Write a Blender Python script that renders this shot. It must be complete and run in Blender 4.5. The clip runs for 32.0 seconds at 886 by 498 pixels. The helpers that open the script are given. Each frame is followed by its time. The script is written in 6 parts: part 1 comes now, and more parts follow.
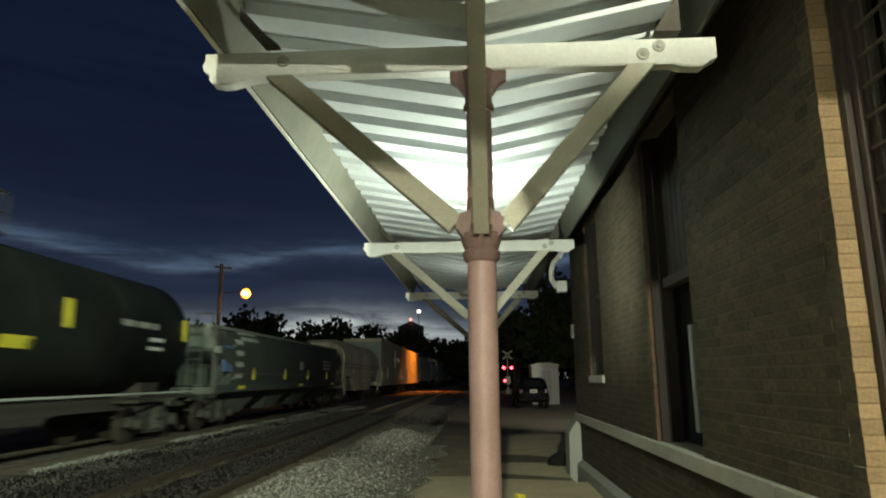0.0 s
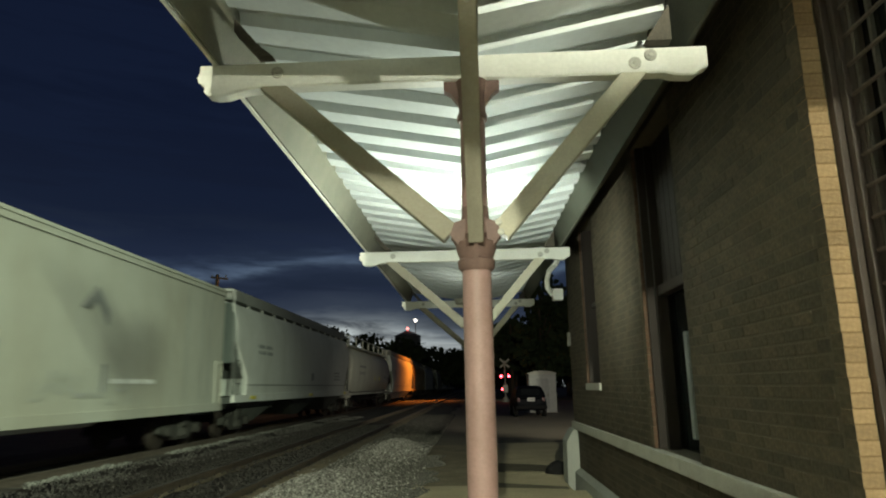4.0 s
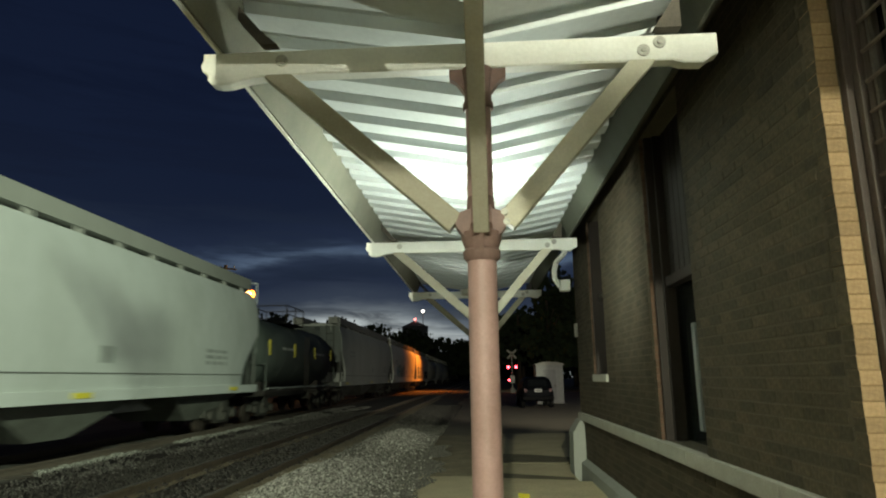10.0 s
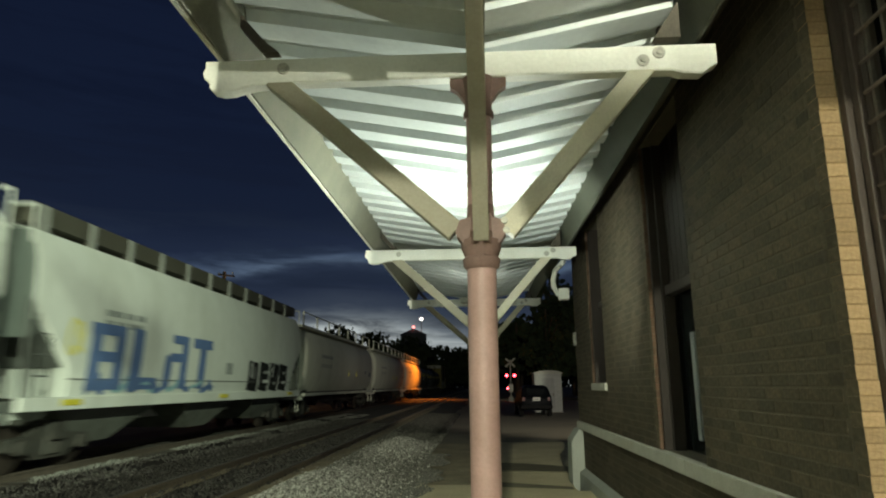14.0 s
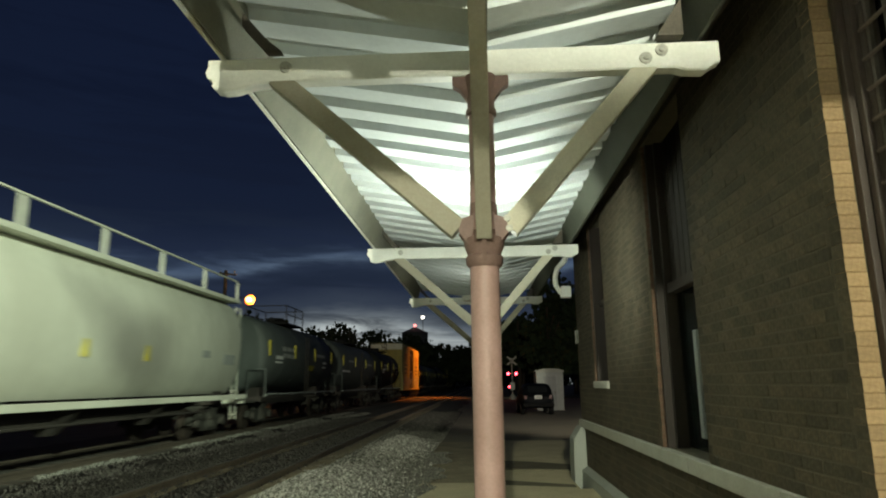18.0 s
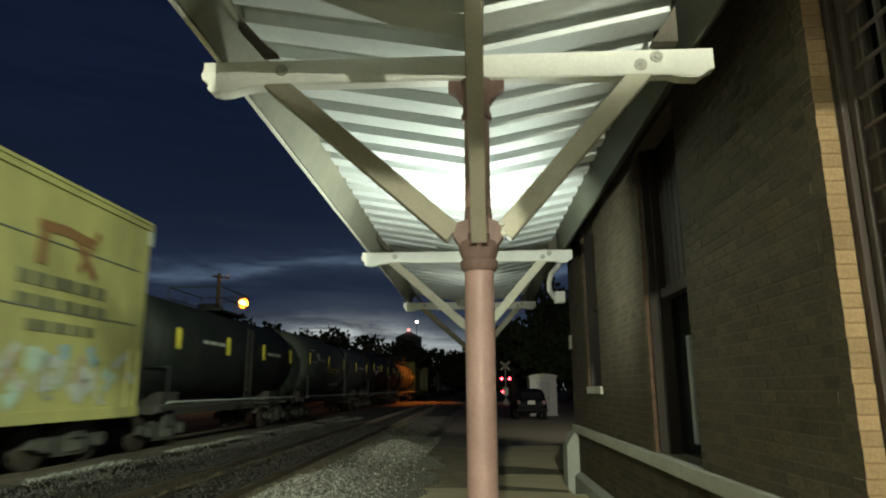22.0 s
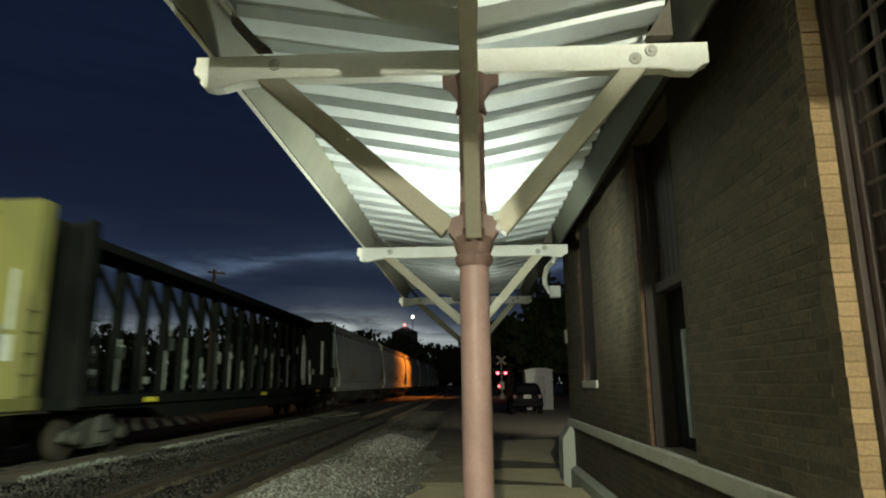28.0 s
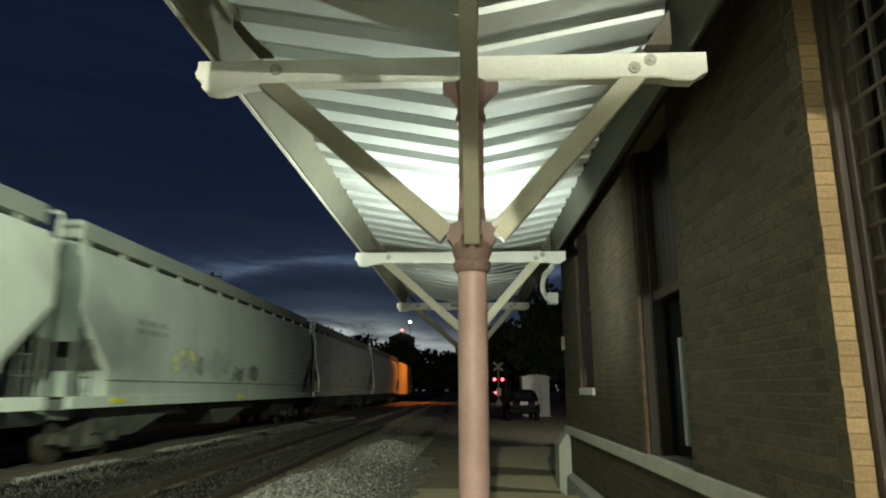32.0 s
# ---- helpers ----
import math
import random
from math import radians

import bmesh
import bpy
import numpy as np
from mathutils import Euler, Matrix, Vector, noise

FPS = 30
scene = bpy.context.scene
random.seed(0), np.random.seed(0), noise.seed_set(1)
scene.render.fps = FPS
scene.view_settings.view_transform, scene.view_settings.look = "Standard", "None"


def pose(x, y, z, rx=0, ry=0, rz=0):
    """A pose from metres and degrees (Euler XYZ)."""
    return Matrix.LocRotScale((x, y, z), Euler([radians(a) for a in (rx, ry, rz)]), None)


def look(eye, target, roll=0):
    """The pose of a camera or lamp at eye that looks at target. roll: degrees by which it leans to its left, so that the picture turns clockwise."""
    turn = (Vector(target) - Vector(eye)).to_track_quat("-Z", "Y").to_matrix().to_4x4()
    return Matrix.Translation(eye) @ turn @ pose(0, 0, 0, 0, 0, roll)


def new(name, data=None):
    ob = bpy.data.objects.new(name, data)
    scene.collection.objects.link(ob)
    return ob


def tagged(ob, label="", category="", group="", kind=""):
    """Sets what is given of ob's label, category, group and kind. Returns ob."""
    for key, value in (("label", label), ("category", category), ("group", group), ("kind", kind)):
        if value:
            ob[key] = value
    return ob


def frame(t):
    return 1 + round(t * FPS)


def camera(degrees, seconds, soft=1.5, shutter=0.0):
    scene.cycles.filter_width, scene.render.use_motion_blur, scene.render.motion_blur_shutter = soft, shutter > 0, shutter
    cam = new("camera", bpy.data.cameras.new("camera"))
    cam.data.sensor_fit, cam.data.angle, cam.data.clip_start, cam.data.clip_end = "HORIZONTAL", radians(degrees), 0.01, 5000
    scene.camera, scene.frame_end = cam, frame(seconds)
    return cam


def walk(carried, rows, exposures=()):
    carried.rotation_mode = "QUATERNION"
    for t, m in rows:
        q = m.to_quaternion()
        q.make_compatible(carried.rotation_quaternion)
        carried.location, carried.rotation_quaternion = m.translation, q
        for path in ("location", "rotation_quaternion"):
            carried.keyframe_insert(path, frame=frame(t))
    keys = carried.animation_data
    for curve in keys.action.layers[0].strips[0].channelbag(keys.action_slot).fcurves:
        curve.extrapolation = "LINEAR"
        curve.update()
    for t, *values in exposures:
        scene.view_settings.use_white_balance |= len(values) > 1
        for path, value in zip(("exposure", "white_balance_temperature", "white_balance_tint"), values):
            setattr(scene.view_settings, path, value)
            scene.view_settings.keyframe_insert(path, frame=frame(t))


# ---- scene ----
cam = camera(69.4, 32.0, soft=2.0, shutter=0.6)
PATH = [
    (0, (0.007, 0.052, 1.602), (-0.093, 2.01, 1.997), -0.5),
    (0.5, (0.008, 0.048, 1.601), (-0.092, 2.005, 2.0), -0.4),
    (1, (0.004, 0.043, 1.601), (-0.098, 2.0, 2.003), -0.3),
    (1.5, (0.006, 0.042, 1.596), (-0.097, 1.998, 2.001), -0.4),
    (2, (0.005, 0.042, 1.599), (-0.095, 1.998, 2.003), -0.7),
    (2.5, (0.013, 0.041, 1.599), (-0.089, 1.997, 2.004), -1.1),
    (3, (0.013, 0.042, 1.601), (-0.085, 1.997, 2.01), -1.2),
    (3.5, (0.014, 0.043, 1.602), (-0.078, 1.997, 2.017), -1.2),
    (5.5, (0.017, 0.04, 1.603), (-0.064, 1.991, 2.036), -0.6),
    (6, (0.019, 0.041, 1.601), (-0.062, 1.992, 2.034), -0.7),
    (6.5, (0.041, 0.056, 1.602), (-0.044, 2.009, 2.027), -0.8),
    (7, (0.049, 0.072, 1.599), (-0.044, 2.026, 2.014), -1.1),
    (7.5, (0.039, 0.076, 1.602), (-0.062, 2.032, 2.009), -0.9),
    (8, (0.034, 0.08, 1.597), (-0.078, 2.036, 1.999), -0.8),
    (8.5, (0.027, 0.08, 1.599), (-0.087, 2.037, 1.996), -0.7),
    (9, (0.029, 0.079, 1.6), (-0.085, 2.037, 1.992), -0.7),
    (9.5, (0.038, 0.074, 1.599), (-0.079, 2.032, 1.991), -0.6),
    (10, (0.028, 0.075, 1.603), (-0.084, 2.032, 1.997), -0.8),
    (10.5, (0.032, 0.072, 1.599), (-0.079, 2.028, 1.999), -0.7),
    (11, (0.029, 0.073, 1.604), (-0.08, 2.029, 2.008), -0.6),
    (11.5, (0.022, 0.069, 1.599), (-0.083, 2.023, 2.009), -0.7),
    (12, (0.031, 0.068, 1.601), (-0.077, 2.022, 2.014), -0.6),
    (12.5, (0.031, 0.067, 1.601), (-0.074, 2.021, 2.015), -0.6),
    (13, (0.034, 0.067, 1.6), (-0.074, 2.02, 2.015), -0.5),
    (13.5, (0.029, 0.066, 1.602), (-0.081, 2.019, 2.02), -0.5),
    (14, (0.023, 0.067, 1.602), (-0.085, 2.02, 2.02), -0.5),
    (14.5, (0.024, 0.072, 1.6), (-0.087, 2.024, 2.018), -0.6),
    (16.5, (0.015, 0.07, 1.598), (-0.092, 2.024, 2.011), -0.4),
    (17, (0.015, 0.07, 1.597), (-0.093, 2.024, 2.011), -0.3),
    (17.5, (0.021, 0.063, 1.6), (-0.091, 2.017, 2.01), -0.3),
    (18, (0.013, 0.066, 1.601), (-0.099, 2.02, 2.014), -0.6),
    (18.5, (0.017, 0.063, 1.6), (-0.099, 2.016, 2.016), -0.4),
    (19, (0.013, 0.067, 1.6), (-0.099, 2.019, 2.02), -0.8),
    (19.5, (0.019, 0.067, 1.602), (-0.087, 2.019, 2.026), -0.9),
    (20, (0.024, 0.066, 1.601), (-0.077, 2.017, 2.028), -0.9),
    (20.5, (0.017, 0.07, 1.602), (-0.077, 2.021, 2.033), -0.7),
    (21, (0.017, 0.071, 1.603), (-0.076, 2.022, 2.033), -0.5),
    (21.5, (0.014, 0.069, 1.602), (-0.079, 2.02, 2.031), -0.3),
    (22, (0.011, 0.065, 1.597), (-0.083, 2.017, 2.024), -0.3),
    (22.5, (0.018, 0.069, 1.603), (-0.08, 2.021, 2.029), -0.4),
    (23, (0.013, 0.071, 1.601), (-0.083, 2.024, 2.023), -0.4),
    (23.5, (0.016, 0.074, 1.6), (-0.082, 2.027, 2.018), -0.4),
    (24, (0.019, 0.07, 1.604), (-0.078, 2.024, 2.017), -0.2),
    (24.5, (0.014, 0.066, 1.601), (-0.08, 2.02, 2.016), -0.3),
    (25, (0.017, 0.071, 1.603), (-0.078, 2.025, 2.02), -0.1),
    (25.5, (0.007, 0.069, 1.599), (-0.083, 2.023, 2.018), 0.0),
    (27.5, (0.02, 0.073, 1.6), (-0.065, 2.028, 2.01), -0.6),
    (28, (0.016, 0.073, 1.601), (-0.065, 2.029, 2.012), -0.6),
    (28.5, (0.008, 0.069, 1.601), (-0.07, 2.024, 2.013), -0.4),
    (29, (0.013, 0.067, 1.6), (-0.067, 2.022, 2.014), -0.1),
    (29.5, (0.01, 0.07, 1.6), (-0.068, 2.025, 2.015), -0.0),
    (30, (0.005, 0.073, 1.602), (-0.074, 2.028, 2.016), -0.1),
    (30.5, (0.011, 0.068, 1.599), (-0.07, 2.022, 2.016), 0.2),
    (31, (0.009, 0.063, 1.598), (-0.069, 2.017, 2.017), 0.3),
    (31.5, (0.014, 0.064, 1.599), (-0.063, 2.017, 2.023), 0.3),
    (32, (0.015, 0.061, 1.599), (-0.06, 2.013, 2.027), -0.0),
]
walk(cam, [(t, look(eye, target, roll)) for t, eye, target, roll in PATH])

# ---- world and lights ----
world = bpy.data.worlds.new("dusk")
scene.world = world
world.use_nodes = True
wn, wl = world.node_tree.nodes, world.node_tree.links
bg = wn["Background"]
tc = wn.new("ShaderNodeTexCoord")
sep = wn.new("ShaderNodeSeparateXYZ")
wl.new(tc.outputs["Generated"], sep.inputs[0])


def ramp_node(nodes, stops, interp="LINEAR"):
    n = nodes.new("ShaderNodeValToRGB")
    n.color_ramp.interpolation = interp
    el = n.color_ramp.elements
    while len(el) < len(stops):
        el.new(0.5)
    for e, (p, c) in zip(el, stops):
        e.position = p
        e.color = (*c, 1) if len(c) == 3 else c
    return n


# cloud edges wander: the height read by the ramp dips and rises with the compass and with a broad noise
sway = wn.new("ShaderNodeMath")
sway.operation = "MULTIPLY_ADD"
sway.inputs[1].default_value, sway.inputs[2].default_value = 14.0, 5.9
wl.new(sep.outputs[0], sway.inputs[0])
wave = wn.new("ShaderNodeMath")
wave.operation = "COSINE"
wl.new(sway.outputs[0], wave.inputs[0])
mw = wn.new("ShaderNodeMapping")
mw.inputs["Scale"].default_value = (2.6, 2.6, 11.0)
mw.inputs["Rotation"].default_value = (0.0, radians(-5.0), 0.0)
wl.new(tc.outputs["Generated"], mw.inputs[0])
nw = wn.new("ShaderNodeTexNoise")
nw.inputs["Scale"].default_value, nw.inputs["Detail"].default_value, nw.inputs["Roughness"].default_value = 1.7, 6.0, 0.6
wl.new(mw.outputs[0], nw.inputs["Vector"])
w1_ = wn.new("ShaderNodeMath")
w1_.operation = "MULTIPLY_ADD"
w1_.inputs[1].default_value = 0.013
wl.new(wave.outputs[0], w1_.inputs[0])
wl.new(sep.outputs[2], w1_.inputs[2])
w2_ = wn.new("ShaderNodeMath")
w2_.operation = "MULTIPLY_ADD"
w2_.inputs[1].default_value = 0.052
wl.new(nw.outputs["Fac"], w2_.inputs[0])
wl.new(w1_.outputs[0], w2_.inputs[2])
w3_ = wn.new("ShaderNodeMath")
w3_.operation = "SUBTRACT"
w3_.inputs[1].default_value = 0.026
wl.new(w2_.outputs[0], w3_.inputs[0])
sky = ramp_node(wn, [(0.0, (0.30, 0.34, 0.33)), (0.035, (0.54, 0.58, 0.57)), (0.066, (0.45, 0.50, 0.50)), (0.086, (0.14, 0.165, 0.185)), (0.108, (0.034, 0.046, 0.070)),
                     (0.145, (0.016, 0.024, 0.046)), (0.166, (0.020, 0.030, 0.055)), (0.176, (0.072, 0.105, 0.160)), (0.186, (0.045, 0.068, 0.115)), (0.202, (0.014, 0.022, 0.046)), (0.25, (0.0085, 0.0140, 0.032)), (0.32, (0.0070, 0.0120, 0.030)), (0.45, (0.0062, 0.0108, 0.0285)),
                     (1.0, (0.003, 0.006, 0.02))])
wl.new(w3_.outputs[0], sky.inputs[0])
mp = wn.new("ShaderNodeMapping")
mp.inputs["Scale"].default_value = (1.8, 1.3, 15.0)
mp.inputs["Rotation"].default_value = (0.0, radians(3.5), 0.0)
wl.new(tc.outputs["Generated"], mp.inputs[0])
cn = wn.new("ShaderNodeTexNoise")
cn.inputs["Scale"].default_value = 2.3
cn.inputs["Detail"].default_value = 8.0
cn.inputs["Roughness"].default_value = 0.6
cn.inputs["Distortion"].default_value = 0.5
wl.new(mp.outputs[0], cn.inputs["Vector"])
cr = ramp_node(wn, [(0.46, (0, 0, 0)), (0.60, (0.85, 0.85, 0.85))])
wl.new(cn.outputs["Fac"], cr.inputs[0])
cloud = ramp_node(wn, [(0.0, (0.05, 0.055, 0.06)), (0.05, (0.13, 0.145, 0.155)), (0.09, (0.05, 0.06, 0.072)), (0.125, (0.020, 0.028, 0.044)), (0.15, (0.013, 0.020, 0.038)), (0.20, (0.016, 0.025, 0.047)), (0.27, (0.0075, 0.012, 0.028)), (0.4, (0.0052, 0.009, 0.024)), (1.0, (0.004, 0.006, 0.018))])
wl.new(sep.outputs[2], cloud.inputs[0])
cmx = wn.new("ShaderNodeMix")
cmx.data_type = "RGBA"
wl.new(cr.outputs[0], cmx.inputs[0])
wl.new(sky.outputs[0], cmx.inputs[6])
wl.new(cloud.outputs[0], cmx.inputs[7])
wl.new(cmx.outputs[2], bg.inputs[0])
# the afterglow stands over the far end of the tracks and fades round to the night side
glowdir = wn.new("ShaderNodeMapRange")
glowdir.interpolation_type = "SMOOTHSTEP"
glowdir.inputs[1].default_value, glowdir.inputs[2].default_value = -0.1, 0.8
glowdir.inputs[3].default_value, glowdir.inputs[4].default_value = 0.20, 1.0
wl.new(sep.outputs[1], glowdir.inputs[0])
wl.new(glowdir.outputs[0], bg.inputs[1])


def lamp(name, kind, at, power, colour, size=0.1, target=None, spot=60, blend=0.3):
    d = bpy.data.lights.new(name, kind)
    d.energy, d.color = power, colour
    d.shadow_soft_size = size
    ob = new(name, d)
    ob.matrix_world = look(at, target) if target else Matrix.Translation(at)
    if kind == "SPOT":
        d.spot_size, d.spot_blend = radians(spot), blend
    return ob


# yard flood on a mast far behind the camera: it shines in under the end of the canopy
lamp("yard_flood", "POINT", (-1.5, -30.0, 8.0), 36000, (0.95, 0.985, 0.74), 0.25)
# unseen flood, added beyond the station roof to light the train broadside
lamp("train_flood", "SPOT", (25.0, -45.0, 21.0), 235000, (0.84, 1.0, 0.73), 0.36, (-7.75, 3.6, 2.5), 23.5, 1.0)
# bowl lamp on the wall beside the camera, open at the top only
lamp("wall_bowl", "POINT", (1.50, 0.40, 3.44), 890, (0.97, 1.0, 0.78), 0.015)
# lamp hung on the centre line of the second bay
lamp("canopy_lamp", "POINT", (-0.05, 6.60, 2.50), 310, (0.90, 1.0, 0.84), 0.05)
lamp("canopy_lamp", "POINT", (-0.05, 12.30, 2.90), 22, (0.95, 1.0, 0.84), 0.02)
# unseen fill light, added on the far gable to brighten shed and lot
lamp("lot_fill", "SPOT", (8.0, 12.15, 4.6), 7500, (1.0, 0.93, 0.75), 0.1, (2.5, 32.0, 0.5), 44, 1.0)
# sodium lamp at the level crossing
lamp("crossing_sodium", "SPOT", (-1.6, 80.0, 8.5), 9500, (1.0, 0.25, 0.022), 0.12, (-8.6, 77.5, 2.0), 100, 1.0)
# sodium lamp on the utility pole across the tracks
lamp("yard_sodium", "POINT", (-20.9, 57.4, 9.3), 620, (1.0, 0.50, 0.14), 0.3)


# ---- materials ----
def material(name, colour, rough=0.7, metal=0.0, var=0.25, scale=6.0, fine=60.0, bump=0.15, dirt=None, dirt_amount=0.35, stretch=(1, 1, 1), per_piece=0.0, spec=0.3, island=0.0):
    """Paint or stone with stains at two scales, fine relief and a chosen dirt colour."""
    m = bpy.data.materials.new(name)
    m.use_nodes = True
    n, l = m.node_tree.nodes, m.node_tree.links
    b = n["Principled BSDF"]
    b.inputs["Roughness"].default_value, b.inputs["Metallic"].default_value = rough, metal
    b.inputs["Specular IOR Level"].default_value = spec
    t = n.new("ShaderNodeTexCoord")
    p = n.new("ShaderNodeMapping")
    p.inputs["Scale"].default_value = stretch
    l.new(t.outputs["Object"], p.inputs[0])
    a = n.new("ShaderNodeTexNoise")
    a.inputs["Scale"].default_value, a.inputs["Detail"].default_value, a.inputs["Roughness"].default_value = scale, 6, 0.65
    l.new(p.outputs[0], a.inputs["Vector"])
    f = n.new("ShaderNodeTexNoise")
    f.inputs["Scale"].default_value, f.inputs["Detail"].default_value = fine, 4
    l.new(p.outputs[0], f.inputs["Vector"])
    d = dirt or tuple(c * 0.35 for c in colour)
    r = ramp_node(n, [(0.35, (0, 0, 0)), (0.75, (1, 1, 1))])
    l.new(a.outputs["Fac"], r.inputs[0])
    k = n.new("ShaderNodeMath")
    k.operation = "MULTIPLY"
    k.inputs[1].default_value = dirt_amount
    l.new(r.outputs[0], k.inputs[0])
    mx = n.new("ShaderNodeMix")
    mx.data_type = "RGBA"
    mx.inputs[6].default_value, mx.inputs[7].default_value = (*colour, 1), (*d, 1)
    l.new(k.outputs[0], mx.inputs[0])
    hs = n.new("ShaderNodeHueSaturation")
    mr = n.new("ShaderNodeMapRange")
    mr.inputs[1].default_value, mr.inputs[2].default_value = 0.25, 0.75
    mr.inputs[3].default_value, mr.inputs[4].default_value = 1 - var, 1 + var
    l.new(f.outputs["Fac"], mr.inputs[0])
    last = mr.outputs[0]
    if island:
        ge = n.new("ShaderNodeNewGeometry")
        m3 = n.new("ShaderNodeMapRange")
        m3.inputs[3].default_value, m3.inputs[4].default_value = 1 - island, 1 + island
        l.new(ge.outputs["Random Per Island"], m3.inputs[0])
        mv = n.new("ShaderNodeMath")
        mv.operation = "MULTIPLY"
        l.new(last, mv.inputs[0])
        l.new(m3.outputs[0], mv.inputs[1])
        last = mv.outputs[0]
    if per_piece:
        oi = n.new("ShaderNodeObjectInfo")
        m2 = n.new("ShaderNodeMapRange")
        m2.inputs[3].default_value, m2.inputs[4].default_value = 1 - per_piece, 1 + per_piece
        l.new(oi.outputs["Random"], m2.inputs[0])
        mu = n.new("ShaderNodeMath")
        mu.operation = "MULTIPLY"
        l.new(last, mu.inputs[0])
        l.new(m2.outputs[0], mu.inputs[1])
        last = mu.outputs[0]
    l.new(last, hs.inputs["Value"])
    l.new(mx.outputs[2], hs.inputs["Color"])
    l.new(hs.outputs[0], b.inputs["Base Color"])
    if bump:
        bu = n.new("ShaderNodeBump")
        bu.inputs["Strength"].default_value, bu.inputs["Distance"].default_value = bump, 0.01
        l.new(f.outputs["Fac"], bu.inputs["Height"])
        l.new(bu.outputs[0], b.inputs["Normal"])
    return m


def glow(name, colour, strength):
    m = bpy.data.materials.new(name)
    m.use_nodes = True
    b = m.node_tree.nodes["Principled BSDF"]
    b.inputs["Base Color"].default_value = (*colour, 1)
    b.inputs["Emission Color"].default_value = (*colour, 1)
    b.inputs["Emission Strength"].default_value = strength
    return m


WHITE = material("white_beam_paint", (0.82, 0.82, 0.76), 0.5, var=0.06, scale=3, dirt=(0.45, 0.43, 0.36), dirt_amount=0.28, fine=40)
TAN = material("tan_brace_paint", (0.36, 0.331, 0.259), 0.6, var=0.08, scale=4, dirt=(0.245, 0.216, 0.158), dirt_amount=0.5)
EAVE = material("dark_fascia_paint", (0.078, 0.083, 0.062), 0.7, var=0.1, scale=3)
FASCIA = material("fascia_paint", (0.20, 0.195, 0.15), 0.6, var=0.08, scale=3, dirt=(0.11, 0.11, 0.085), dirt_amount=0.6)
DECK = material("roof_deck_metal", (0.62, 0.66, 0.66), 0.5, 0.0, var=0.05, scale=2.5, fine=25, bump=0.05, dirt=(0.42, 0.45, 0.46), dirt_amount=0.4)
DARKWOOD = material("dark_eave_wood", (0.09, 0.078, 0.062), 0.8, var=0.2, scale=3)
POST = material("post_paint", (0.44, 0.278, 0.255), 0.5, var=0.08, scale=5, dirt=(0.186, 0.105, 0.0806), dirt_amount=0.4, bump=0.08, spec=0.5)
POSTDARK = material("collar_paint", (0.23, 0.145, 0.125), 0.55, var=0.1, scale=5)
BOLT = material("bolt_paint", (0.5, 0.49, 0.43), 0.5, 0.2)
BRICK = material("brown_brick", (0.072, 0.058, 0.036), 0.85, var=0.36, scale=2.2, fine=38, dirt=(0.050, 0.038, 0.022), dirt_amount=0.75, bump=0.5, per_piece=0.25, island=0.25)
# wall brick and mortar again, lightened for flood light on the near return
BRICKJ = material("lit_jamb_brick", (0.36, 0.245, 0.135), 0.85, var=0.22, scale=7, fine=50, dirt=(0.204, 0.123, 0.06), dirt_amount=0.6, bump=0.6, per_piece=0.2)
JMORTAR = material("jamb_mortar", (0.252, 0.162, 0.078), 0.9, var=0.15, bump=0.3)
MORTAR = material("mortar", (0.100, 0.085, 0.057), 0.9, var=0.2, bump=0.3)
STONE = material("pale_trim_stone", (0.406, 0.399, 0.35), 0.8, var=0.1, scale=4, dirt=(0.245, 0.238, 0.196), dirt_amount=0.5, bump=0.25)
CONC = material("platform_concrete", (0.60, 0.525, 0.345), 0.85, var=0.22, scale=1.1, fine=35, dirt=(0.31, 0.265, 0.175), dirt_amount=0.6, bump=0.25)
DARKCONC = material("dark_mottled_concrete", (0.33, 0.285, 0.19), 0.9, var=0.25, scale=1.8, fine=30, dirt=(0.14, 0.12, 0.08), dirt_amount=0.8, bump=0.4)
PLINTH = material("grey_plinth_concrete", (0.32, 0.335, 0.30), 0.85, var=0.14, scale=3, dirt=(0.25, 0.26, 0.235), dirt_amount=0.5)
FRAMED = material("dark_window_frame", (0.022, 0.015, 0.011), 0.6, var=0.12, scale=4, stretch=(4, 4, 0.6))
FRAMEW = material("plum_window_frame", (0.0595, 0.0434, 0.0364), 0.6, var=0.12, scale=4, stretch=(4, 4, 0.6))
IRON = material("rusty_iron", (0.14, 0.11, 0.09), 0.6, 0.4, var=0.2)
IRONG = material("dull_bar_paint", (0.0825, 0.0713, 0.06), 0.6, 0.1, var=0.2)
GREYBAR = material("grey_bar_paint", (0.40, 0.39, 0.36), 0.5, 0.2)
SASH = material("weathered_sash_paint", (0.30, 0.32, 0.32), 0.6, var=0.12, scale=5)
# dark tone that paints shade into seams and creases
SEAM = material("seam_shade", (0.12, 0.125, 0.11), 0.8, var=0.2)
GLASS = bpy.data.materials.new("dark_window_glass")
GLASS.use_nodes = True
_g = GLASS.node_tree.nodes["Principled BSDF"]
_g.inputs["Base Color"].default_value = (0.012, 0.014, 0.015, 1)
_g.inputs["Roughness"].default_value = 0.12
GROUND = material("dirt_and_gravel", (0.13, 0.12, 0.10), 0.95, var=0.35, scale=0.6, fine=22, dirt=(0.06, 0.055, 0.045), dirt_amount=0.7, bump=0.6)
SHADEBAND = material("shade_band_tone", (0.125, 0.112, 0.074), 0.85, var=0.3, scale=2.5, fine=30, dirt=(0.22, 0.19, 0.125), dirt_amount=0.5, bump=0.3)
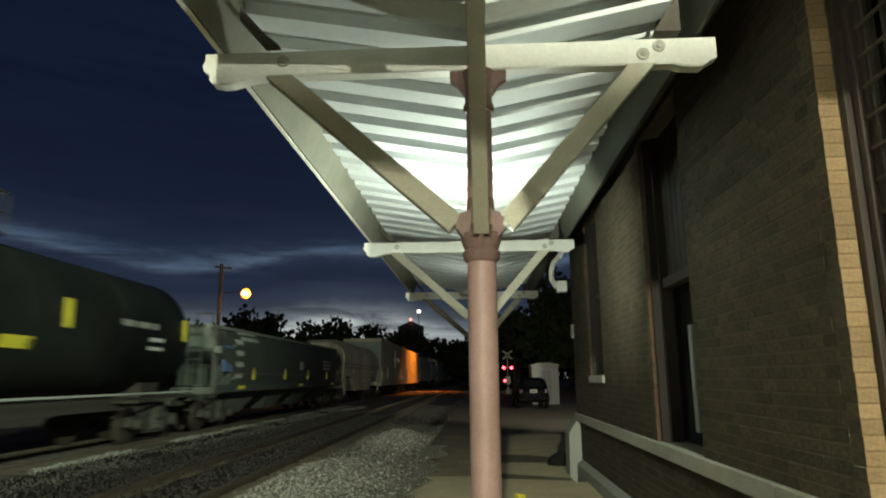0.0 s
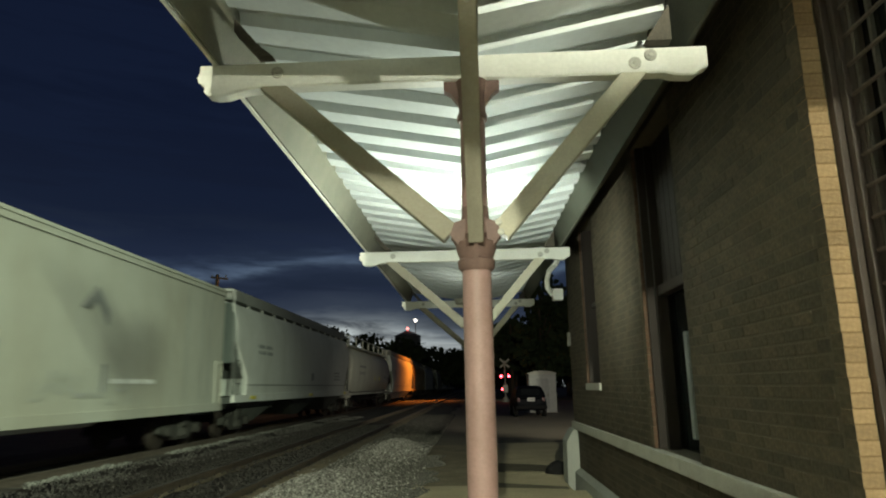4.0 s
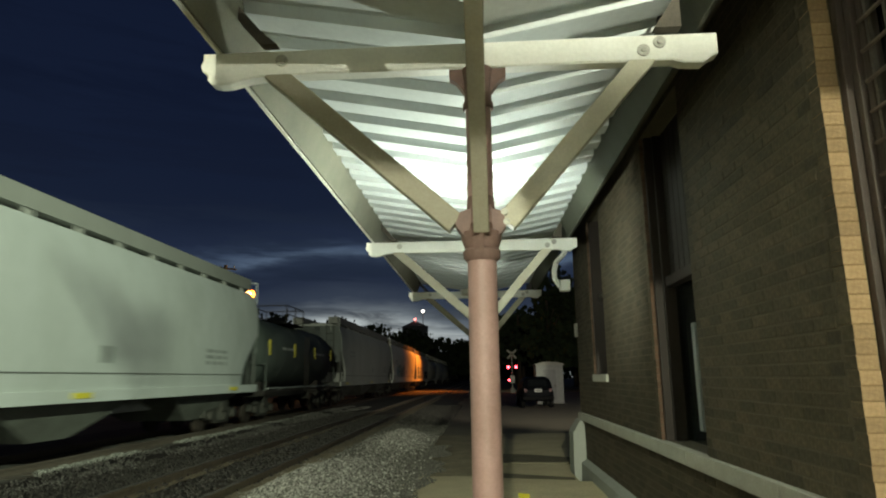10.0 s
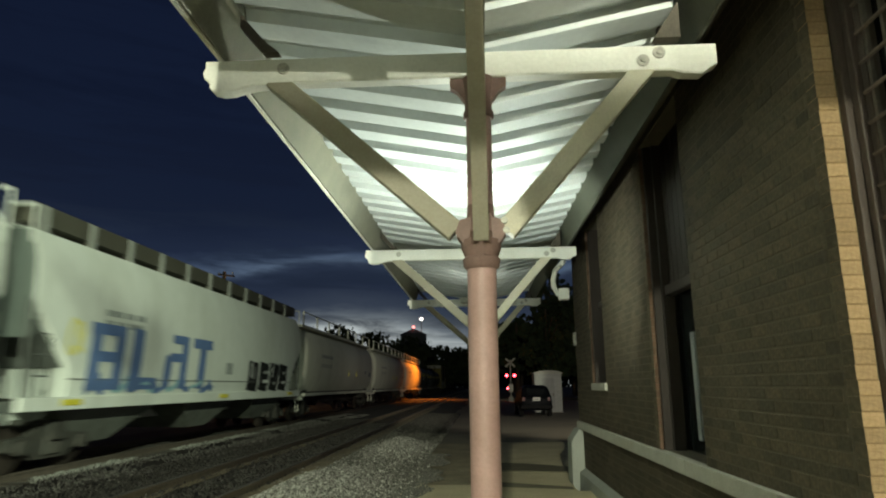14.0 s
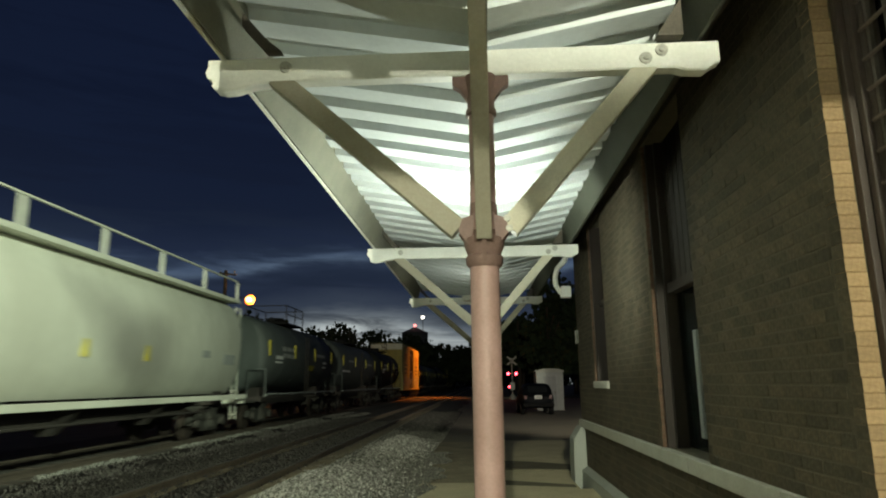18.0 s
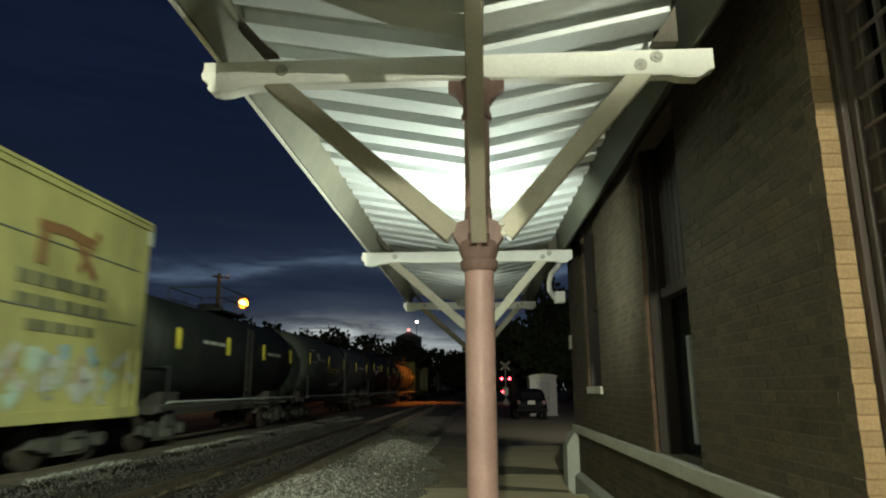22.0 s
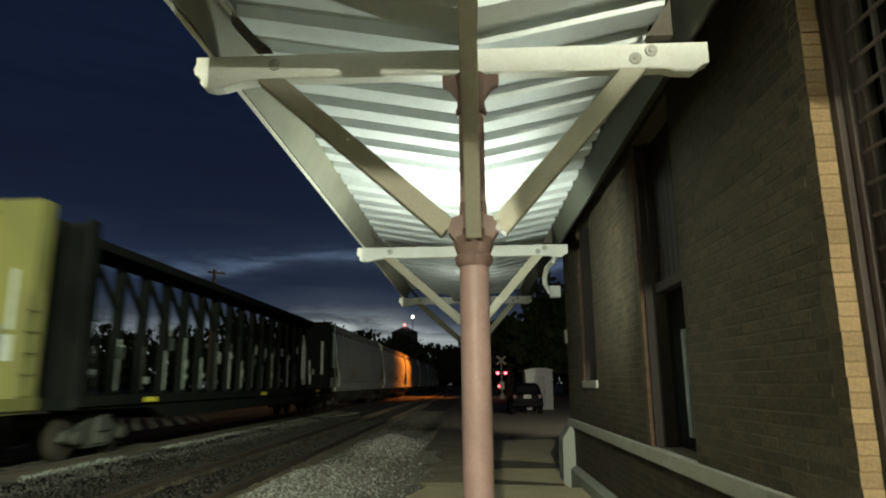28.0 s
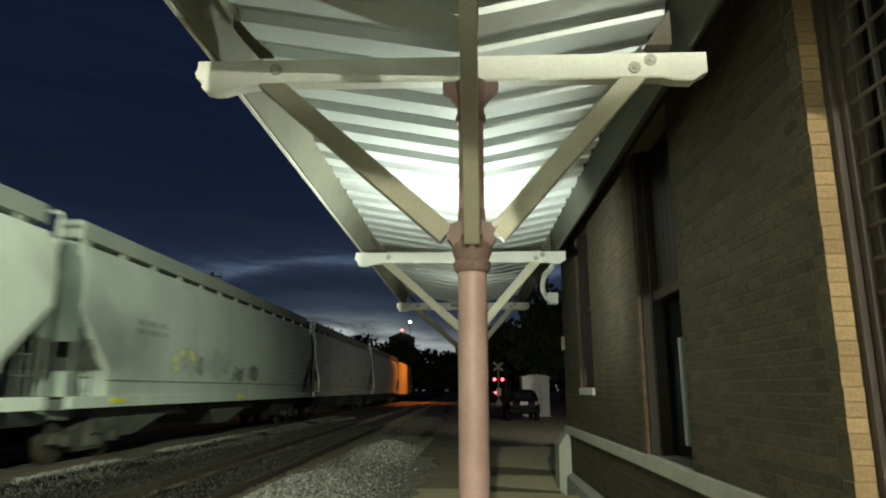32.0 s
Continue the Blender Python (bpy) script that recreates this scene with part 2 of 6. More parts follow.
LOT = material("dusty_lot_asphalt", (0.235, 0.21, 0.155), 0.92, var=0.3, scale=0.7, fine=30, dirt=(0.15, 0.135, 0.10), dirt_amount=0.6, bump=0.5)
ASPHALT = material("worn_asphalt", (0.17, 0.155, 0.12), 0.9, var=0.25, scale=0.8, fine=40, bump=0.4)
BALLAST = material("ballast_bed", (0.0713, 0.0682, 0.057), 0.95, var=0.5, scale=2.0, fine=30, dirt=(0.0434, 0.0403, 0.0341), dirt_amount=0.6, bump=1.0)
# near rails lightened for light on their sides, far rails darkened
RAIL = material("rail_steel", (0.322, 0.267, 0.186), 0.8, 0.0, var=0.2)
RAILD = material("dark_rail_steel", (0.08, 0.065, 0.05), 0.8, 0.0, var=0.2)
RAILTOP = material("rail_head_steel", (0.156, 0.15, 0.13), 0.6, 0.2, var=0.1)
TIE = material("creosoted_tie", (0.049, 0.0385, 0.0294), 0.9, var=0.3, scale=5, stretch=(0.4, 4, 4))
DULLG = material("dull_grey_paint", (0.085, 0.09, 0.08), 0.8, var=0.2, scale=3)
STEEL = material("bogie_steel", (0.034, 0.031, 0.028), 0.8, 0.1, var=0.3, dirt=(0.055, 0.042, 0.03), dirt_amount=0.5)
WHEEL = material("wheel_steel", (0.05, 0.04, 0.032), 0.6, 0.3, var=0.2)
REFL = material("yellow_reflector", (0.62, 0.54, 0.05), 0.4, var=0.05, bump=0)
BAYG = material("grimy_bay_steel", (0.155, 0.165, 0.14), 0.8, var=0.2, scale=1.6, dirt=(0.07, 0.066, 0.055), dirt_amount=0.8)
BOGIEM = material("dusty_bogie_steel", (0.045, 0.045, 0.038), 0.85, 0.0, var=0.35, scale=3, dirt=(0.045, 0.038, 0.03), dirt_amount=0.6)
# worn brace paint, lightened for the light on the right brace
LITBRACE = material("worn_lit_brace_paint", (0.60, 0.57, 0.45), 0.55, var=0.08, scale=3, dirt=(0.34, 0.31, 0.23), dirt_amount=0.7)
MARKF = material("faint_marking", (0.30, 0.32, 0.30), 0.6, var=0.25, scale=9)
CHALK = material("chalky_marking", (0.36, 0.37, 0.34), 0.7, var=0.4, scale=3)
MARKO = material("ochre_spray_paint", (0.34, 0.24, 0.07), 0.7, var=0.3, scale=5)
MARKP = material("dull_pink_spray_paint", (0.36, 0.25, 0.22), 0.7, var=0.3, scale=4)
MARKG = material("mint_spray_paint", (0.34, 0.43, 0.36), 0.7, var=0.3, scale=4)
LOGOD = material("dull_olive_lettering", (0.13, 0.125, 0.07), 0.7, var=0.3, scale=6)
LOGOB = material("faded_brown_logo", (0.20, 0.10, 0.045), 0.7, var=0.3, scale=5)
MARKD = material("dark_marking", (0.20, 0.21, 0.20), 0.6, var=0.2, scale=9)
MARKW = material("white_marking", (0.75, 0.76, 0.72), 0.6, var=0.2, scale=9)
MARKB = material("blue_spray_paint", (0.10, 0.16, 0.32), 0.6, var=0.3, scale=5)
MARKT = material("teal_spray_paint", (0.28, 0.45, 0.48), 0.6, var=0.3, scale=5)
MARKS = material("slate_spray_paint", (0.22, 0.32, 0.36), 0.6, var=0.3, scale=5)
MARKY = material("yellow_spray_paint", (0.65, 0.60, 0.20), 0.6, var=0.3, scale=5)
FADED = material("faded_spray_paint", (0.36, 0.37, 0.34), 0.6, var=0.3, scale=5)
HOODST = material("hood_soot_stain", (0.16, 0.15, 0.115), 0.85, var=0.4, scale=4)
OCHRE = material("ochre_stain", (0.30, 0.22, 0.11), 0.85, var=0.35, scale=4)
DRIP = material("pale_drip_stain", (0.38, 0.39, 0.34), 0.7, var=0.3, scale=4)
RUSTB = material("red_brown_rust", (0.19, 0.115, 0.055), 0.85, var=0.35, scale=4)
BLACK = material("black_paint", (0.016, 0.016, 0.016), 0.8, var=0.3, spec=0.08)
LEAF = material("night_leaves", (0.035, 0.05, 0.022), 0.9, var=0.4, scale=2, bump=0)
BARK = material("bark", (0.08, 0.06, 0.045), 0.95, var=0.3)
TANKG = material("tower_paint", (0.20, 0.20, 0.20), 0.7, var=0.15, scale=0.4, bump=0)
POLE = material("pole_wood", (0.10, 0.08, 0.06), 0.9)
STONEG = material("grey_ballast_stone", (0.15, 0.15, 0.132), 0.9, var=0.4, scale=9, fine=25, bump=0.2, island=0.38)
STONEX = material("dim_ballast_stone", (0.135, 0.132, 0.112), 0.9, var=0.4, scale=9, fine=25, dirt=(0.065, 0.063, 0.054), dirt_amount=0.6, bump=0.2, island=0.55)
STONED = material("dark_ballast_stone", (0.0682, 0.0663, 0.057), 0.9, var=0.4, scale=9, fine=25, dirt=(0.0372, 0.0341, 0.031), dirt_amount=0.7, bump=0.2, island=0.38)
STONEM = material("ballast_stone", (0.43, 0.425, 0.375), 0.9, var=0.4, scale=9, fine=25, dirt=(0.155, 0.152, 0.136), dirt_amount=0.7, bump=0.2, island=0.62)


def car_paint(name, colour, dirt, amount, rough=0.6):
    """Weathered railcar paint: streaks that run down the side."""
    return material(name, colour, rough, var=0.06, scale=0.9, fine=7, bump=0.03, dirt=dirt, dirt_amount=amount, stretch=(1, 1.0, 0.35), spec=0.15)


PALE = car_paint("pale_hopper_paint", (0.60, 0.62, 0.57), (0.42, 0.43, 0.37), 0.6)
GREYP = car_paint("grey_hopper_paint", (0.47, 0.50, 0.48), (0.33, 0.35, 0.32), 0.6)
GREYQ = car_paint("dull_hopper_paint", (0.42, 0.45, 0.41), (0.30, 0.32, 0.28), 0.7)
YELLOWH = material("faded_yellow_paint", (0.47, 0.40, 0.20), 0.7, var=0.10, scale=1.5, fine=9, bump=0.03, dirt=(0.17, 0.095, 0.04), dirt_amount=1.0, stretch=(1, 0.8, 0.45), spec=0.12)
DARKH = car_paint("dark_grey_paint", (0.062, 0.070, 0.062), (0.040, 0.041, 0.035), 0.6)
HOODRIB = car_paint("sooty_hood_paint", (0.27, 0.265, 0.21), (0.13, 0.115, 0.085), 0.85)
RIMG = car_paint("worn_roof_rim_paint", (0.20, 0.215, 0.19), (0.11, 0.115, 0.10), 0.7)
BEIGE = car_paint("beige_hood_paint", (0.38, 0.38, 0.31), (0.15, 0.125, 0.085), 0.85)
GREYBOX = car_paint("rusty_grey_paint", (0.33, 0.34, 0.27), (0.21, 0.185, 0.11), 0.85)
PALEBOX = car_paint("pale_boxcar_paint", (0.40, 0.41, 0.35), (0.28, 0.26, 0.19), 0.6)
YELLOWB = car_paint("yellow_boxcar_paint", (0.37, 0.34, 0.13), (0.17, 0.155, 0.075), 0.8)
YELLOWE = car_paint("sooty_yellow_paint", (0.25, 0.21, 0.06), (0.11, 0.10, 0.05), 0.8)
GREENE = car_paint("grey_green_end_paint", (0.17, 0.21, 0.19), (0.11, 0.125, 0.105), 0.7)
WALK = car_paint("roof_walk_galvanised", (0.30, 0.31, 0.28), (0.21, 0.215, 0.19), 0.6)
WALKD = car_paint("roof_walk_dark", (0.075, 0.072, 0.055), (0.05, 0.045, 0.035), 0.6)
ENDP = car_paint("dark_green_end_paint", (0.13, 0.15, 0.135), (0.08, 0.088, 0.078), 0.7)
WTANK = car_paint("white_tank_paint", (0.66, 0.67, 0.57), (0.45, 0.445, 0.36), 0.65)
BTANK = car_paint("black_tank_paint", (0.010, 0.012, 0.012), (0.025, 0.025, 0.021), 0.6, 0.6)
GTANK = car_paint("grey_tank_paint", (0.085, 0.10, 0.088), (0.05, 0.055, 0.048), 0.7, 0.6)
DTANK = car_paint("dark_tank_paint", (0.030, 0.034, 0.030), (0.022, 0.023, 0.02), 0.6, 0.7)
LTANK = car_paint("light_grey_tank_paint", (0.098, 0.112, 0.106), (0.058, 0.066, 0.060), 0.75, 0.6)
YELLOWC = car_paint("olive_yellow_paint", (0.165, 0.155, 0.048), (0.09, 0.08, 0.04), 0.8)
BLACKC = car_paint("black_frame_paint", (0.008, 0.009, 0.0085), (0.016, 0.015, 0.013), 0.6, 0.8)


BLACKC.node_tree.nodes["Principled BSDF"].inputs["Specular IOR Level"].default_value = 0.03


# ---- mesh helpers ----
def box(bm, x0, x1, y0, y1, z0, z1, bevel=0.0):
    v = [bm.verts.new(p) for p in ((x0, y0, z0), (x1, y0, z0), (x1, y1, z0), (x0, y1, z0), (x0, y0, z1), (x1, y0, z1), (x1, y1, z1), (x0, y1, z1))]
    fs = [bm.faces.new([v[i] for i in q]) for q in ((0, 3, 2, 1), (4, 5, 6, 7), (0, 1, 5, 4), (1, 2, 6, 5), (2, 3, 7, 6), (3, 0, 4, 7))]
    if bevel:
        bmesh.ops.bevel(bm, geom=list({e for f in fs for e in f.edges}), offset=bevel, segments=2, affect="EDGES", profile=0.6)
    return v


def prism(bm, outline, axis, a, b):
    """Extrude a 2D outline along an axis from a to b. axis 'y': outline is (x, z); 'x': (y, z); 'z': (x, y)."""
    def at(p, s):
        return {"y": (p[0], s, p[1]), "x": (s, p[0], p[1]), "z": (p[0], p[1], s)}[axis]
    lo, hi = [bm.verts.new(at(p, a)) for p in outline], [bm.verts.new(at(p, b)) for p in outline]
    bm.faces.new(lo[::-1])
    bm.faces.new(hi)
    n = len(outline)
    for i in range(n):
        bm.faces.new((lo[i], lo[(i + 1) % n], hi[(i + 1) % n], hi[i]))
    bmesh.ops.recalc_face_normals(bm, faces=bm.faces[:])


def rod(bm, p, q, r, n=8):
    """A round bar from p to q."""
    p, q = Vector(p), Vector(q)
    m = Matrix.Translation((p + q) / 2) @ (q - p).to_track_quat("Z", "Y").to_matrix().to_4x4()
    bmesh.ops.create_cone(bm, cap_ends=True, segments=n, radius1=r, radius2=r, depth=(q - p).length, matrix=m)


def strut(bm, p, q, w, h, side=(0, 1, 0)):
    """A square timber from p to q, w wide along side, h deep across it."""
    p, q, s = Vector(p), Vector(q), Vector(side)
    d = (q - p).normalized()
    s = (s - d * s.dot(d)).normalized()
    u = d.cross(s)
    lo = [bm.verts.new(p + s * a * w / 2 + u * b * h / 2) for a, b in ((-1, -1), (1, -1), (1, 1), (-1, 1))]
    hi = [bm.verts.new(q + s * a * w / 2 + u * b * h / 2) for a, b in ((-1, -1), (1, -1), (1, 1), (-1, 1))]
    bm.faces.new(lo[::-1])
    bm.faces.new(hi)
    for i in range(4):
        bm.faces.new((lo[i], lo[(i + 1) % 4], hi[(i + 1) % 4], hi[i]))
    bmesh.ops.recalc_face_normals(bm, faces=bm.faces[:])


def lathe(bm, rings, axis="z", centre=(0, 0, 0), n=24):
    """Rings of (position along the axis, radius), closed at both ends."""
    rows = []
    for s, r in rings:
        row = []
        for i in range(n):
            a = 2 * math.pi * i / n
            c, d = max(r, 0.001) * math.cos(a), max(r, 0.001) * math.sin(a)
            p = {"z": (c, d, s), "y": (c, s, d), "x": (s, c, d)}[axis]
            row.append(bm.verts.new(Vector(p) + Vector(centre)))
        rows.append(row)
    for a, b in zip(rows, rows[1:]):
        for i in range(n):
            bm.faces.new((a[i], a[(i + 1) % n], b[(i + 1) % n], b[i]))
    bm.faces.new(rows[0])
    bm.faces.new(rows[-1])
    bmesh.ops.recalc_face_normals(bm, faces=bm.faces[:])


def mesh_of(name, bm, mat, smooth=False):
    me = bpy.data.meshes.new(name)
    bm.to_mesh(me)
    bm.free()
    me.materials.append(mat)
    if smooth:
        me.shade_smooth()
        me.set_sharp_from_angle(angle=radians(38))
    return me


def part(name, bm, mat, parent=None, label="", smooth=False):
    """Links a bmesh as one mesh object under a thing or part."""
    ob = new(name, mesh_of(name, bm, mat, smooth))
    if parent:
        ob.parent = parent
    return tagged(ob, label)


def B():
    return bmesh.new()


def piece(name, me, parent, m=None):
    ob = new(name, me)
    ob.parent = parent
    if m is not None:
        ob.matrix_basis = m
    return ob


# ---- ground, tracks and platform ----
bm = B()
for x0, x1 in ((-700, 700),):
    box(bm, x0, x1, -700, 900, -0.6, -0.24)
tagged(part("ground", bm, GROUND), "dark dirt and gravel ground in dusk light", kind="structure")

TRACKS = (-4.45, -9.35)


def heap(x, y):
    """Two mounds of dumped stone beside the platform."""
    a = 0.40 * math.exp(-((x + 2.55) / 0.75) ** 2 - ((y - 10.2) / 3.0) ** 2)
    b = 0.36 * math.exp(-((x + 2.15) / 0.65) ** 2 - ((y - 17.8) / 1.9) ** 2)
    return a + b


def bed_height(x, y):
    h = -0.10
    for c in TRACKS:
        h = max(h, -0.05 - 0.28 * max(0, abs(x - c) - 1.45))
    h = max(h, -0.22)
    h = max(h, -0.13 + heap(x, y))
    return h + 0.035 * noise.noise((x * 2.3, y * 2.3, 0)) + 0.02 * noise.noise((x * 7, y * 7, 3))


def grid_sheet(xs, ys, f):
    b = B()
    rows = [[b.verts.new((x, y, f(x, y))) for x in xs] for y in ys]
    for a, c in zip(rows, rows[1:]):
        for i in range(len(xs) - 1):
            b.faces.new((a[i], a[i + 1], c[i + 1], c[i]))
    return b


xs = [-13.2 + 0.16 * i for i in range(76)]
ys = [4 + 0.16 * i for i in range(200)]
tagged(part("ballast_bed", grid_sheet(xs, ys, bed_height), BALLAST, smooth=True), "grey crushed stone ballast between and beside the tracks", kind="structure")
for nm, y0, y1, n in (("ballast_bed", -500, 4, 60), ("ballast_bed", 35.84, 640, 140)):
    tagged(part(nm, grid_sheet(xs[::3] + [xs[-1]], [y0 + (y1 - y0) * i / n for i in range(n + 1)], bed_height), BALLAST), "grey crushed stone ballast along the tracks", kind="structure")

RAILZ = 0.10
for c in TRACKS:
    tr = tagged(new("railway_track"), "steel rails on dark wooden ties in ballast", kind="structure")
    for s in (-1, 1):
        bm = B()
        x = c + s * 0.755
        prism(bm, [(x - 0.07, -0.075), (x + 0.07, -0.075), (x + 0.07, -0.055), (x + 0.012, -0.035), (x + 0.012, 0.05), (x + 0.034, 0.062), (x + 0.034, RAILZ - 0.006),
                   (x - 0.034, RAILZ - 0.006), (x - 0.034, 0.062), (x - 0.012, 0.05), (x - 0.012, -0.035), (x - 0.07, -0.055)], "y", -500, 650)
        rl = part("rail", bm, RAIL if c == TRACKS[0] else RAILD, tr)
        bm = B()
        box(bm, x - 0.030, x + 0.030, -500, 650, RAILZ - 0.006, RAILZ)
        part("rail_head", bm, RAILTOP if c == TRACKS[0] else RAILD, rl, "worn bright running surface")
    bm = B()
    box(bm, -1.3, 1.3, -0.11, 0.11, -0.17, 0.0, 0.012)
    tie_mesh = mesh_of("tie", bm, TIE)
    for i in range(130 if c == TRACKS[0] else 70):
        piece("tie", tie_mesh, tr, pose(c + random.uniform(-0.04, 0.04), 5 + 0.55 * i, -0.045 + random.uniform(-0.012, 0.01), 0, 0, random.uniform(-1.2, 1.2)))


def stones(name, count, xr, yr, size, seed, mat):
    rnd = random.Random(seed)
    vs, fs = [], []
    base = [(1, 0, 0), (-1, 0, 0), (0, 1, 0), (0, -1, 0), (0, 0, 1), (0, 0, -1)]
    tri = [(0, 2, 4), (2, 1, 4), (1, 3, 4), (3, 0, 4), (2, 0, 5), (1, 2, 5), (3, 1, 5), (0, 3, 5)]
    for _ in range(count):
        x, y = rnd.uniform(*xr), rnd.uniform(*yr)
        if mat == STONEM and (heap(x, y) < rnd.uniform(0.0, 0.26) or x > -1.25 and y > 14):
            continue
        if x > -1.27 and xr[0] > -1.3 and (x + 1.26) / 0.6 + 0.6 * noise.noise((x * 2, y * 1.3, 4)) > rnd.uniform(0.0, 0.75):
            continue
        if mat == STONEG and 0.5 + 0.9 * noise.noise((x * 1.6, y * 0.5, 9)) - 0.5 * abs(x + 7.75) < rnd.uniform(0, 0.8):
            continue
        s = size * rnd.uniform(0.5, 1.25)
        m = Euler([rnd.uniform(0, 6.28) for _ in range(3)]).to_matrix()
        o = len(vs)
        lift = 0.0 if x > -1.2 and y < 19.2 else -1.0
        c = Vector((x, y, max(bed_height(x, y), lift) + s * 0.35))
        for p in base:
            vs.append(c + m @ (Vector(p) * s * rnd.uniform(0.55, 1.0)))
        fs += [tuple(o + i for i in t) for t in tri]
    me = bpy.data.meshes.new(name)
    me.from_pydata(vs, [], fs)
    me.materials.append(mat)
    return tagged(new(name, me), "loose pale grey crushed stones of the ballast", "ballast stones", kind="stuff")


HEAPG = material("pale_gravel", (0.13, 0.128, 0.11), 0.95, var=0.5, scale=3, fine=30, dirt=(0.12, 0.118, 0.10), dirt_amount=0.6, bump=1.0)
tagged(part("gravel_heap", grid_sheet([-3.6 + 0.1 * i for i in range(27)], [6 + 0.1 * i for i in range(160)],
                                      lambda x, y: bed_height(x, y) + (-0.010 if heap(x, y) > 0.05 + 0.05 * noise.noise((x * 3, y * 3, 5)) else -0.08)), HEAPG, smooth=True), "heaps of pale crushed stone beside the platform", "gravel heap")
# light on the heaps is put into paler stones, shade into dimmer ones
stones("ballast_stones", 150000, (-3.6, -1.0), (6.0, 21.0), 0.027, 1, STONEM)
stones("ballast_stones", 42000, (-3.35, -1.22), (6.0, 30.0), 0.030, 4, STONEX)
stones("ballast_stones", 26000, (-1.26, -0.62), (6.0, 16.0), 0.022, 7, STONEX)
stones("ballast_stones", 6000, (-5.6, -3.6), (8.0, 30.0), 0.042, 2, STONED)
stones("ballast_stones", 9000, (-7.3, -5.5), (8.5, 34.0), 0.038, 5, STONED)
stones("ballast_stones", 26000, (-8.5, -6.7), (8.5, 40.0), 0.036, 6, STONEG)
stones("ballast_stones", 5000, (-3.2, -1.3), (24.0, 40.0), 0.06, 3, STONED)

TANDIRT = material("tan_dusty_gravel", (0.30, 0.255, 0.165), 0.95, var=0.35, scale=1.5, fine=24, dirt=(0.15, 0.128, 0.085), dirt_amount=0.6, bump=0.8)
for x0, x1 in ((-3.64, -3.22), (-5.12, -4.95)):
    tagged(part("gravel_shoulder", grid_sheet([x0 + (x1 - x0) * i / 4 for i in range(5)], [6 + 0.4 * i for i in range(120)],
                                              lambda x, y: max(bed_height(x, y), -0.09) + 0.03 + 0.012 * noise.noise((x * 5, y * 5, 8))), TANDIRT), "tan dusty fine gravel along the rail", kind="structure")

# broken concrete platform in slabs that have settled unevenly
platform = tagged(new("platform"), "worn pale concrete platform of uneven settled slabs", kind="structure")


def slab(x0, x1, y0, y1, z0, z1):
    b = B()
    prism(b, [(y0, -0.3), (y1, -0.3), (y1, z1), (y0, z0)], "x", x0, x1)
    part("slab", b, CONC, platform)


slab(-1.25, 1.70, -9.0, 3.0, 0.0, 0.0)
slab(-1.27, 1.70, 3.02, 7.4, 0.0, 0.01)
slab(-1.22, 0.03, 7.42, 11.2, 0.0, 0.0)
slab(0.05, 1.70, 7.42, 10.4, 0.0, 0.03)
slab(0.05, 1.50, 10.42, 11.9, 0.0, 0.0)
slab(0.05, 2.6, 11.92, 14.6, -0.025, 0.0)
slab(0.05, 2.8, 14.62, 19.2, -0.02, 0.0)
# bands of shade across the platform, painted as thin dark strips
for pts in ([(0.06, 11.02), (1.46, 10.72), (1.46, 10.98), (0.06, 11.62)], [(0.06, 12.98), (1.2, 12.85), (2.2, 12.72), (2.2, 13.3), (1.0, 14.1), (0.06, 14.4)]):
    b = B()
    prism(b, pts, "z", -0.06, 0.004)
    part("patch", b, SHADEBAND, platform, "dark strip painted for a band of shade")
# darker, mottled length of platform on the track side
b = B()
prism(b, [(11.22, -0.3), (19.2, -0.3), (19.2, -0.03), (11.22, -0.012)], "x", -1.2, 0.03)
part("patch", b, DARKCONC, platform, "darker mottled concrete patch")
bm = B()
box(bm, -1.6, 14, 19.22, 74, -0.3, -0.10)
tagged(part("parking_lot", bm, LOT), "dark worn asphalt of the station lot", kind="structure")
bm = B()
box(bm, 2.82, 14, 12.1, 19.2, -0.3, -0.06)
tagged(part("parking_lot", bm, LOT), "dark worn asphalt beside the station", kind="structure")
bm = B()
box(bm, -300, 300, 78, 86, -0.3, 0.0)
tagged(part("road", bm, ASPHALT), "asphalt road that crosses the tracks under orange lamps", kind="structure")

# ---- station building ----
WX = 1.75
TOP = 5.0
END = 11.82
OPEN = [(1.70, 3.166, 0.98, 4.35), (5.33, 6.63, 0.98, 4.05), (9.15, 10.20, 1.62, 4.02)]
wall = tagged(new("wall_north"), "dark brown brick wall of the old station", kind="structure")


def wall_core():
    b = B()
    ys = sorted({-9.0, END - 0.02, *[o[0] - 0.105 * 0 for o in OPEN], *[o[1] for o in OPEN]})
    for y0, y1 in zip(ys, ys[1:]):
        hole = [o for o in OPEN if o[0] <= y0 and y1 <= o[1]]
        if hole:
            z0, z1 = hole[0][2], hole[0][3]
            box(b, WX + 0.0025, WX + 0.38, y0, y1, -0.2, z0 - 0.002)
            box(b, WX + 0.0025, WX + 0.38, y0, y1, z1, TOP)
        else:
            far = any(abs(o[1] - y0) < 1e-6 for o in OPEN)
            box(b, WX + 0.0025, WX + 0.38, y0 + (0.006 if far else 0), y1, -0.2, TOP)
    part("mortar_core", b, MORTAR, wall)


wall_core()
for nm, a in (("wall_east", (WX + 0.38, 9.0, END - 0.36, END, -0.2, TOP)), ("wall_south", (8.6, 9.0, -9.0, END - 0.38, -0.2, TOP)), ("wall_west", (WX + 0.38, 9.0, -9.36, -9.0, -0.2, TOP))):
    bm = B()
    box(bm, *a)
    tagged(part(nm, bm, BRICK), "dark brown brick wall of the old station", kind="structure")
bm = B()
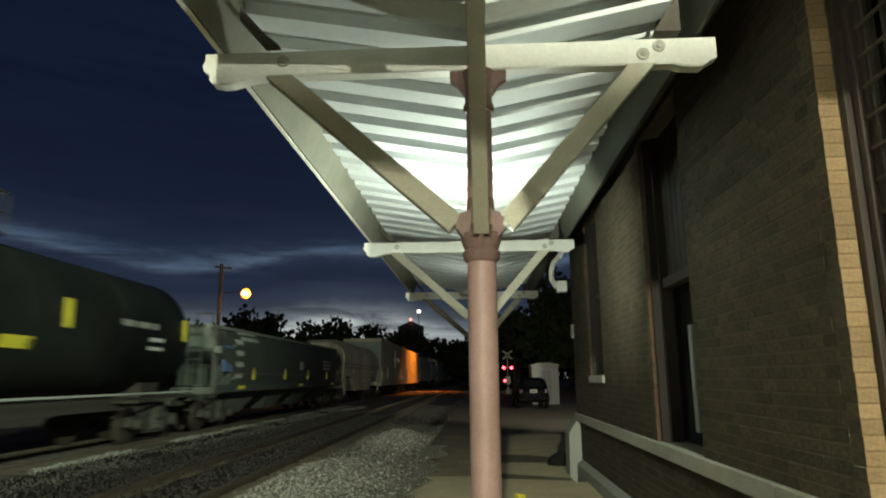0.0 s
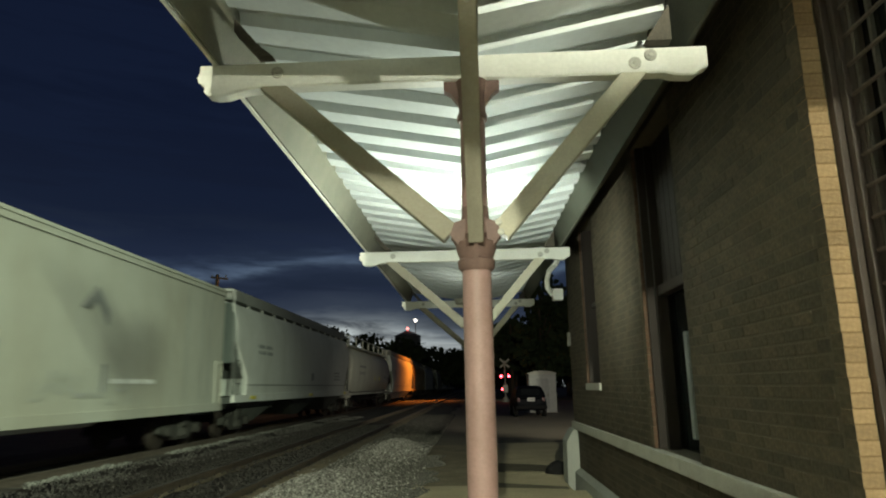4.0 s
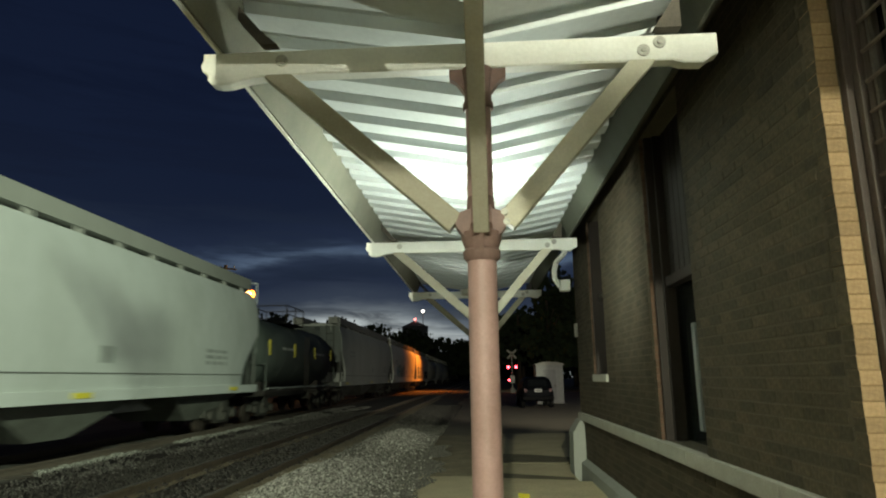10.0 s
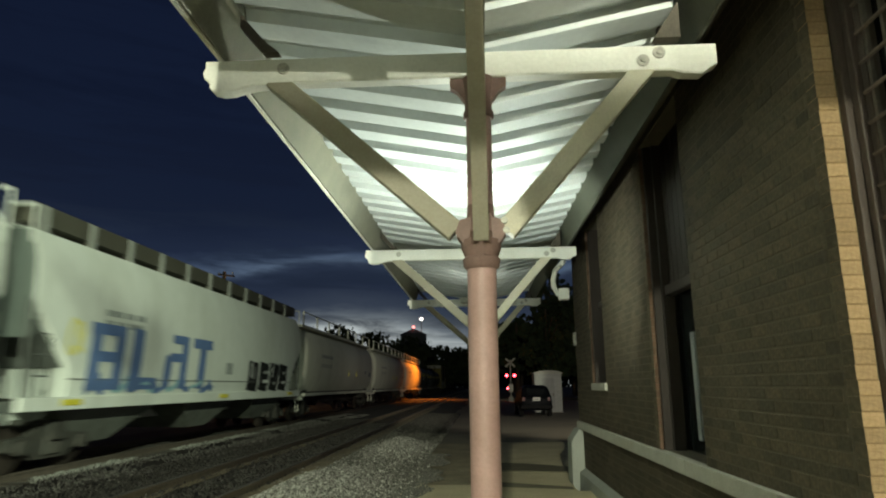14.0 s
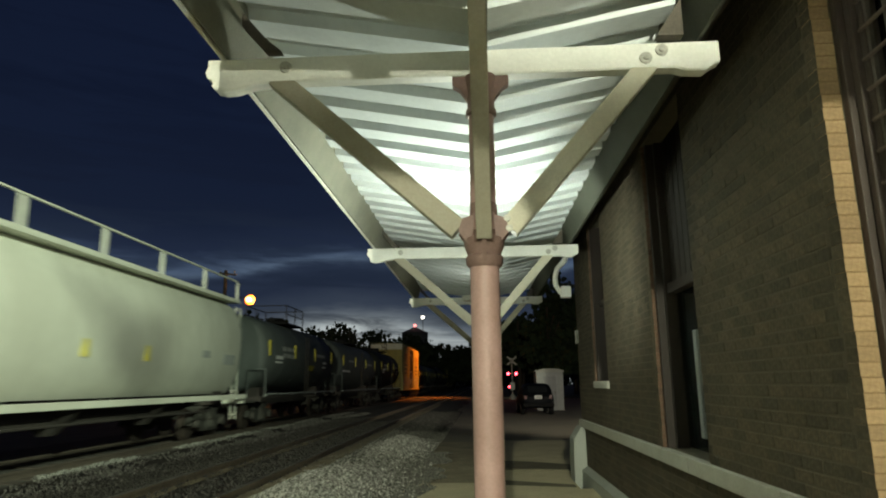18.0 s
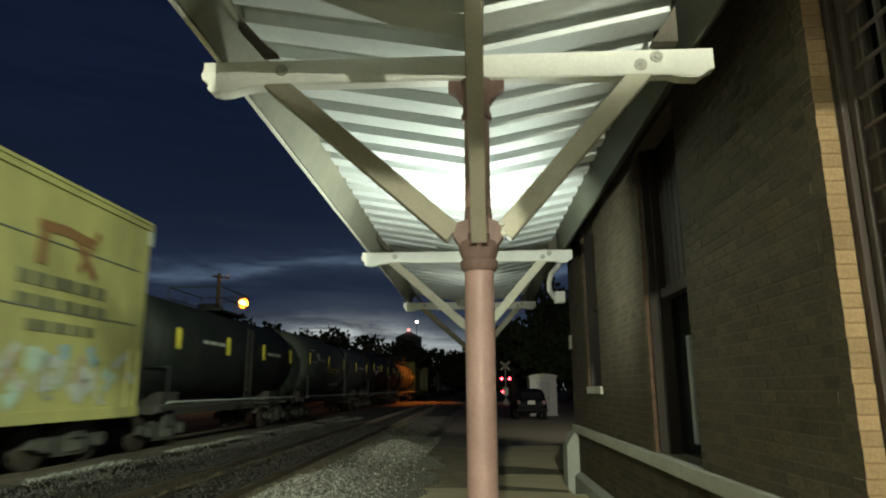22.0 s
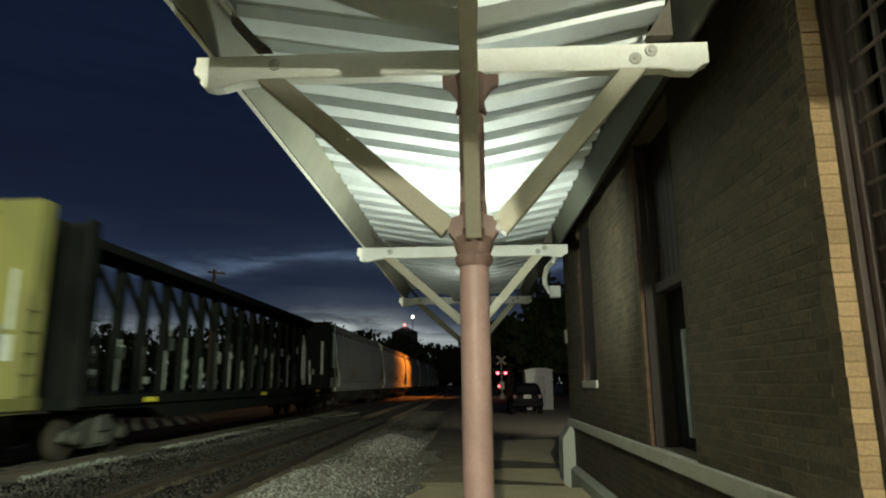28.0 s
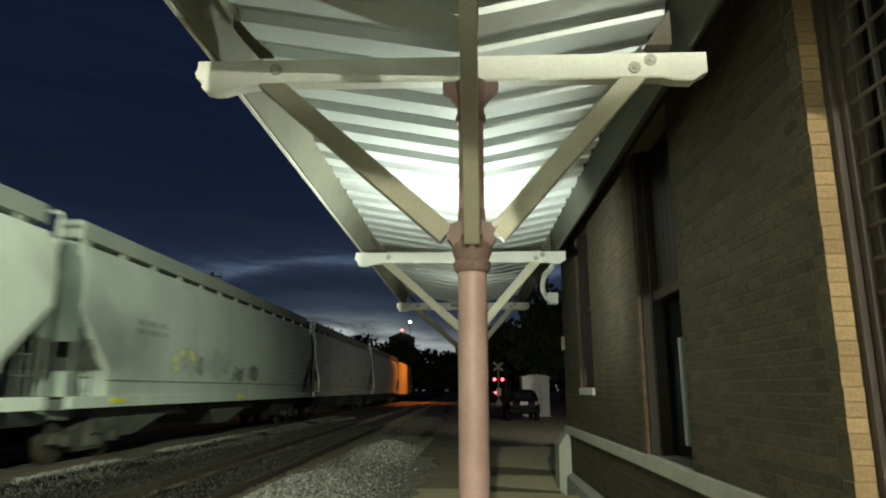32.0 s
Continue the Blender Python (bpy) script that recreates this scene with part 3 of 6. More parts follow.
prism(bm, [(WX - 0.1, TOP), (9.4, TOP), (5.4, TOP + 1.5)], "y", -9.6, END + 0.3)
tagged(part("station_roof", bm, DARKWOOD), "dark pitched roof of the old station", kind="structure")

# trim course, plinth and corner guard
trim = tagged(new("trim"), "pale stone course along the brick wall", kind="structure")
cuts = [-9.0, -6.2, -3.4, -1.0, 1.6, 4.05, 5.75, 7.85, 9.7, END + 0.03]
for y0, y1 in zip(cuts, cuts[1:]):
    bm = B()
    box(bm, WX - 0.045, WX + 0.05, y0 + 0.006, y1 - 0.006, 0.855, 0.98, 0.008)
    part("trim_stone", bm, STONE, trim)
bm = B()
prism(bm, [(WX + 0.05, -0.2), (WX - 0.10, -0.2), (WX - 0.09, 0.17), (WX + 0.01, 0.24), (WX + 0.05, 0.24)], "y", -9.0, 11.44)
tagged(part("plinth", bm, PLINTH), "grey concrete plinth at the foot of the brick wall", kind="structure")
bm = B()
prism(bm, [(WX + 0.02, -0.2), (WX - 0.215, -0.2), (WX - 0.20, 0.66), (WX - 0.07, 0.86), (WX + 0.02, 0.86)], "y", 11.45, 12.0)
bmesh.ops.bevel(bm, geom=bm.edges[:], offset=0.008, segments=2, affect="EDGES")
tagged(part("corner_guard", bm, PLINTH), "grey concrete guard at the corner of the building", "corner guard")

# near window with iron bars
w1 = tagged(new("window_1"), "tall plum-painted window behind a rusty iron grille", kind="structure")
bm = B()
y0, y1, z0, z1 = OPEN[0]
for a, d0, d1 in ((0.0, 0.10, 0.16), (0.06, 0.13, 0.19), (0.11, 0.16, 0.23)):
    box(bm, WX + d0, WX + d1, y1 - a - 0.05, y1 - a - 0.002, z0, z1, 0.008)
    box(bm, WX + d0, WX + d1, y0 + a + 0.002, y0 + a + 0.05, z0, z1, 0.008)
box(bm, WX + 0.12, WX + 0.22, y0 + 0.1, y1 - 0.1, z0, z0 + 0.1, 0.008)
box(bm, WX + 0.12, WX + 0.22, y0 + 0.1, y1 - 0.1, z1 - 0.12, z1, 0.008)
part("window_frame", bm, FRAMEW, w1)
bm = B()
box(bm, WX + 0.235, WX + 0.245, y0, y1, z0, z1)
part("pane", bm, GLASS, w1)
for i in range(9):
    bm = B()
    y = y1 - 0.185 - 0.135 * i
    box(bm, WX + 0.150, WX + 0.172, y - 0.018, y + 0.004, z0 + 0.02, z1 - 0.05, 0.003)
    part("upright_bar", bm, IRONG, w1, "dull brown upright bar")
for i in range(21):
    z = z0 + 0.12 + 0.155 * i
    bm = B()
    rod(bm, (WX + 0.145, y0 + 0.1, z), (WX + 0.145, y1 - 0.14, z), 0.011, 6)
    part("cross_bar", bm, IRON, w1, "rusty iron cross bar")

# second opening: boarded upper half, dark lower half
w2 = tagged(new("window_2"), "tall dark window with a slatted upper half", kind="structure")
y0, y1, z0, z1 = OPEN[1]
bm = B()
for a in (0.0, 0.05):
    box(bm, WX + 0.035 + 1.5 * a, WX + 0.18 + a, y1 - 0.055 - a, y1 - 0.002 - a, z0, z1, 0.006)
    box(bm, WX + 0.11 + a, WX + 0.18 + a, y0 + 0.002 + a, y0 + 0.055 + a, z0, z1, 0.006)
box(bm, WX + 0.13, WX + 0.24, y0 + 0.1, y1 - 0.1, 2.46, 2.56, 0.01)
part("window_frame", bm, FRAMED, w2)
for i in range(7):
    bm = B()
    y = y0 + 0.14 + 0.155 * i
    box(bm, WX + 0.19, WX + 0.215, y, y + 0.145, 2.56, z1, 0.004)
    part("slat", bm, FRAMED, w2)
bm = B()
box(bm, WX + 0.26, WX + 0.27, y0, y1, z0, z1)
part("pane", bm, GLASS, w2)
bm = B()
box(bm, WX + 0.15, WX + 0.20, 5.85, 5.94, 1.12, 2.05, 0.006)
part("sash_edge", bm, SASH, w2, "pale grey edge of the lower sash")

w3 = tagged(new("window_3"), "narrow tall window with a pale stone sill", kind="structure")
y0, y1, z0, z1 = OPEN[2]
bm = B()
box(bm, WX + 0.03, WX + 0.19, y1 - 0.06, y1 - 0.002, z0, z1, 0.006)
box(bm, WX + 0.11, WX + 0.19, y0 + 0.002, y0 + 0.06, z0, z1, 0.006)
box(bm, WX + 0.12, WX + 0.19, y0 + 0.06, y1 - 0.06, 2.75, 2.83, 0.006)
part("window_frame", bm, FRAMED, w3)
bm = B()
box(bm, WX + 0.20, WX + 0.21, y0, y1, z0, z1)
part("pane", bm, GLASS, w3)
bm = B()
box(bm, WX - 0.035, WX + 0.12, y0 - 0.05, y1 - 0.01, 1.515, 1.618, 0.008)
part("window_sill", bm, STONE, w3, "pale stone sill")

# ---- canopy ----
POSTS = (-2.1, 3.80, 9.70, 15.60)
PX = 0.045
ROOF_END = -2.35
L_EDGE, R_EDGE, VALLEY = (-1.47, 3.95), (1.30, 3.93), 3.675


def canopy_roof(side):
    b = B()
    ex, ez = L_EDGE if side < 0 else R_EDGE
    pts, y = [], ROOF_END - 0.18
    pitch = 0.42
    while y < 16.0:
        pts += [(y, 0.0), (y + 0.215, 0.0), (y + 0.25, 0.07), (y + 0.385, 0.07)]
        y += pitch
    stations = [(PX, VALLEY), (PX + (ex - PX) * 0.5, VALLEY + (ez - VALLEY) * 0.5), (ex, ez)]
    rows = [[b.verts.new((x, yy, z + h)) for yy, h in pts] for x, z in stations]
    tops = [[b.verts.new((x, yy, z + h + 0.012)) for yy, h in pts] for x, z in stations]
    for A, C in zip(rows, rows[1:]):
        for i in range(len(pts) - 1):
            b.faces.new((A[i], A[i + 1], C[i + 1], C[i]))
    for A, C in zip(tops, tops[1:]):
        for i in range(len(pts) - 1):
            b.faces.new((A[i], C[i], C[i + 1], A[i + 1]))
    for A, C in ((rows[-1], tops[-1]), (rows[0], tops[0])):
        for i in range(len(pts) - 1):
            b.faces.new((A[i], A[i + 1], C[i + 1], C[i]))
    bmesh.ops.recalc_face_normals(b, faces=b.faces[:])
    return b


canopy = tagged(new("platform_canopy"), "butterfly canopy of ribbed metal deck on painted steel posts", "canopy")
part("roof_deck", canopy_roof(-1), DECK, canopy, "white ribbed metal deck, track side")
part("roof_deck", canopy_roof(1), DECK, canopy, "white ribbed metal deck, wall side")
bm = B()
prism(bm, [(-1.585, 3.665), (-1.565, 3.660), (-1.455, 3.945), (-1.455, 4.10), (-1.60, 4.10)], "y", ROOF_END, 16.0)
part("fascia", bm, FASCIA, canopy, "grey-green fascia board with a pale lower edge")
bm = B()
box(bm, -1.615, -1.588, ROOF_END, 16.0, 3.655, 3.70)
part("drip_edge", bm, WHITE, canopy, "white drip edge")
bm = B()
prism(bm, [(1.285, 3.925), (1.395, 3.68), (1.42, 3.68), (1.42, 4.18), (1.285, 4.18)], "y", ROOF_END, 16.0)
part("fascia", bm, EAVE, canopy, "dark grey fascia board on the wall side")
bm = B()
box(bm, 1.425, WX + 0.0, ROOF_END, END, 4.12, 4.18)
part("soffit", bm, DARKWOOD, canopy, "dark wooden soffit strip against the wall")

# lengthwise beam over the near bay
bm = B()
box(bm, PX - 0.05, PX + 0.04, POSTS[0] - 0.5, POSTS[1] - 0.06, 3.513, 3.66, 0.008)
part("centre_beam", bm, FASCIA, canopy, "lengthwise timber over the posts")


def beam_outline(front):
    """Cross beam with a moulded nose at both ends, in x and z."""
    lo, hi = 3.487, 3.655
    return [(-1.70, hi), (-1.70, 3.61), (-1.715, 3.575), (-1.705, 3.54), (-1.672, 3.516), (-1.662, 3.498), (-1.668, 3.478), (-1.645, 3.452), (-1.59, 3.438), (-1.52, 3.442), (-1.45, 3.462), (-1.38, 3.478), (-1.28, lo),
            (1.24, lo), (1.30, 3.468), (1.42, 3.462), (1.47, 3.50), (1.515, 3.52), (1.515, hi)]


def canopy_frame(y, near):
    f = canopy
    b = B()
    prism(b, beam_outline(True), "y", y - 0.05, y + 0.05)
    bmesh.ops.bevel(b, geom=[e for e in b.edges if abs(e.verts[0].co.y - e.verts[1].co.y) < 1e-4], offset=0.007, segments=2, affect="EDGES")
    part("cross_beam", b, WHITE, f, "white painted cross beam with a moulded nose")
    # lower post, collar, upper pipe, cap
    b = B()
    lathe(b, [(-0.1, 0.086), (2.30, 0.086)], centre=(PX, y, 0), n=32)
    post = part("post", b, POST, f, "pinkish brown painted round post", True)
    b = B()
    lathe(b, [(-0.02, 0.16), (0.03, 0.16), (0.05, 0.11), (0.12, 0.095)], centre=(PX, y, 0), n=24)
    part("post_base", b, POST, post, smooth=True)
    b = B()
    lathe(b, [(2.27, 0.092), (2.29, 0.108), (2.33, 0.112), (2.345, 0.098), (2.40, 0.118), (2.44, 0.122), (2.455, 0.095), (2.56, 0.085), (2.66, 0.08)], centre=(PX, y, 0), n=28)
    collar = part("collar", b, POSTDARK, post, "cast collar that carries the braces", True)
    b = B()
    lathe(b, [(2.60, 0.078), (3.30, 0.078)], centre=(PX, y, 0), n=24)
    part("upper_pipe", b, POST, post, smooth=True)
    b = B()
    lathe(b, [(3.22, 0.085), (3.23, 0.095), (3.26, 0.095), (3.28, 0.084), (3.40, 0.086), (3.485, 0.10)], centre=(PX, y, 0), n=24)
    for s in (-1, 1):
        prism(b, [(PX + s * 0.07, 3.30), (PX + s * 0.09, 3.34), (PX + s * 0.13, 3.40), (PX + s * 0.175, 3.43), (PX + s * 0.175, 3.485), (PX + s * 0.07, 3.485)], "y", y - 0.03, y + 0.03)
    part("cap", b, POSTDARK, post, "cast cap with two ears", True)
    # pockets and ribs on the collar
    b = B()
    for s in (-1, 1):
        prism(b, [(PX + s * 0.06, 2.37), (PX + s * 0.115, 2.43), (PX + s * 0.152, 2.485), (PX + s * 0.125, 2.56), (PX + s * 0.06, 2.58)], "y", y - 0.065, y - 0.052)
        prism(b, [(PX + s * 0.06, 2.37), (PX + s * 0.115, 2.43), (PX + s * 0.152, 2.485), (PX + s * 0.125, 2.56), (PX + s * 0.06, 2.58)], "y", y + 0.052, y + 0.065)
    prism(b, [(y - 0.06, 2.36), (y - 0.15, 2.44), (y - 0.20, 2.46), (y - 0.15, 2.52), (y - 0.06, 2.60)], "x", PX - 0.06, PX + 0.06)
    prism(b, [(y - 0.11, 2.30), (y - 0.17, 2.44), (y - 0.09, 2.44)], "x", PX - 0.012, PX + 0.012)
    part("bracket", b, POSTDARK, collar)
    # dark gussets between beam and fascia
    for pts in ([(-1.455, 3.93), (-1.455, 3.84), (-1.30, 3.66), (-1.20, 3.66), (-1.29, 3.735)], [(1.28, 3.90), (1.28, 3.66), (1.12, 3.66)]):
        b = B()
        prism(b, pts, "y", y - 0.13, y - 0.055)
        part("gusset", b, DARKWOOD, f, "dark wooden gusset")
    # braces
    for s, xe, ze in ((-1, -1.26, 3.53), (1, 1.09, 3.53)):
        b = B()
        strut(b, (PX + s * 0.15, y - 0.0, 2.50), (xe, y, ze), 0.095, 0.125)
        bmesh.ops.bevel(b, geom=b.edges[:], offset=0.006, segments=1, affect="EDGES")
        br = part("brace", b, TAN if s < 0 else LITBRACE, f, "tan painted diagonal timber brace" if s < 0 else "worn diagonal timber brace, its paint lightened as if lit")
        for k, (dx, dz) in enumerate(((-0.012, 0.057), (0.0, -0.005)) if s > 0 else ()):
            b = B()
            rod(b, (PX + s * (0.15 + dx), y - 0.048, 2.50 + dz), (PX + s * (0.15 + dx), y - 0.066, 2.50 + dz), 0.021, 10)
            part("bolt", b, BOLT, br)
    if near:
        b = B()
        strut(b, (PX + 0.0, y - 0.13, 2.44), (PX - 0.02, y - 1.14, 3.55), 0.09, 0.10, (1, 0, 0))
        bmesh.ops.bevel(b, geom=b.edges[:], offset=0.006, segments=1, affect="EDGES")
        lb = part("brace", b, TAN, f, "tan painted brace that leans along the platform")
        b = B()
        rod(b, (PX - 0.02, y - 1.12, 3.36), (PX - 0.02, y - 1.17, 3.33), 0.026, 10)
        part("bolt", b, BOLT, lb)
    for x, z in ((1.065, 3.553), (1.165, 3.603), (-1.19, 3.585)):
        b = B()
        lathe(b, [(y - 0.074, 0.016), (y - 0.072, 0.020), (y - 0.062, 0.020), (y - 0.061, 0.038), (y - 0.047, 0.041)], axis="y", centre=(x, 0, z), n=12)
        part("bolt", b, BOLT, f)


for i, y in enumerate(POSTS[1:]):
    canopy_frame(y, i == 0)

for ly, lz in ((6.60, 2.50), (12.30, 2.90)):
    b = B()
    dz = lz - 2.925
    lathe(b, [(2.855, 0.02), (2.857, 0.11), (2.905, 0.125), (2.905, 0.118), (2.863, 0.10), (2.861, 0.02)], centre=(-0.05, ly, dz), n=28)
    rod(b, (-0.05, ly, 2.858 + dz), (-0.05, ly + 0.12, 2.87 + dz), 0.012, 6)
    rod(b, (-0.05, ly + 0.12, 2.87 + dz), (-0.05, ly + 0.12, 3.70), 0.012, 6)
    # plate added to hold the lamp's light off wall and right deck
    box(b, 0.095, 0.105, ly - 0.75, ly + 0.05, 2.84 + dz, 3.145 + dz)
    tagged(part("canopy_lamp_bowl", b, GREYBAR), "small grey bowl lamp under the canopy with an added light-blocking plate", "lamp")
b = B()
lathe(b, [(3.395, 0.02), (3.397, 0.11), (3.447, 0.125), (3.447, 0.118), (3.403, 0.10), (3.401, 0.02)], centre=(1.50, 0.40, 0), n=28)
box(b, 1.60, 1.75, 0.37, 0.43, 3.385, 3.415)
# plate added to keep direct light off the brick wall
box(b, 1.528, 1.534, 0.20, 1.45, 3.385, 3.815)
# housing added for the fill light over the lot
gl = B()
box(gl, 7.85, 8.15, END, END + 0.16, 4.66, 4.84, 0.01)
tagged(part("fill_housing", gl, GREYBAR), "grey housing of the added lot fill light, out of view", "lamp")
tagged(part("wall_lamp", b, GREYBAR), "grey bowl lamp bracketed to the wall with an added light-blocking plate", "lamp")

# downspout at the far corner
ds_ = tagged(new("downspout"), "white painted downspout with a box outlet under the eave", "downspout")
bm = B()
path_ = ((1.47, 10.5, 3.70), (1.42, 10.6, 3.58), (1.33, 10.85, 3.50), (1.30, 10.95, 3.36), (1.31, 11.0, 3.24), (1.40, 11.1, 3.12))
for p, q in zip(path_, path_[1:]):
    rod(bm, p, q, 0.045, 12)
part("pipe", bm, WHITE, ds_, smooth=True)
bm = B()
box(bm, 1.40, 1.57, 11.0, 11.2, 3.03, 3.22, 0.012)
part("outlet_box", bm, WHITE, ds_)
bm = B()
box(bm, 1.70, 1.75, 11.66, 11.78, 2.28, 2.52, 0.01)
tagged(part("meter_box", bm, STONE), "small pale box on the corner of the wall", "box")

# ---- railcars ----
def bogie_mesh():
    b = B()
    for s in (-1, 1):
        x = s * 0.98
        prism(b, [(-1.25, 0.42), (-1.15, 0.62), (-0.62, 0.66), (-0.35, 0.86), (0.35, 0.86), (0.62, 0.66), (1.15, 0.62), (1.25, 0.42), (0.95, 0.38), (0.78, 0.46), (0.45, 0.22),
                  (-0.45, 0.22), (-0.78, 0.46), (-0.95, 0.38)], "x", x - 0.09, x + 0.09)
        for k in (-0.88, 0.88):
            rod(b, (x - 0.16, k, 0.46), (x + 0.19 * s, k, 0.46), 0.13, 10)
        for k in (-0.16, 0, 0.16):
            rod(b, (x + s * 0.10, k, 0.30), (x + s * 0.10, k, 0.62), 0.07, 8)
    box(b, -1.2, 1.2, -0.22, 0.22, 0.55, 0.92, 0.03)
    return b


BOGIE = mesh_of("bogie", bogie_mesh(), BOGIEM)
bm = B()
lathe(bm, [(-0.07, 0.40), (-0.06, 0.42), (0.045, 0.42), (0.05, 0.45), (0.075, 0.45), (0.08, 0.36)], axis="x", n=20)
WHEELM = mesh_of("wheel", bm, WHEEL, True)
bm = B()
box(bm, -0.14, 0.14, 0, 0.55, 0.72, 0.95, 0.03)
box(bm, -0.18, 0.18, 0.5, 0.78, 0.70, 1.0, 0.05)
COUPLER = mesh_of("coupler", bm, STEEL)
bm = B()
box(bm, -0.02, 0.012, -0.30, 0.30, 0, 0.11, 0.003)
REFLM = mesh_of("reflector", bm, REFL)
bm = B()
box(bm, -0.02, 0.012, -0.09, 0.09, 0, 0.56, 0.003)
REFLV = mesh_of("reflector", bm, REFL)


def running_gear(car, L, inset=2.1):
    for s in (-1, 1):
        bo = piece("bogie", BOGIE, car, pose(0, s * (L / 2 - inset), 0))
        for k in (-0.88, 0.88):
            for x in (-0.755, 0.755):
                piece("wheel", WHEELM, bo, pose(x, k, 0.42, 0, 0, 0 if x < 0 else 180))
        piece("coupler", COUPLER, car, pose(0, s * (L / 2 - 0.75), 0, 0, 0, 0 if s > 0 else 180))


def ladder(parent, x, y, z0, z1, mat, along="y", w=0.42):
    b = B()
    d = (0, w, 0) if along == "y" else (w, 0, 0)
    rod(b, (x, y, z0), (x, y, z1), 0.022, 5)
    rod(b, (x + d[0], y + d[1], z0), (x + d[0], y + d[1], z1), 0.022, 5)
    z = z0 + 0.15
    while z < z1:
        rod(b, (x, y, z), (x + d[0], y + d[1], z), 0.018, 5)
        z += 0.38
    part("ladder", b, mat, parent)


def side_x(profile, z):
    for (xa, za), (xb, zb) in zip(profile, profile[1:]):
        if za <= z <= zb:
            return xa + (xb - xa) * (z - za) / (zb - za)
    return profile[-1][0]


def marks(car, items, sx):
    """Small painted blocks on the side that faces the platform: (y, z, length, height, material, name)."""
    for y, z, ln, h, mat, nm in items:
        b = B()
        x0, x1 = sx(z), sx(z + h)
        prism(b, [(x0 - 0.02, z), (x0 + 0.008, z), (x1 + 0.008, z + h), (x1 - 0.02, z + h)], "y", y - ln / 2, y + ln / 2)
        part(nm, b, mat, car)


def lettering(y, z, ln, rows, mat, rnd, h=0.13):
    """Rows of unreadable lettering as plain bars."""
    out = []
    for r in range(rows):
        p = -ln / 2
        while p < ln / 2 - 0.1:
            w = min(rnd.uniform(0.25, 0.7), ln / 2 - p)
            out.append((y + p + w / 2, z - r * h * 1.7, w, h, mat, "lettering_bar"))
            p += w + 0.12
    return out


def ribbon(car, pts, w, mat, sx, off=0.014, name="spray_stroke"):
    """A painted stroke of width w that follows points (y, z) on the side of a car."""
    fine = [pts[0]]
    for p, q in zip(pts, pts[1:]):
        k = max(1, int(math.hypot(q[0] - p[0], q[1] - p[1]) / 0.12))
        fine += [(p[0] + (q[0] - p[0]) * i / k, p[1] + (q[1] - p[1]) * i / k) for i in range(1, k + 1)]
    b = B()
    rows = []
    for i, (y, z) in enumerate(fine):
        p, q = fine[max(0, i - 1)], fine[min(len(fine) - 1, i + 1)]
        d = Vector((q[0] - p[0], q[1] - p[1])).normalized()
        ny, nz = -d.y * w / 2, d.x * w / 2
        rows.append([b.verts.new((sx(z + k * nz) + off, y + k * ny, z + k * nz)) for k in (-1, -0.33, 0.33, 1)])
    for A, C in zip(rows, rows[1:]):
        for k in range(3):
            b.faces.new((A[k], A[k + 1], C[k + 1], C[k]))
    part(name, b, mat, car)


def graffiti(car, y, z, ln, h, mats, sx, rnd, n, w=0.09):
    """Sprayed scrawl: looping strokes in a few colours."""
    for i in range(n):
        yy = y + (i / n - 0.5) * ln
        a, f, g = rnd.uniform(0.25, 0.5) * ln / n * 2.2, rnd.uniform(3, 7), rnd.uniform(0, 6)
        zc, zh = z + h * rnd.uniform(0.35, 0.65), h * rnd.uniform(0.25, 0.5)
        pts = [(yy + a * k / 14 + 0.12 * math.sin(f * 0.7 * k / 7 + g), zc + zh * math.sin(f * k / 14 + g)) for k in range(15)]
        ribbon(car, pts, w * rnd.uniform(0.6, 1.5), mats[i % len(mats)], sx, 0.010 + 0.0012 * i)


HOP = [(1.50, 1.30), (1.56, 1.62), (1.585, 2.4), (1.585, 3.3), (1.545, 3.82), (1.44, 4.18), (1.33, 4.37)]


def roof_walk(car, hl, zt, walk_mat):
    """Roof walk over a dark gap, brackets and the long hatch cover."""
    b = B()
    for s in (-1, 1):
        box(b, s * 1.02 - 0.28, s * 1.02 + 0.28, -hl + 0.1, hl - 0.1, zt + 0.14, zt + 0.51)
        y = -hl + 0.3
        while y < hl - 0.2:
            box(b, s * 1.25 - 0.03, s * 1.25 + 0.03, y, y + 0.22, zt, zt + 0.145)
            y += 1.5
    part("roof_walk", b, walk_mat or WALK, car)
    if walk_mat:
        y = -hl + 0.3
        while y < hl - 0.2:
            b = B()
            box(b, 1.295, 1.325, y, y + 0.16, zt - 0.02, zt + 0.50)
            part("walk_bracket", b, WALK, car)
            y += 1.5
    b = B()
    box(b, -0.42, 0.42, -hl + 0.8, hl - 0.8, zt + 0.05, zt + 0.24, 0.05)
    part("hatch_cover", b, walk_mat or WALK, car)


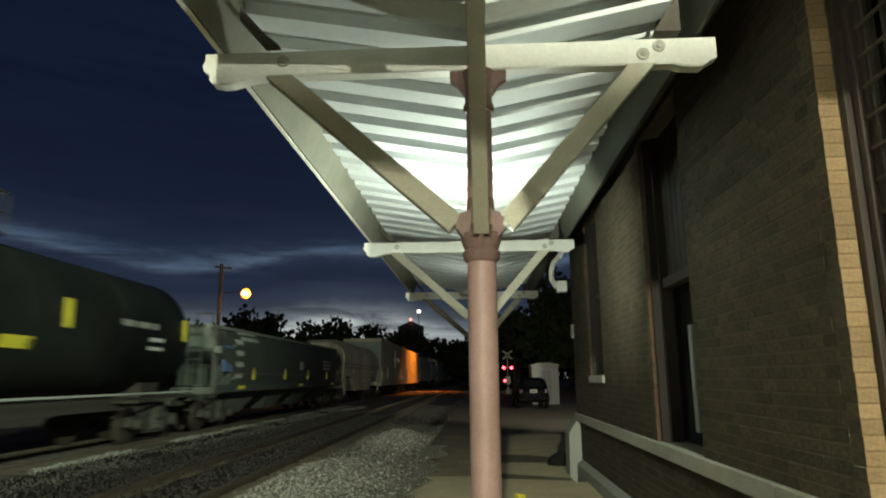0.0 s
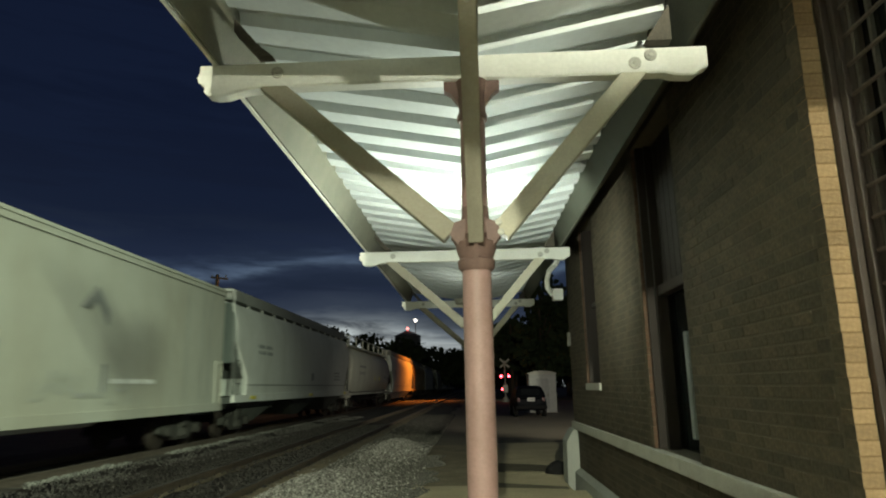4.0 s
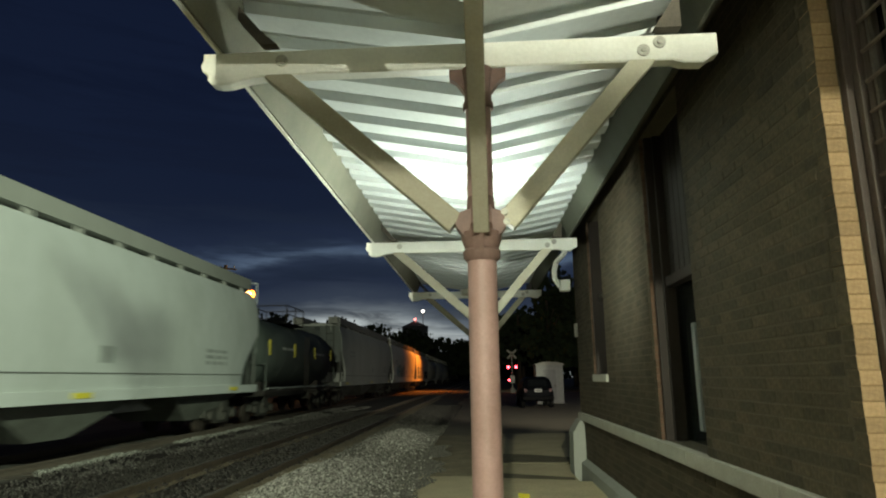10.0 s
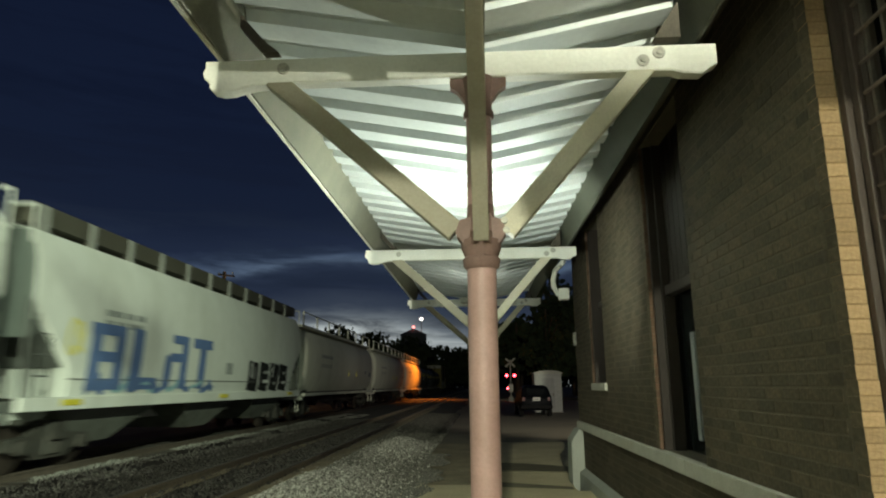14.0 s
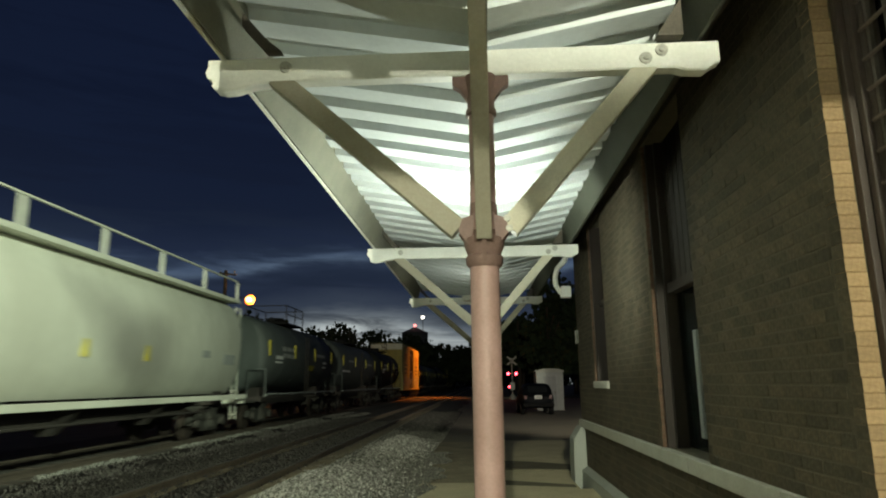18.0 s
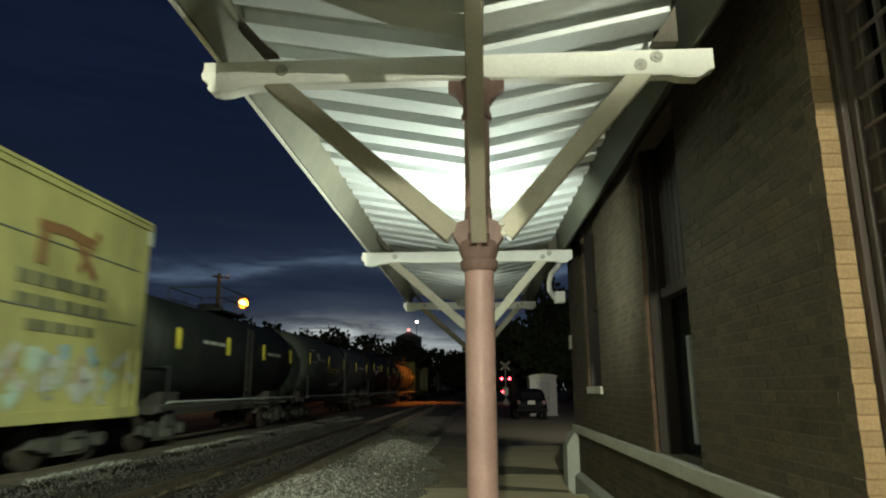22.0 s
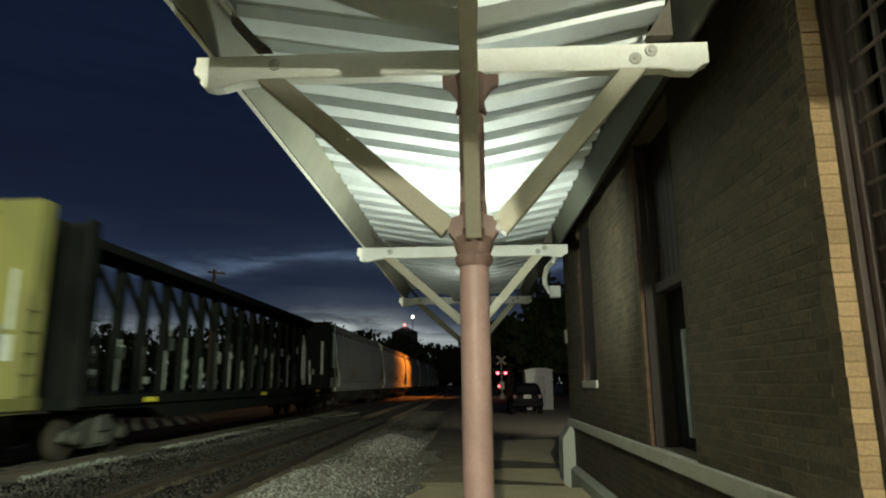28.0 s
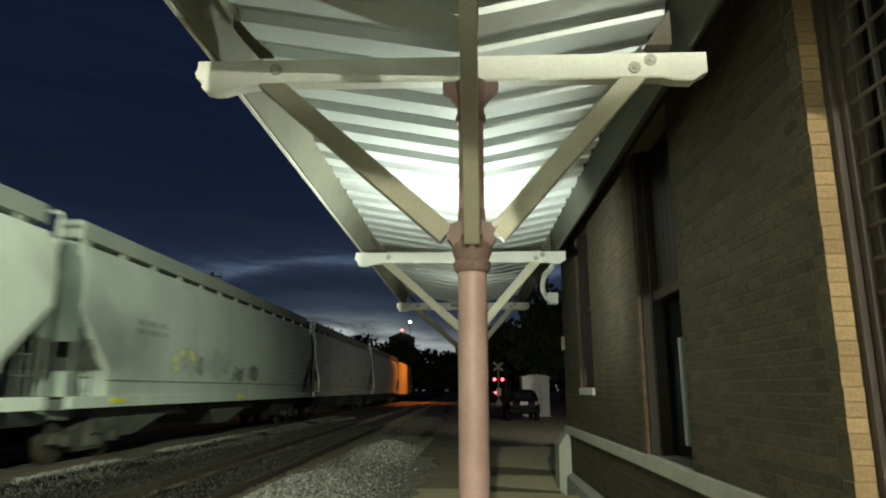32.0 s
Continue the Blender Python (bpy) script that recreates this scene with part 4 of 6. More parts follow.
def covered_hopper(L, paint, label, top=0.0, bays=3, extra=None, seed=0, walk_mat=None, bay_mat=None, flat_roof=False):
    rnd = random.Random(seed)
    car = tagged(new("hopper_car"), label, "hopper car", "freight train")
    prof = [(x, z if z < 2 else 1.3 + (z - 1.3) * (1 + top / 3.0)) for x, z in HOP]
    zt = prof[-1][1]
    hl = L / 2 - 0.47
    ze = min(3.05, zt - 0.7)
    st = [(-hl, ze), (-hl + 0.12, ze - 0.1), (-hl + 1.15, 1.95), (-hl + 1.25, 1.32)]
    st = st + [(-hl + 2.2 + (2 * hl - 4.4) * i / 6, 1.32) for i in range(7)] + [(-y, z) for y, z in st[::-1]]
    b = B()
    rows = []
    for y, zb in st:
        zs = [zb + (zt - zb) * i / 9 for i in range(10)]
        sec = [(side_x(prof, z), y, z) for z in zs] + [(0.75, y, zt + 0.10), (-0.75, y, zt + 0.10)] + [(-side_x(prof, z), y, z) for z in zs[::-1]]
        rows.append([b.verts.new(p) for p in sec])
    n = len(rows[0])
    for A, C in zip(rows, rows[1:]):
        for i in range(n):
            b.faces.new((A[i], A[(i + 1) % n], C[(i + 1) % n], C[i]))
    b.faces.new(rows[0])
    b.faces.new(rows[-1])
    bmesh.ops.recalc_face_normals(b, faces=b.faces[:])
    part("body", b, paint, car, smooth=True)
    b = B()
    for s in (-1, 1):
        box(b, s * 1.50 if s > 0 else -1.60, 1.60 if s > 0 else -1.50, -hl - 0.1, hl + 0.1, 1.12, 1.36, 0.012)
    box(b, -0.3, 0.3, -hl - 0.1, hl + 0.1, 0.75, 1.15)
    part("side_sill", b, paint, car)
    if flat_roof:
        b = B()
        for s in (-1, 1):
            box(b, s * 1.28 - 0.10, s * 1.28 + 0.10, -hl - 0.05, hl + 0.05, zt + 0.0, zt + 0.11, 0.01)
        part("roof_rim", b, RIMG, car, "pale worn roof rim")
    else:
        roof_walk(car, hl, zt, walk_mat)
    for i in range(bays):
        c = (i - (bays - 1) / 2) * (2 * hl - 6.4) / max(1, bays - 1)
        b = B()
        w = (2 * hl - 6.4) / max(1, bays) * 0.64
        lo = [b.verts.new(p) for p in ((-0.9, c - 0.6, 0.40), (0.9, c - 0.6, 0.40), (0.9, c + 0.6, 0.40), (-0.9, c + 0.6, 0.40))]
        hi = [b.verts.new(p) for p in ((-1.48, c - w, 1.34), (1.48, c - w, 1.34), (1.48, c + w, 1.34), (-1.48, c + w, 1.34))]
        b.faces.new(lo)
        b.faces.new(hi)
        for k in range(4):
            b.faces.new((lo[k], lo[(k + 1) % 4], hi[(k + 1) % 4], hi[k]))
        bmesh.ops.recalc_face_normals(b, faces=b.faces[:])
        part("hopper_bay", b, bay_mat or BAYG, car, "grimy discharge bay")
    # ends are coloured darker than the body sides
    for s in (-1, 1):
        b = B()
        for x in (-1.5, 1.5):
            box(b, x - 0.03, x + 0.03, s * (hl + 0.02) - 0.03, s * (hl + 0.02) + 0.03, 1.3, 3.1)
        box(b, -1.5, 1.5, s * (hl + 0.05) - 0.12, s * (hl + 0.05) + 0.12, 1.1, 1.3)
        prism(b, [(s * (hl - 0.1), 3.0), (s * (hl - 1.1), 1.9), (s * (hl - 1.2), 1.9), (s * (hl - 0.2), 3.0)], "x", -1.4, 1.4)
        part("end_frame", b, DULLG, car, "dark grey end frame and slope sheet")
        if not bay_mat:
            b = B()
            prism(b, [(x * 0.985, z) for x, z in prof if z > 2] + [(-x * 0.985, z) for x, z in prof[::-1] if z > 2], "y", s * hl - 0.015, s * hl + 0.015)
            part("end_sheet", b, ENDP, car, "dark green end sheet")
        ladder(car, 1.50, s * (hl - 0.45) - 0.21, 1.2, 3.0, DULLG)
        ladder(car, 0.7, s * (hl + 0.10), 1.2, zt + 0.1, DULLG, "x")
        b = B()
        for x in (0.95, 1.45):
            rod(b, (x, s * (hl + 0.1), zt - 0.3), (x, s * (hl + 0.1), zt + 0.42), 0.025, 5)
        rod(b, (0.95, s * (hl + 0.1), zt + 0.42), (1.45, s * (hl + 0.1), zt + 0.42), 0.025, 5)
        part("grab_rail", b, paint, car)
    sx = lambda z: side_x(prof, z)
    b = B()
    box(b, 1.50, side_x(prof, 1.69) + 0.012, -hl + 1.2, hl - 1.2, 1.675, 1.70)
    part("side_seam", b, SEAM, car, "dark seam along the side")
    for k in range(3):
        piece("reflector", REFLM, car, pose(1.605, -hl + 1.6 + (2 * hl - 3.2) * k / 2 + rnd.uniform(-0.6, 0.6), 1.20))
    it = lettering(-hl + 3.0, 3.0, 1.6, 2, MARKF, rnd) + lettering(hl - 3.4, 2.3, 1.5, 3, MARKF, rnd, 0.10) + [(0.6, 1.9, 0.5, 0.35, MARKF, "stencil_block")]
    marks(car, it, sx)
    if extra:
        extra(car, sx, rnd, hl)
    running_gear(car, L)
    return car


def tank_car(L, paint, label, r=1.42, cz=None, seed=0, band=False, strips=4, bold=False):
    rnd = random.Random(seed)
    cz = cz or 1.12 + r
    car = tagged(new("tank_car"), label, "tank car", "freight train")
    hl = L / 2 - 0.75
    b = B()
    rg = [(-hl, 0.25), (-hl + 0.03, r * 0.45), (-hl + 0.12, r * 0.75), (-hl + 0.30, r * 0.93), (-hl + 0.55, r)]
    rg += [(-hl + 0.55 + (2 * hl - 1.1) * i / 5, r) for i in range(1, 5)] + [(-y, q) for y, q in rg[::-1]]
    lathe(b, rg, axis="y", centre=(0, 0, cz), n=36)
    part("tank", b, paint, car, smooth=True)
    for k in range(1, 5):
        b = B()
        yy = -hl + 0.55 + (2 * hl - 1.1) * k / 5
        lathe(b, [(yy - 0.03, r), (yy - 0.025, r + 0.006), (yy + 0.025, r + 0.006), (yy + 0.03, r)], axis="y", centre=(0, 0, cz), n=36)
        part("weld_seam", b, paint, car, smooth=True)
    b = B()
    box(b, -0.35, 0.35, -L / 2 + 0.5, L / 2 - 0.5, 0.78, 1.12)
    for s in (-1, 1):
        box(b, -1.0, 1.0, s * (hl - 1.5) - 0.45, s * (hl - 1.5) + 0.45, 0.95, 1.45)
        box(b, -1.5, 1.5, s * (L / 2 - 0.75) - 0.15, s * (L / 2 - 0.75) + 0.15, 0.95, 1.12)
        box(b, s * 1.4 - 0.12, s * 1.4 + 0.12, -L / 2 + 0.7, L / 2 - 0.7, 1.06, 1.13)
    part("underframe", b, STEEL, car, "dark steel underframe")
    b = B()
    lathe(b, [(cz + r - 0.1, 0.42), (cz + r + 0.28, 0.42), (cz + r + 0.32, 0.36)], centre=(0, 0, 0), n=20)
    box(b, -0.9, 0.9, -1.3, 1.3, cz + r - 0.05, cz + r + 0.02)
    part("manway", b, BLACK, car)
    b = B()
    z0, z1 = cz + r, cz + r + 0.75
    for sx_ in (-0.9, 0.9):
        for yy in (-1.3, 0.0, 1.3):
            rod(b, (sx_, yy, z0), (sx_, yy, z1), 0.025, 5)
        for z in (z1, (z0 + z1) / 2):
            rod(b, (sx_, -1.3, z), (sx_, 1.3, z), 0.022, 5)
    for yy in (-1.3, 1.3):
        rod(b, (-0.9, yy, z1), (0.9, yy, z1), 0.022, 5)
    part("platform_rail", b, STEEL, car)
    ladder(car, r + 0.06, -0.2, 1.0, cz + 0.6 * r, STEEL if not band else paint)
    b = B()
    rod(b, (r + 0.10, -hl + 0.3, 1.20), (r + 0.10, hl - 0.3, 1.20), 0.028, 6)
    for k in range(7):
        yy = -hl + 0.3 + (2 * hl - 0.6) * k / 6
        rod(b, (r + 0.10, yy, 1.20), (r - 0.1, yy, 1.09), 0.02, 5)
    part("hand_rail", b, MARKF, car, "dull grey hand rail along the tank")
    for s in (-1, 1):
        b = B()
        rod(b, (r + 0.05, s * (hl - 0.2), 1.1), (r + 0.05, s * (hl - 0.2), 2.1), 0.025, 5)
        rod(b, (r - 0.5, s * (hl + 0.1), 1.1), (r - 0.5, s * (hl + 0.1), 2.1), 0.025, 5)
        rod(b, (r + 0.05, s * (hl - 0.2), 2.1), (r - 0.5, s * (hl + 0.1), 2.1), 0.025, 5)
        part("grab_rail", b, paint, car)
    prof = [(r * math.cos(a), cz + r * math.sin(a)) for a in [math.radians(q) for q in range(-80, 81, 10)]]
    sx = lambda z: side_x(prof, z)
    for k in range(strips):
        yy = -hl + 0.75 + (2 * hl - 1.5) * k / max(1, strips - 1)
        piece("reflector", REFLV, car, pose(sx(cz) + 0.004, yy, cz - 0.1))
    ln = 1.6
    it = lettering(-hl + 3.2, cz + 0.15, ln, 2 if bold else 1, CHALK, rnd, 0.16 if bold else 0.10) + lettering(hl - 3.0, cz + 0.1, ln, 1, CHALK, rnd, 0.14 if bold else 0.10)
    if bold:
        it += [(-hl + 2.0, cz - 0.35, 0.9, 0.28, MARKW, "placard"), (hl - 2.2, cz - 0.4, 0.7, 0.3, MARKW, "placard"), (1.2, cz - 0.55, 0.8, 0.22, REFL, "yellow_panel")]
    if seed == 18:
        it += [(-hl + 1.9, cz - 0.45, 2.2, 0.11, MARKW, "lettering_bar")]
    marks(car, it, sx)
    if band:
        marks(car, [(-hl + 1.7, 2.78, 0.95, 0.62, MARKW, "white_patch"), (-hl + 2.55, 2.95, 0.45, 0.30, MARKW, "white_patch"), (-hl + 2.9, 2.88, 0.35, 0.26, CHALK, "white_patch")], sx)
        ribbon(car, [(-hl + 4.2, 2.62), (-hl + 5.2, 2.52), (-hl + 6.4, 2.58), (-hl + 7.4, 2.48)], 0.10, MARKO, sx)
        ribbon(car, [(-hl + 4.4, 2.42), (-hl + 5.6, 2.40), (-hl + 6.8, 2.36)], 0.06, MARKO, sx)
        ribbon(car, [(-hl + 7.3, 2.85), (-hl + 7.5, 2.5)], 0.07, MARKO, sx)
        ribbon(car, [(-hl + 6.4, 1.75), (-hl + 7.6, 1.80), (-hl + 8.6, 1.78)], 0.12, CHALK, sx)
        b = B()
        lathe(b, [(-0.55, r), (-0.5, r + 0.008), (0.15, r + 0.008), (0.2, r)], axis="y", centre=(0, 1.05, cz), n=36)
        part("spill_band", b, BLACK, car, "black spill stain round the tank", True)
    running_gear(car, L, 1.9)
    return car


def barrel_hopper(L, label, seed=0):
    """Pale round-bodied pressure hopper with a railed roof walk along its whole length."""
    rnd = random.Random(seed)
    car = tagged(new("hopper_car"), label, "hopper car", "freight train")
    hl = L / 2 - 0.7
    prof = [(1.15, 1.28), (1.38, 1.6), (1.52, 2.1), (1.58, 2.7), (1.56, 3.3), (1.45, 3.68), (1.25, 4.0), (0.95, 4.20)]
    b = B()
    rows = []
    for y, k in [(-hl, 0.72), (-hl + 0.06, 0.86), (-hl + 0.22, 0.95), (-hl + 0.5, 1.0), (0, 1.0), (hl - 0.5, 1.0), (hl - 0.22, 0.95), (hl - 0.06, 0.86), (hl, 0.72)]:
        zc = 2.8
        sec = [(x * k, y, zc + (z - zc) * k) for x, z in prof] + [(-x * k, y, zc + (z - zc) * k) for x, z in prof[::-1]]
        rows.append([b.verts.new(p) for p in sec])
    n = len(rows[0])
    for A, C in zip(rows, rows[1:]):
        for i in range(n):
            b.faces.new((A[i], A[(i + 1) % n], C[(i + 1) % n], C[i]))
    b.faces.new(rows[0])
    b.faces.new(rows[-1])
    bmesh.ops.recalc_face_normals(b, faces=b.faces[:])
    part("body", b, WTANK, car, smooth=True)
    b = B()
    for s in (-1, 1):
        box(b, s * 1.52 - 0.08, s * 1.52 + 0.08, -L / 2 + 0.5, L / 2 - 0.5, 1.10, 1.24, 0.01)
        box(b, -1.5, 1.5, s * (hl + 0.2) - 0.15, s * (hl + 0.2) + 0.15, 0.95, 1.2)
    part("side_sill", b, WTANK, car)
    b = B()
    for s in (-1, 1):
        box(b, -1.2, 1.2, s * (hl - 1.2) - 0.35, s * (hl - 1.2) + 0.35, 0.95, 1.6)
    box(b, -0.35, 0.35, -L / 2 + 0.5, L / 2 - 0.5, 0.75, 1.1)
    part("underframe", b, STEEL, car, "dark steel centre sill and bolsters")
    for s in (-1, 1):
        b = B()
        rod(b, (s * 1.55, -L / 2 + 3.2, 0.82), (s * 1.55, L / 2 - 3.2, 0.82), 0.03, 6)
        part("side_rod", b, STEEL, car, "dark steel rod under the side sill")
    b = B()
    for s in (-1, 1):
        box(b, s * 1.12 - 0.22, s * 1.12 + 0.22, -hl + 0.1, hl - 0.1, 4.20, 4.31, 0.01)
    box(b, -0.9, 0.9, -hl + 0.4, hl - 0.4, 4.14, 4.24)
    part("roof_walk", b, WTANK, car)
    for s in (-1, 1):
        b = B()
        y, k = -hl + 0.3, 0
        cnt = 8
        for k in range(cnt):
            y = -hl + 0.3 + (2 * hl - 0.6) * k / (cnt - 1)
            box(b, s * 1.3 - 0.03, s * 1.3 + 0.03, y - 0.045, y + 0.045, 4.28, 4.88)
        rod(b, (s * 1.3, -hl + 0.3, 4.90), (s * 1.3, hl - 0.3, 4.90), 0.030, 6)
        part("hand_rail", b, WTANK, car, "full-length roof hand rail")
    for k in range(4):
        b = B()
        lathe(b, [(4.18, 0.32), (4.50, 0.32), (4.56, 0.25)], centre=(0, -hl + 2.5 + (2 * hl - 5) * k / 3, 0), n=14)
        part("hatch", b, BLACK, car)
    for k in range(4):
        c = -hl + 3.4 + (2 * hl - 6.8) * k / 3
        b = B()
        lathe(b, [(0.5, 0.2), (1.32, 0.95)], centre=(0, c, 0), n=12)
        part("hopper_bay", b, STEEL, car)
    for s in (-1, 1):
        ladder(car, 1.22, s * (hl + 0.05) - 0.2, 0.45, 4.1, WTANK)
    sx = lambda z: side_x(prof, z)
    it = lettering(-hl + 4.2, 2.9, 2.6, 1, FADED, rnd, 0.16) + lettering(-hl + 4.0, 2.55, 2.2, 2, FADED, rnd, 0.06)
    it += [(hl - 1.3, 2.15, 0.9, 0.3, MARKF, "stencil_block"), (hl - 3.0, 2.3, 0.5, 0.2, MARKF, "stencil_block")]
    marks(car, it, sx)
    for yy in (0.6, 3.0):
        piece("reflector", REFLV, car, pose(sx(2.3) + 0.004, yy, 2.1))
    running_gear(car, L)
    return car


def boxcar(L, H, paint, label, door=None, extra=None, ribs=True, seed=0, end_paint=None, band=None):
    rnd = random.Random(seed)
    car = tagged(new("boxcar"), label, "boxcar", "freight train")
    hl = L / 2 - 0.6
    b = B()
    box(b, -1.54, 1.54, -hl, hl, 1.02, H, 0.02)
    part("body", b, paint, car)
    b = B()
    prism(b, [(-1.58, H - 0.06), (1.58, H - 0.06), (1.56, H + 0.02), (0, H + 0.07), (-1.56, H + 0.02)], "y", -hl - 0.03, hl + 0.03)
    part("roof", b, paint, car)
    b = B()
    for z0, z1 in ((0.92, 1.14), (H - 0.2, H - 0.08)):
        box(b, -1.58, 1.58, -hl - 0.02, hl + 0.02, z0, z1, 0.01)
    part("side_sill", b, paint, car)
    for s in (-1, 1):
        k = 1.35
        while k < H - 0.3:
            b = B()
            box(b, -1.45, 1.45, s * hl - 0.07, s * hl + 0.07, k, k + 0.16, 0.03)
            part("end_corrugation", b, end_paint or paint, car)
            k += 0.42
        b = B()
        box(b, -1.53, 1.53, s * hl - 0.012, s * hl + 0.012, 1.1, H - 0.08)
        part("end_panel", b, end_paint or paint, car, "weathered corrugated end")
        if band:
            b = B()
            box(b, -1.56, 1.56, s * hl - 0.09, s * hl + 0.09, H - 0.55, H + 0.02, 0.01)
            part("end_band", b, band, car, "white band across the top of the end")
        ladder(car, 1.56, s * (hl - 0.3) - 0.21, 1.0, 2.4, paint)
        ladder(car, 0.9, s * (hl + 0.1), 1.0, H - 0.7, end_paint or paint, "x")
    if ribs:
        k = -hl + 1.3
        while k < hl - 0.8:
            if not door or not (door[0] - 0.3 < k < door[1] + 0.3):
                b = B()
                box(b, 1.53, 1.555, k - 0.05, k + 0.05, 1.14, H - 0.2, 0.006)
                part("side_post", b, paint, car)
            k += 1.45
    if door:
        d0, d1, dm = door
        b = B()
        box(b, 1.53, 1.585, d0, d1, 1.12, H - 0.22, 0.01)
        dr = part("door", b, dm, car, "tall sliding door")
        b = B()
        for k in (0.25, 0.5, 0.75):
            z = 1.12 + (H - 1.34) * k
            box(b, 1.58, 1.60, d0 + 0.1, d1 - 0.1, z - 0.03, z + 0.03)
        for k in (0.3, 0.7):
            yy = d0 + (d1 - d0) * k
            rod(b, (1.605, yy, 1.15), (1.605, yy, H - 0.3), 0.022, 5)
        part("lock_bar", b, dm, dr)
        b = B()
        box(b, 1.55, 1.62, d0 - 1.0, d1 + 0.2, 1.06, 1.13)
        part("door_track", b, paint, car)
    sx = lambda z: 1.556
    if extra:
        extra(car, sx, rnd, hl)
    running_gear(car, L)
    return car


def coil_car(L, label):
    """Low car with a belly and a long beige hood."""
    car = tagged(new("coil_car"), label, "covered car", "freight train")
    hl = L / 2 - 0.8
    b = B()
    prof = [(1.52, 2.35), (1.52, 2.9), (1.42, 3.3), (1.15, 3.65), (0.7, 3.85)]
    rows = []
    for y, k in [(-hl + 0.3, 0.86), (-hl + 0.6, 0.97), (-hl + 1.0, 1), (0, 1), (hl - 1.0, 1), (hl - 0.6, 0.97), (hl - 0.3, 0.86)]:
        sec = [(x, y, 2.35 + (z - 2.35) * k) for x, z in prof] + [(-x, y, 2.35 + (z - 2.35) * k) for x, z in prof[::-1]]
        rows.append([b.verts.new(p) for p in sec])
    n = len(rows[0])
    for A, C in zip(rows, rows[1:]):
        for i in range(n):
            b.faces.new((A[i], A[(i + 1) % n], C[(i + 1) % n], C[i]))
    b.faces.new(rows[0])
    b.faces.new(rows[-1])
    bmesh.ops.recalc_face_normals(b, faces=b.faces[:])
    part("hood", b, BEIGE, car, "beige rounded hood", True)
    for k in range(6):
        b = B()
        y = -hl + 1.4 + (2 * hl - 2.8) * k / 5
        pr = [(x + 0.012, z + 0.010) for x, z in prof]
        prism(b, pr + [(x - 0.05, z - 0.05) for x, z in prof[::-1]], "y", y - 0.05, y + 0.05)
        part("hood_rib", b, HOODRIB, car)
    b = B()
    box(b, -1.56, 1.56, -hl, hl, 2.2, 2.36, 0.015)
    part("rim", b, BEIGE, car)
    b = B()
    box(b, -1.575, 1.575, -hl + 0.05, hl - 0.05, 2.375, 2.41)
    box(b, -1.57, 1.57, -hl + 0.05, hl - 0.05, 2.165, 2.195)
    part("rim_seam", b, SEAM, car, "dark seam under the hood")
    rnd = random.Random(77)
    sx = lambda z: side_x(prof, z)
    for k in range(64):
        yy, zz = rnd.uniform(-hl + 1, hl - 1), rnd.uniform(2.75, 3.72)
        pts = [(yy + 0.16 * j, zz + rnd.uniform(-0.07, 0.07)) for j in range(rnd.randint(2, 6))]
        ribbon(car, pts, rnd.uniform(0.02, 0.10), HOODRIB if k % 3 else HOODST, sx, 0.008, "hood_stain")
    b = B()
    prism(b, [(-hl, 2.2), (-hl, 1.75), (-hl + 2.6, 1.6), (-hl + 4.2, 0.75), (hl - 4.2, 0.75), (hl - 2.6, 1.6), (hl, 1.75), (hl, 2.2)], "x", -1.5, 1.5)
    part("trough", b, BEIGE, car, "beige belly trough")
    for s in (-1, 1):
        b = B()
        box(b, -1.5, 1.5, s * hl - 0.2, s * hl + 0.2, 1.0, 1.25)
        for x in (-1.45, 1.45):
            rod(b, (x, s * hl, 1.2), (x, s * hl, 2.6), 0.03, 5)
        box(b, -0.4, 0.4, s * (hl - 1.0) - 1.2, s * (hl - 1.0) + 1.2, 0.8, 1.7)
        part("end_frame", b, BEIGE, car)
    for s in (-1, 1):
        ladder(car, 1.52, s * (hl - 0.3) - 0.2, 0.6, 2.4, BEIGE)
    for k in (-3.5, 0, 3.5):
        piece("reflector", REFLM, car, pose(1.51, k, 1.9 if k else 1.3))
    running_gear(car, L, 2.0)
    return car


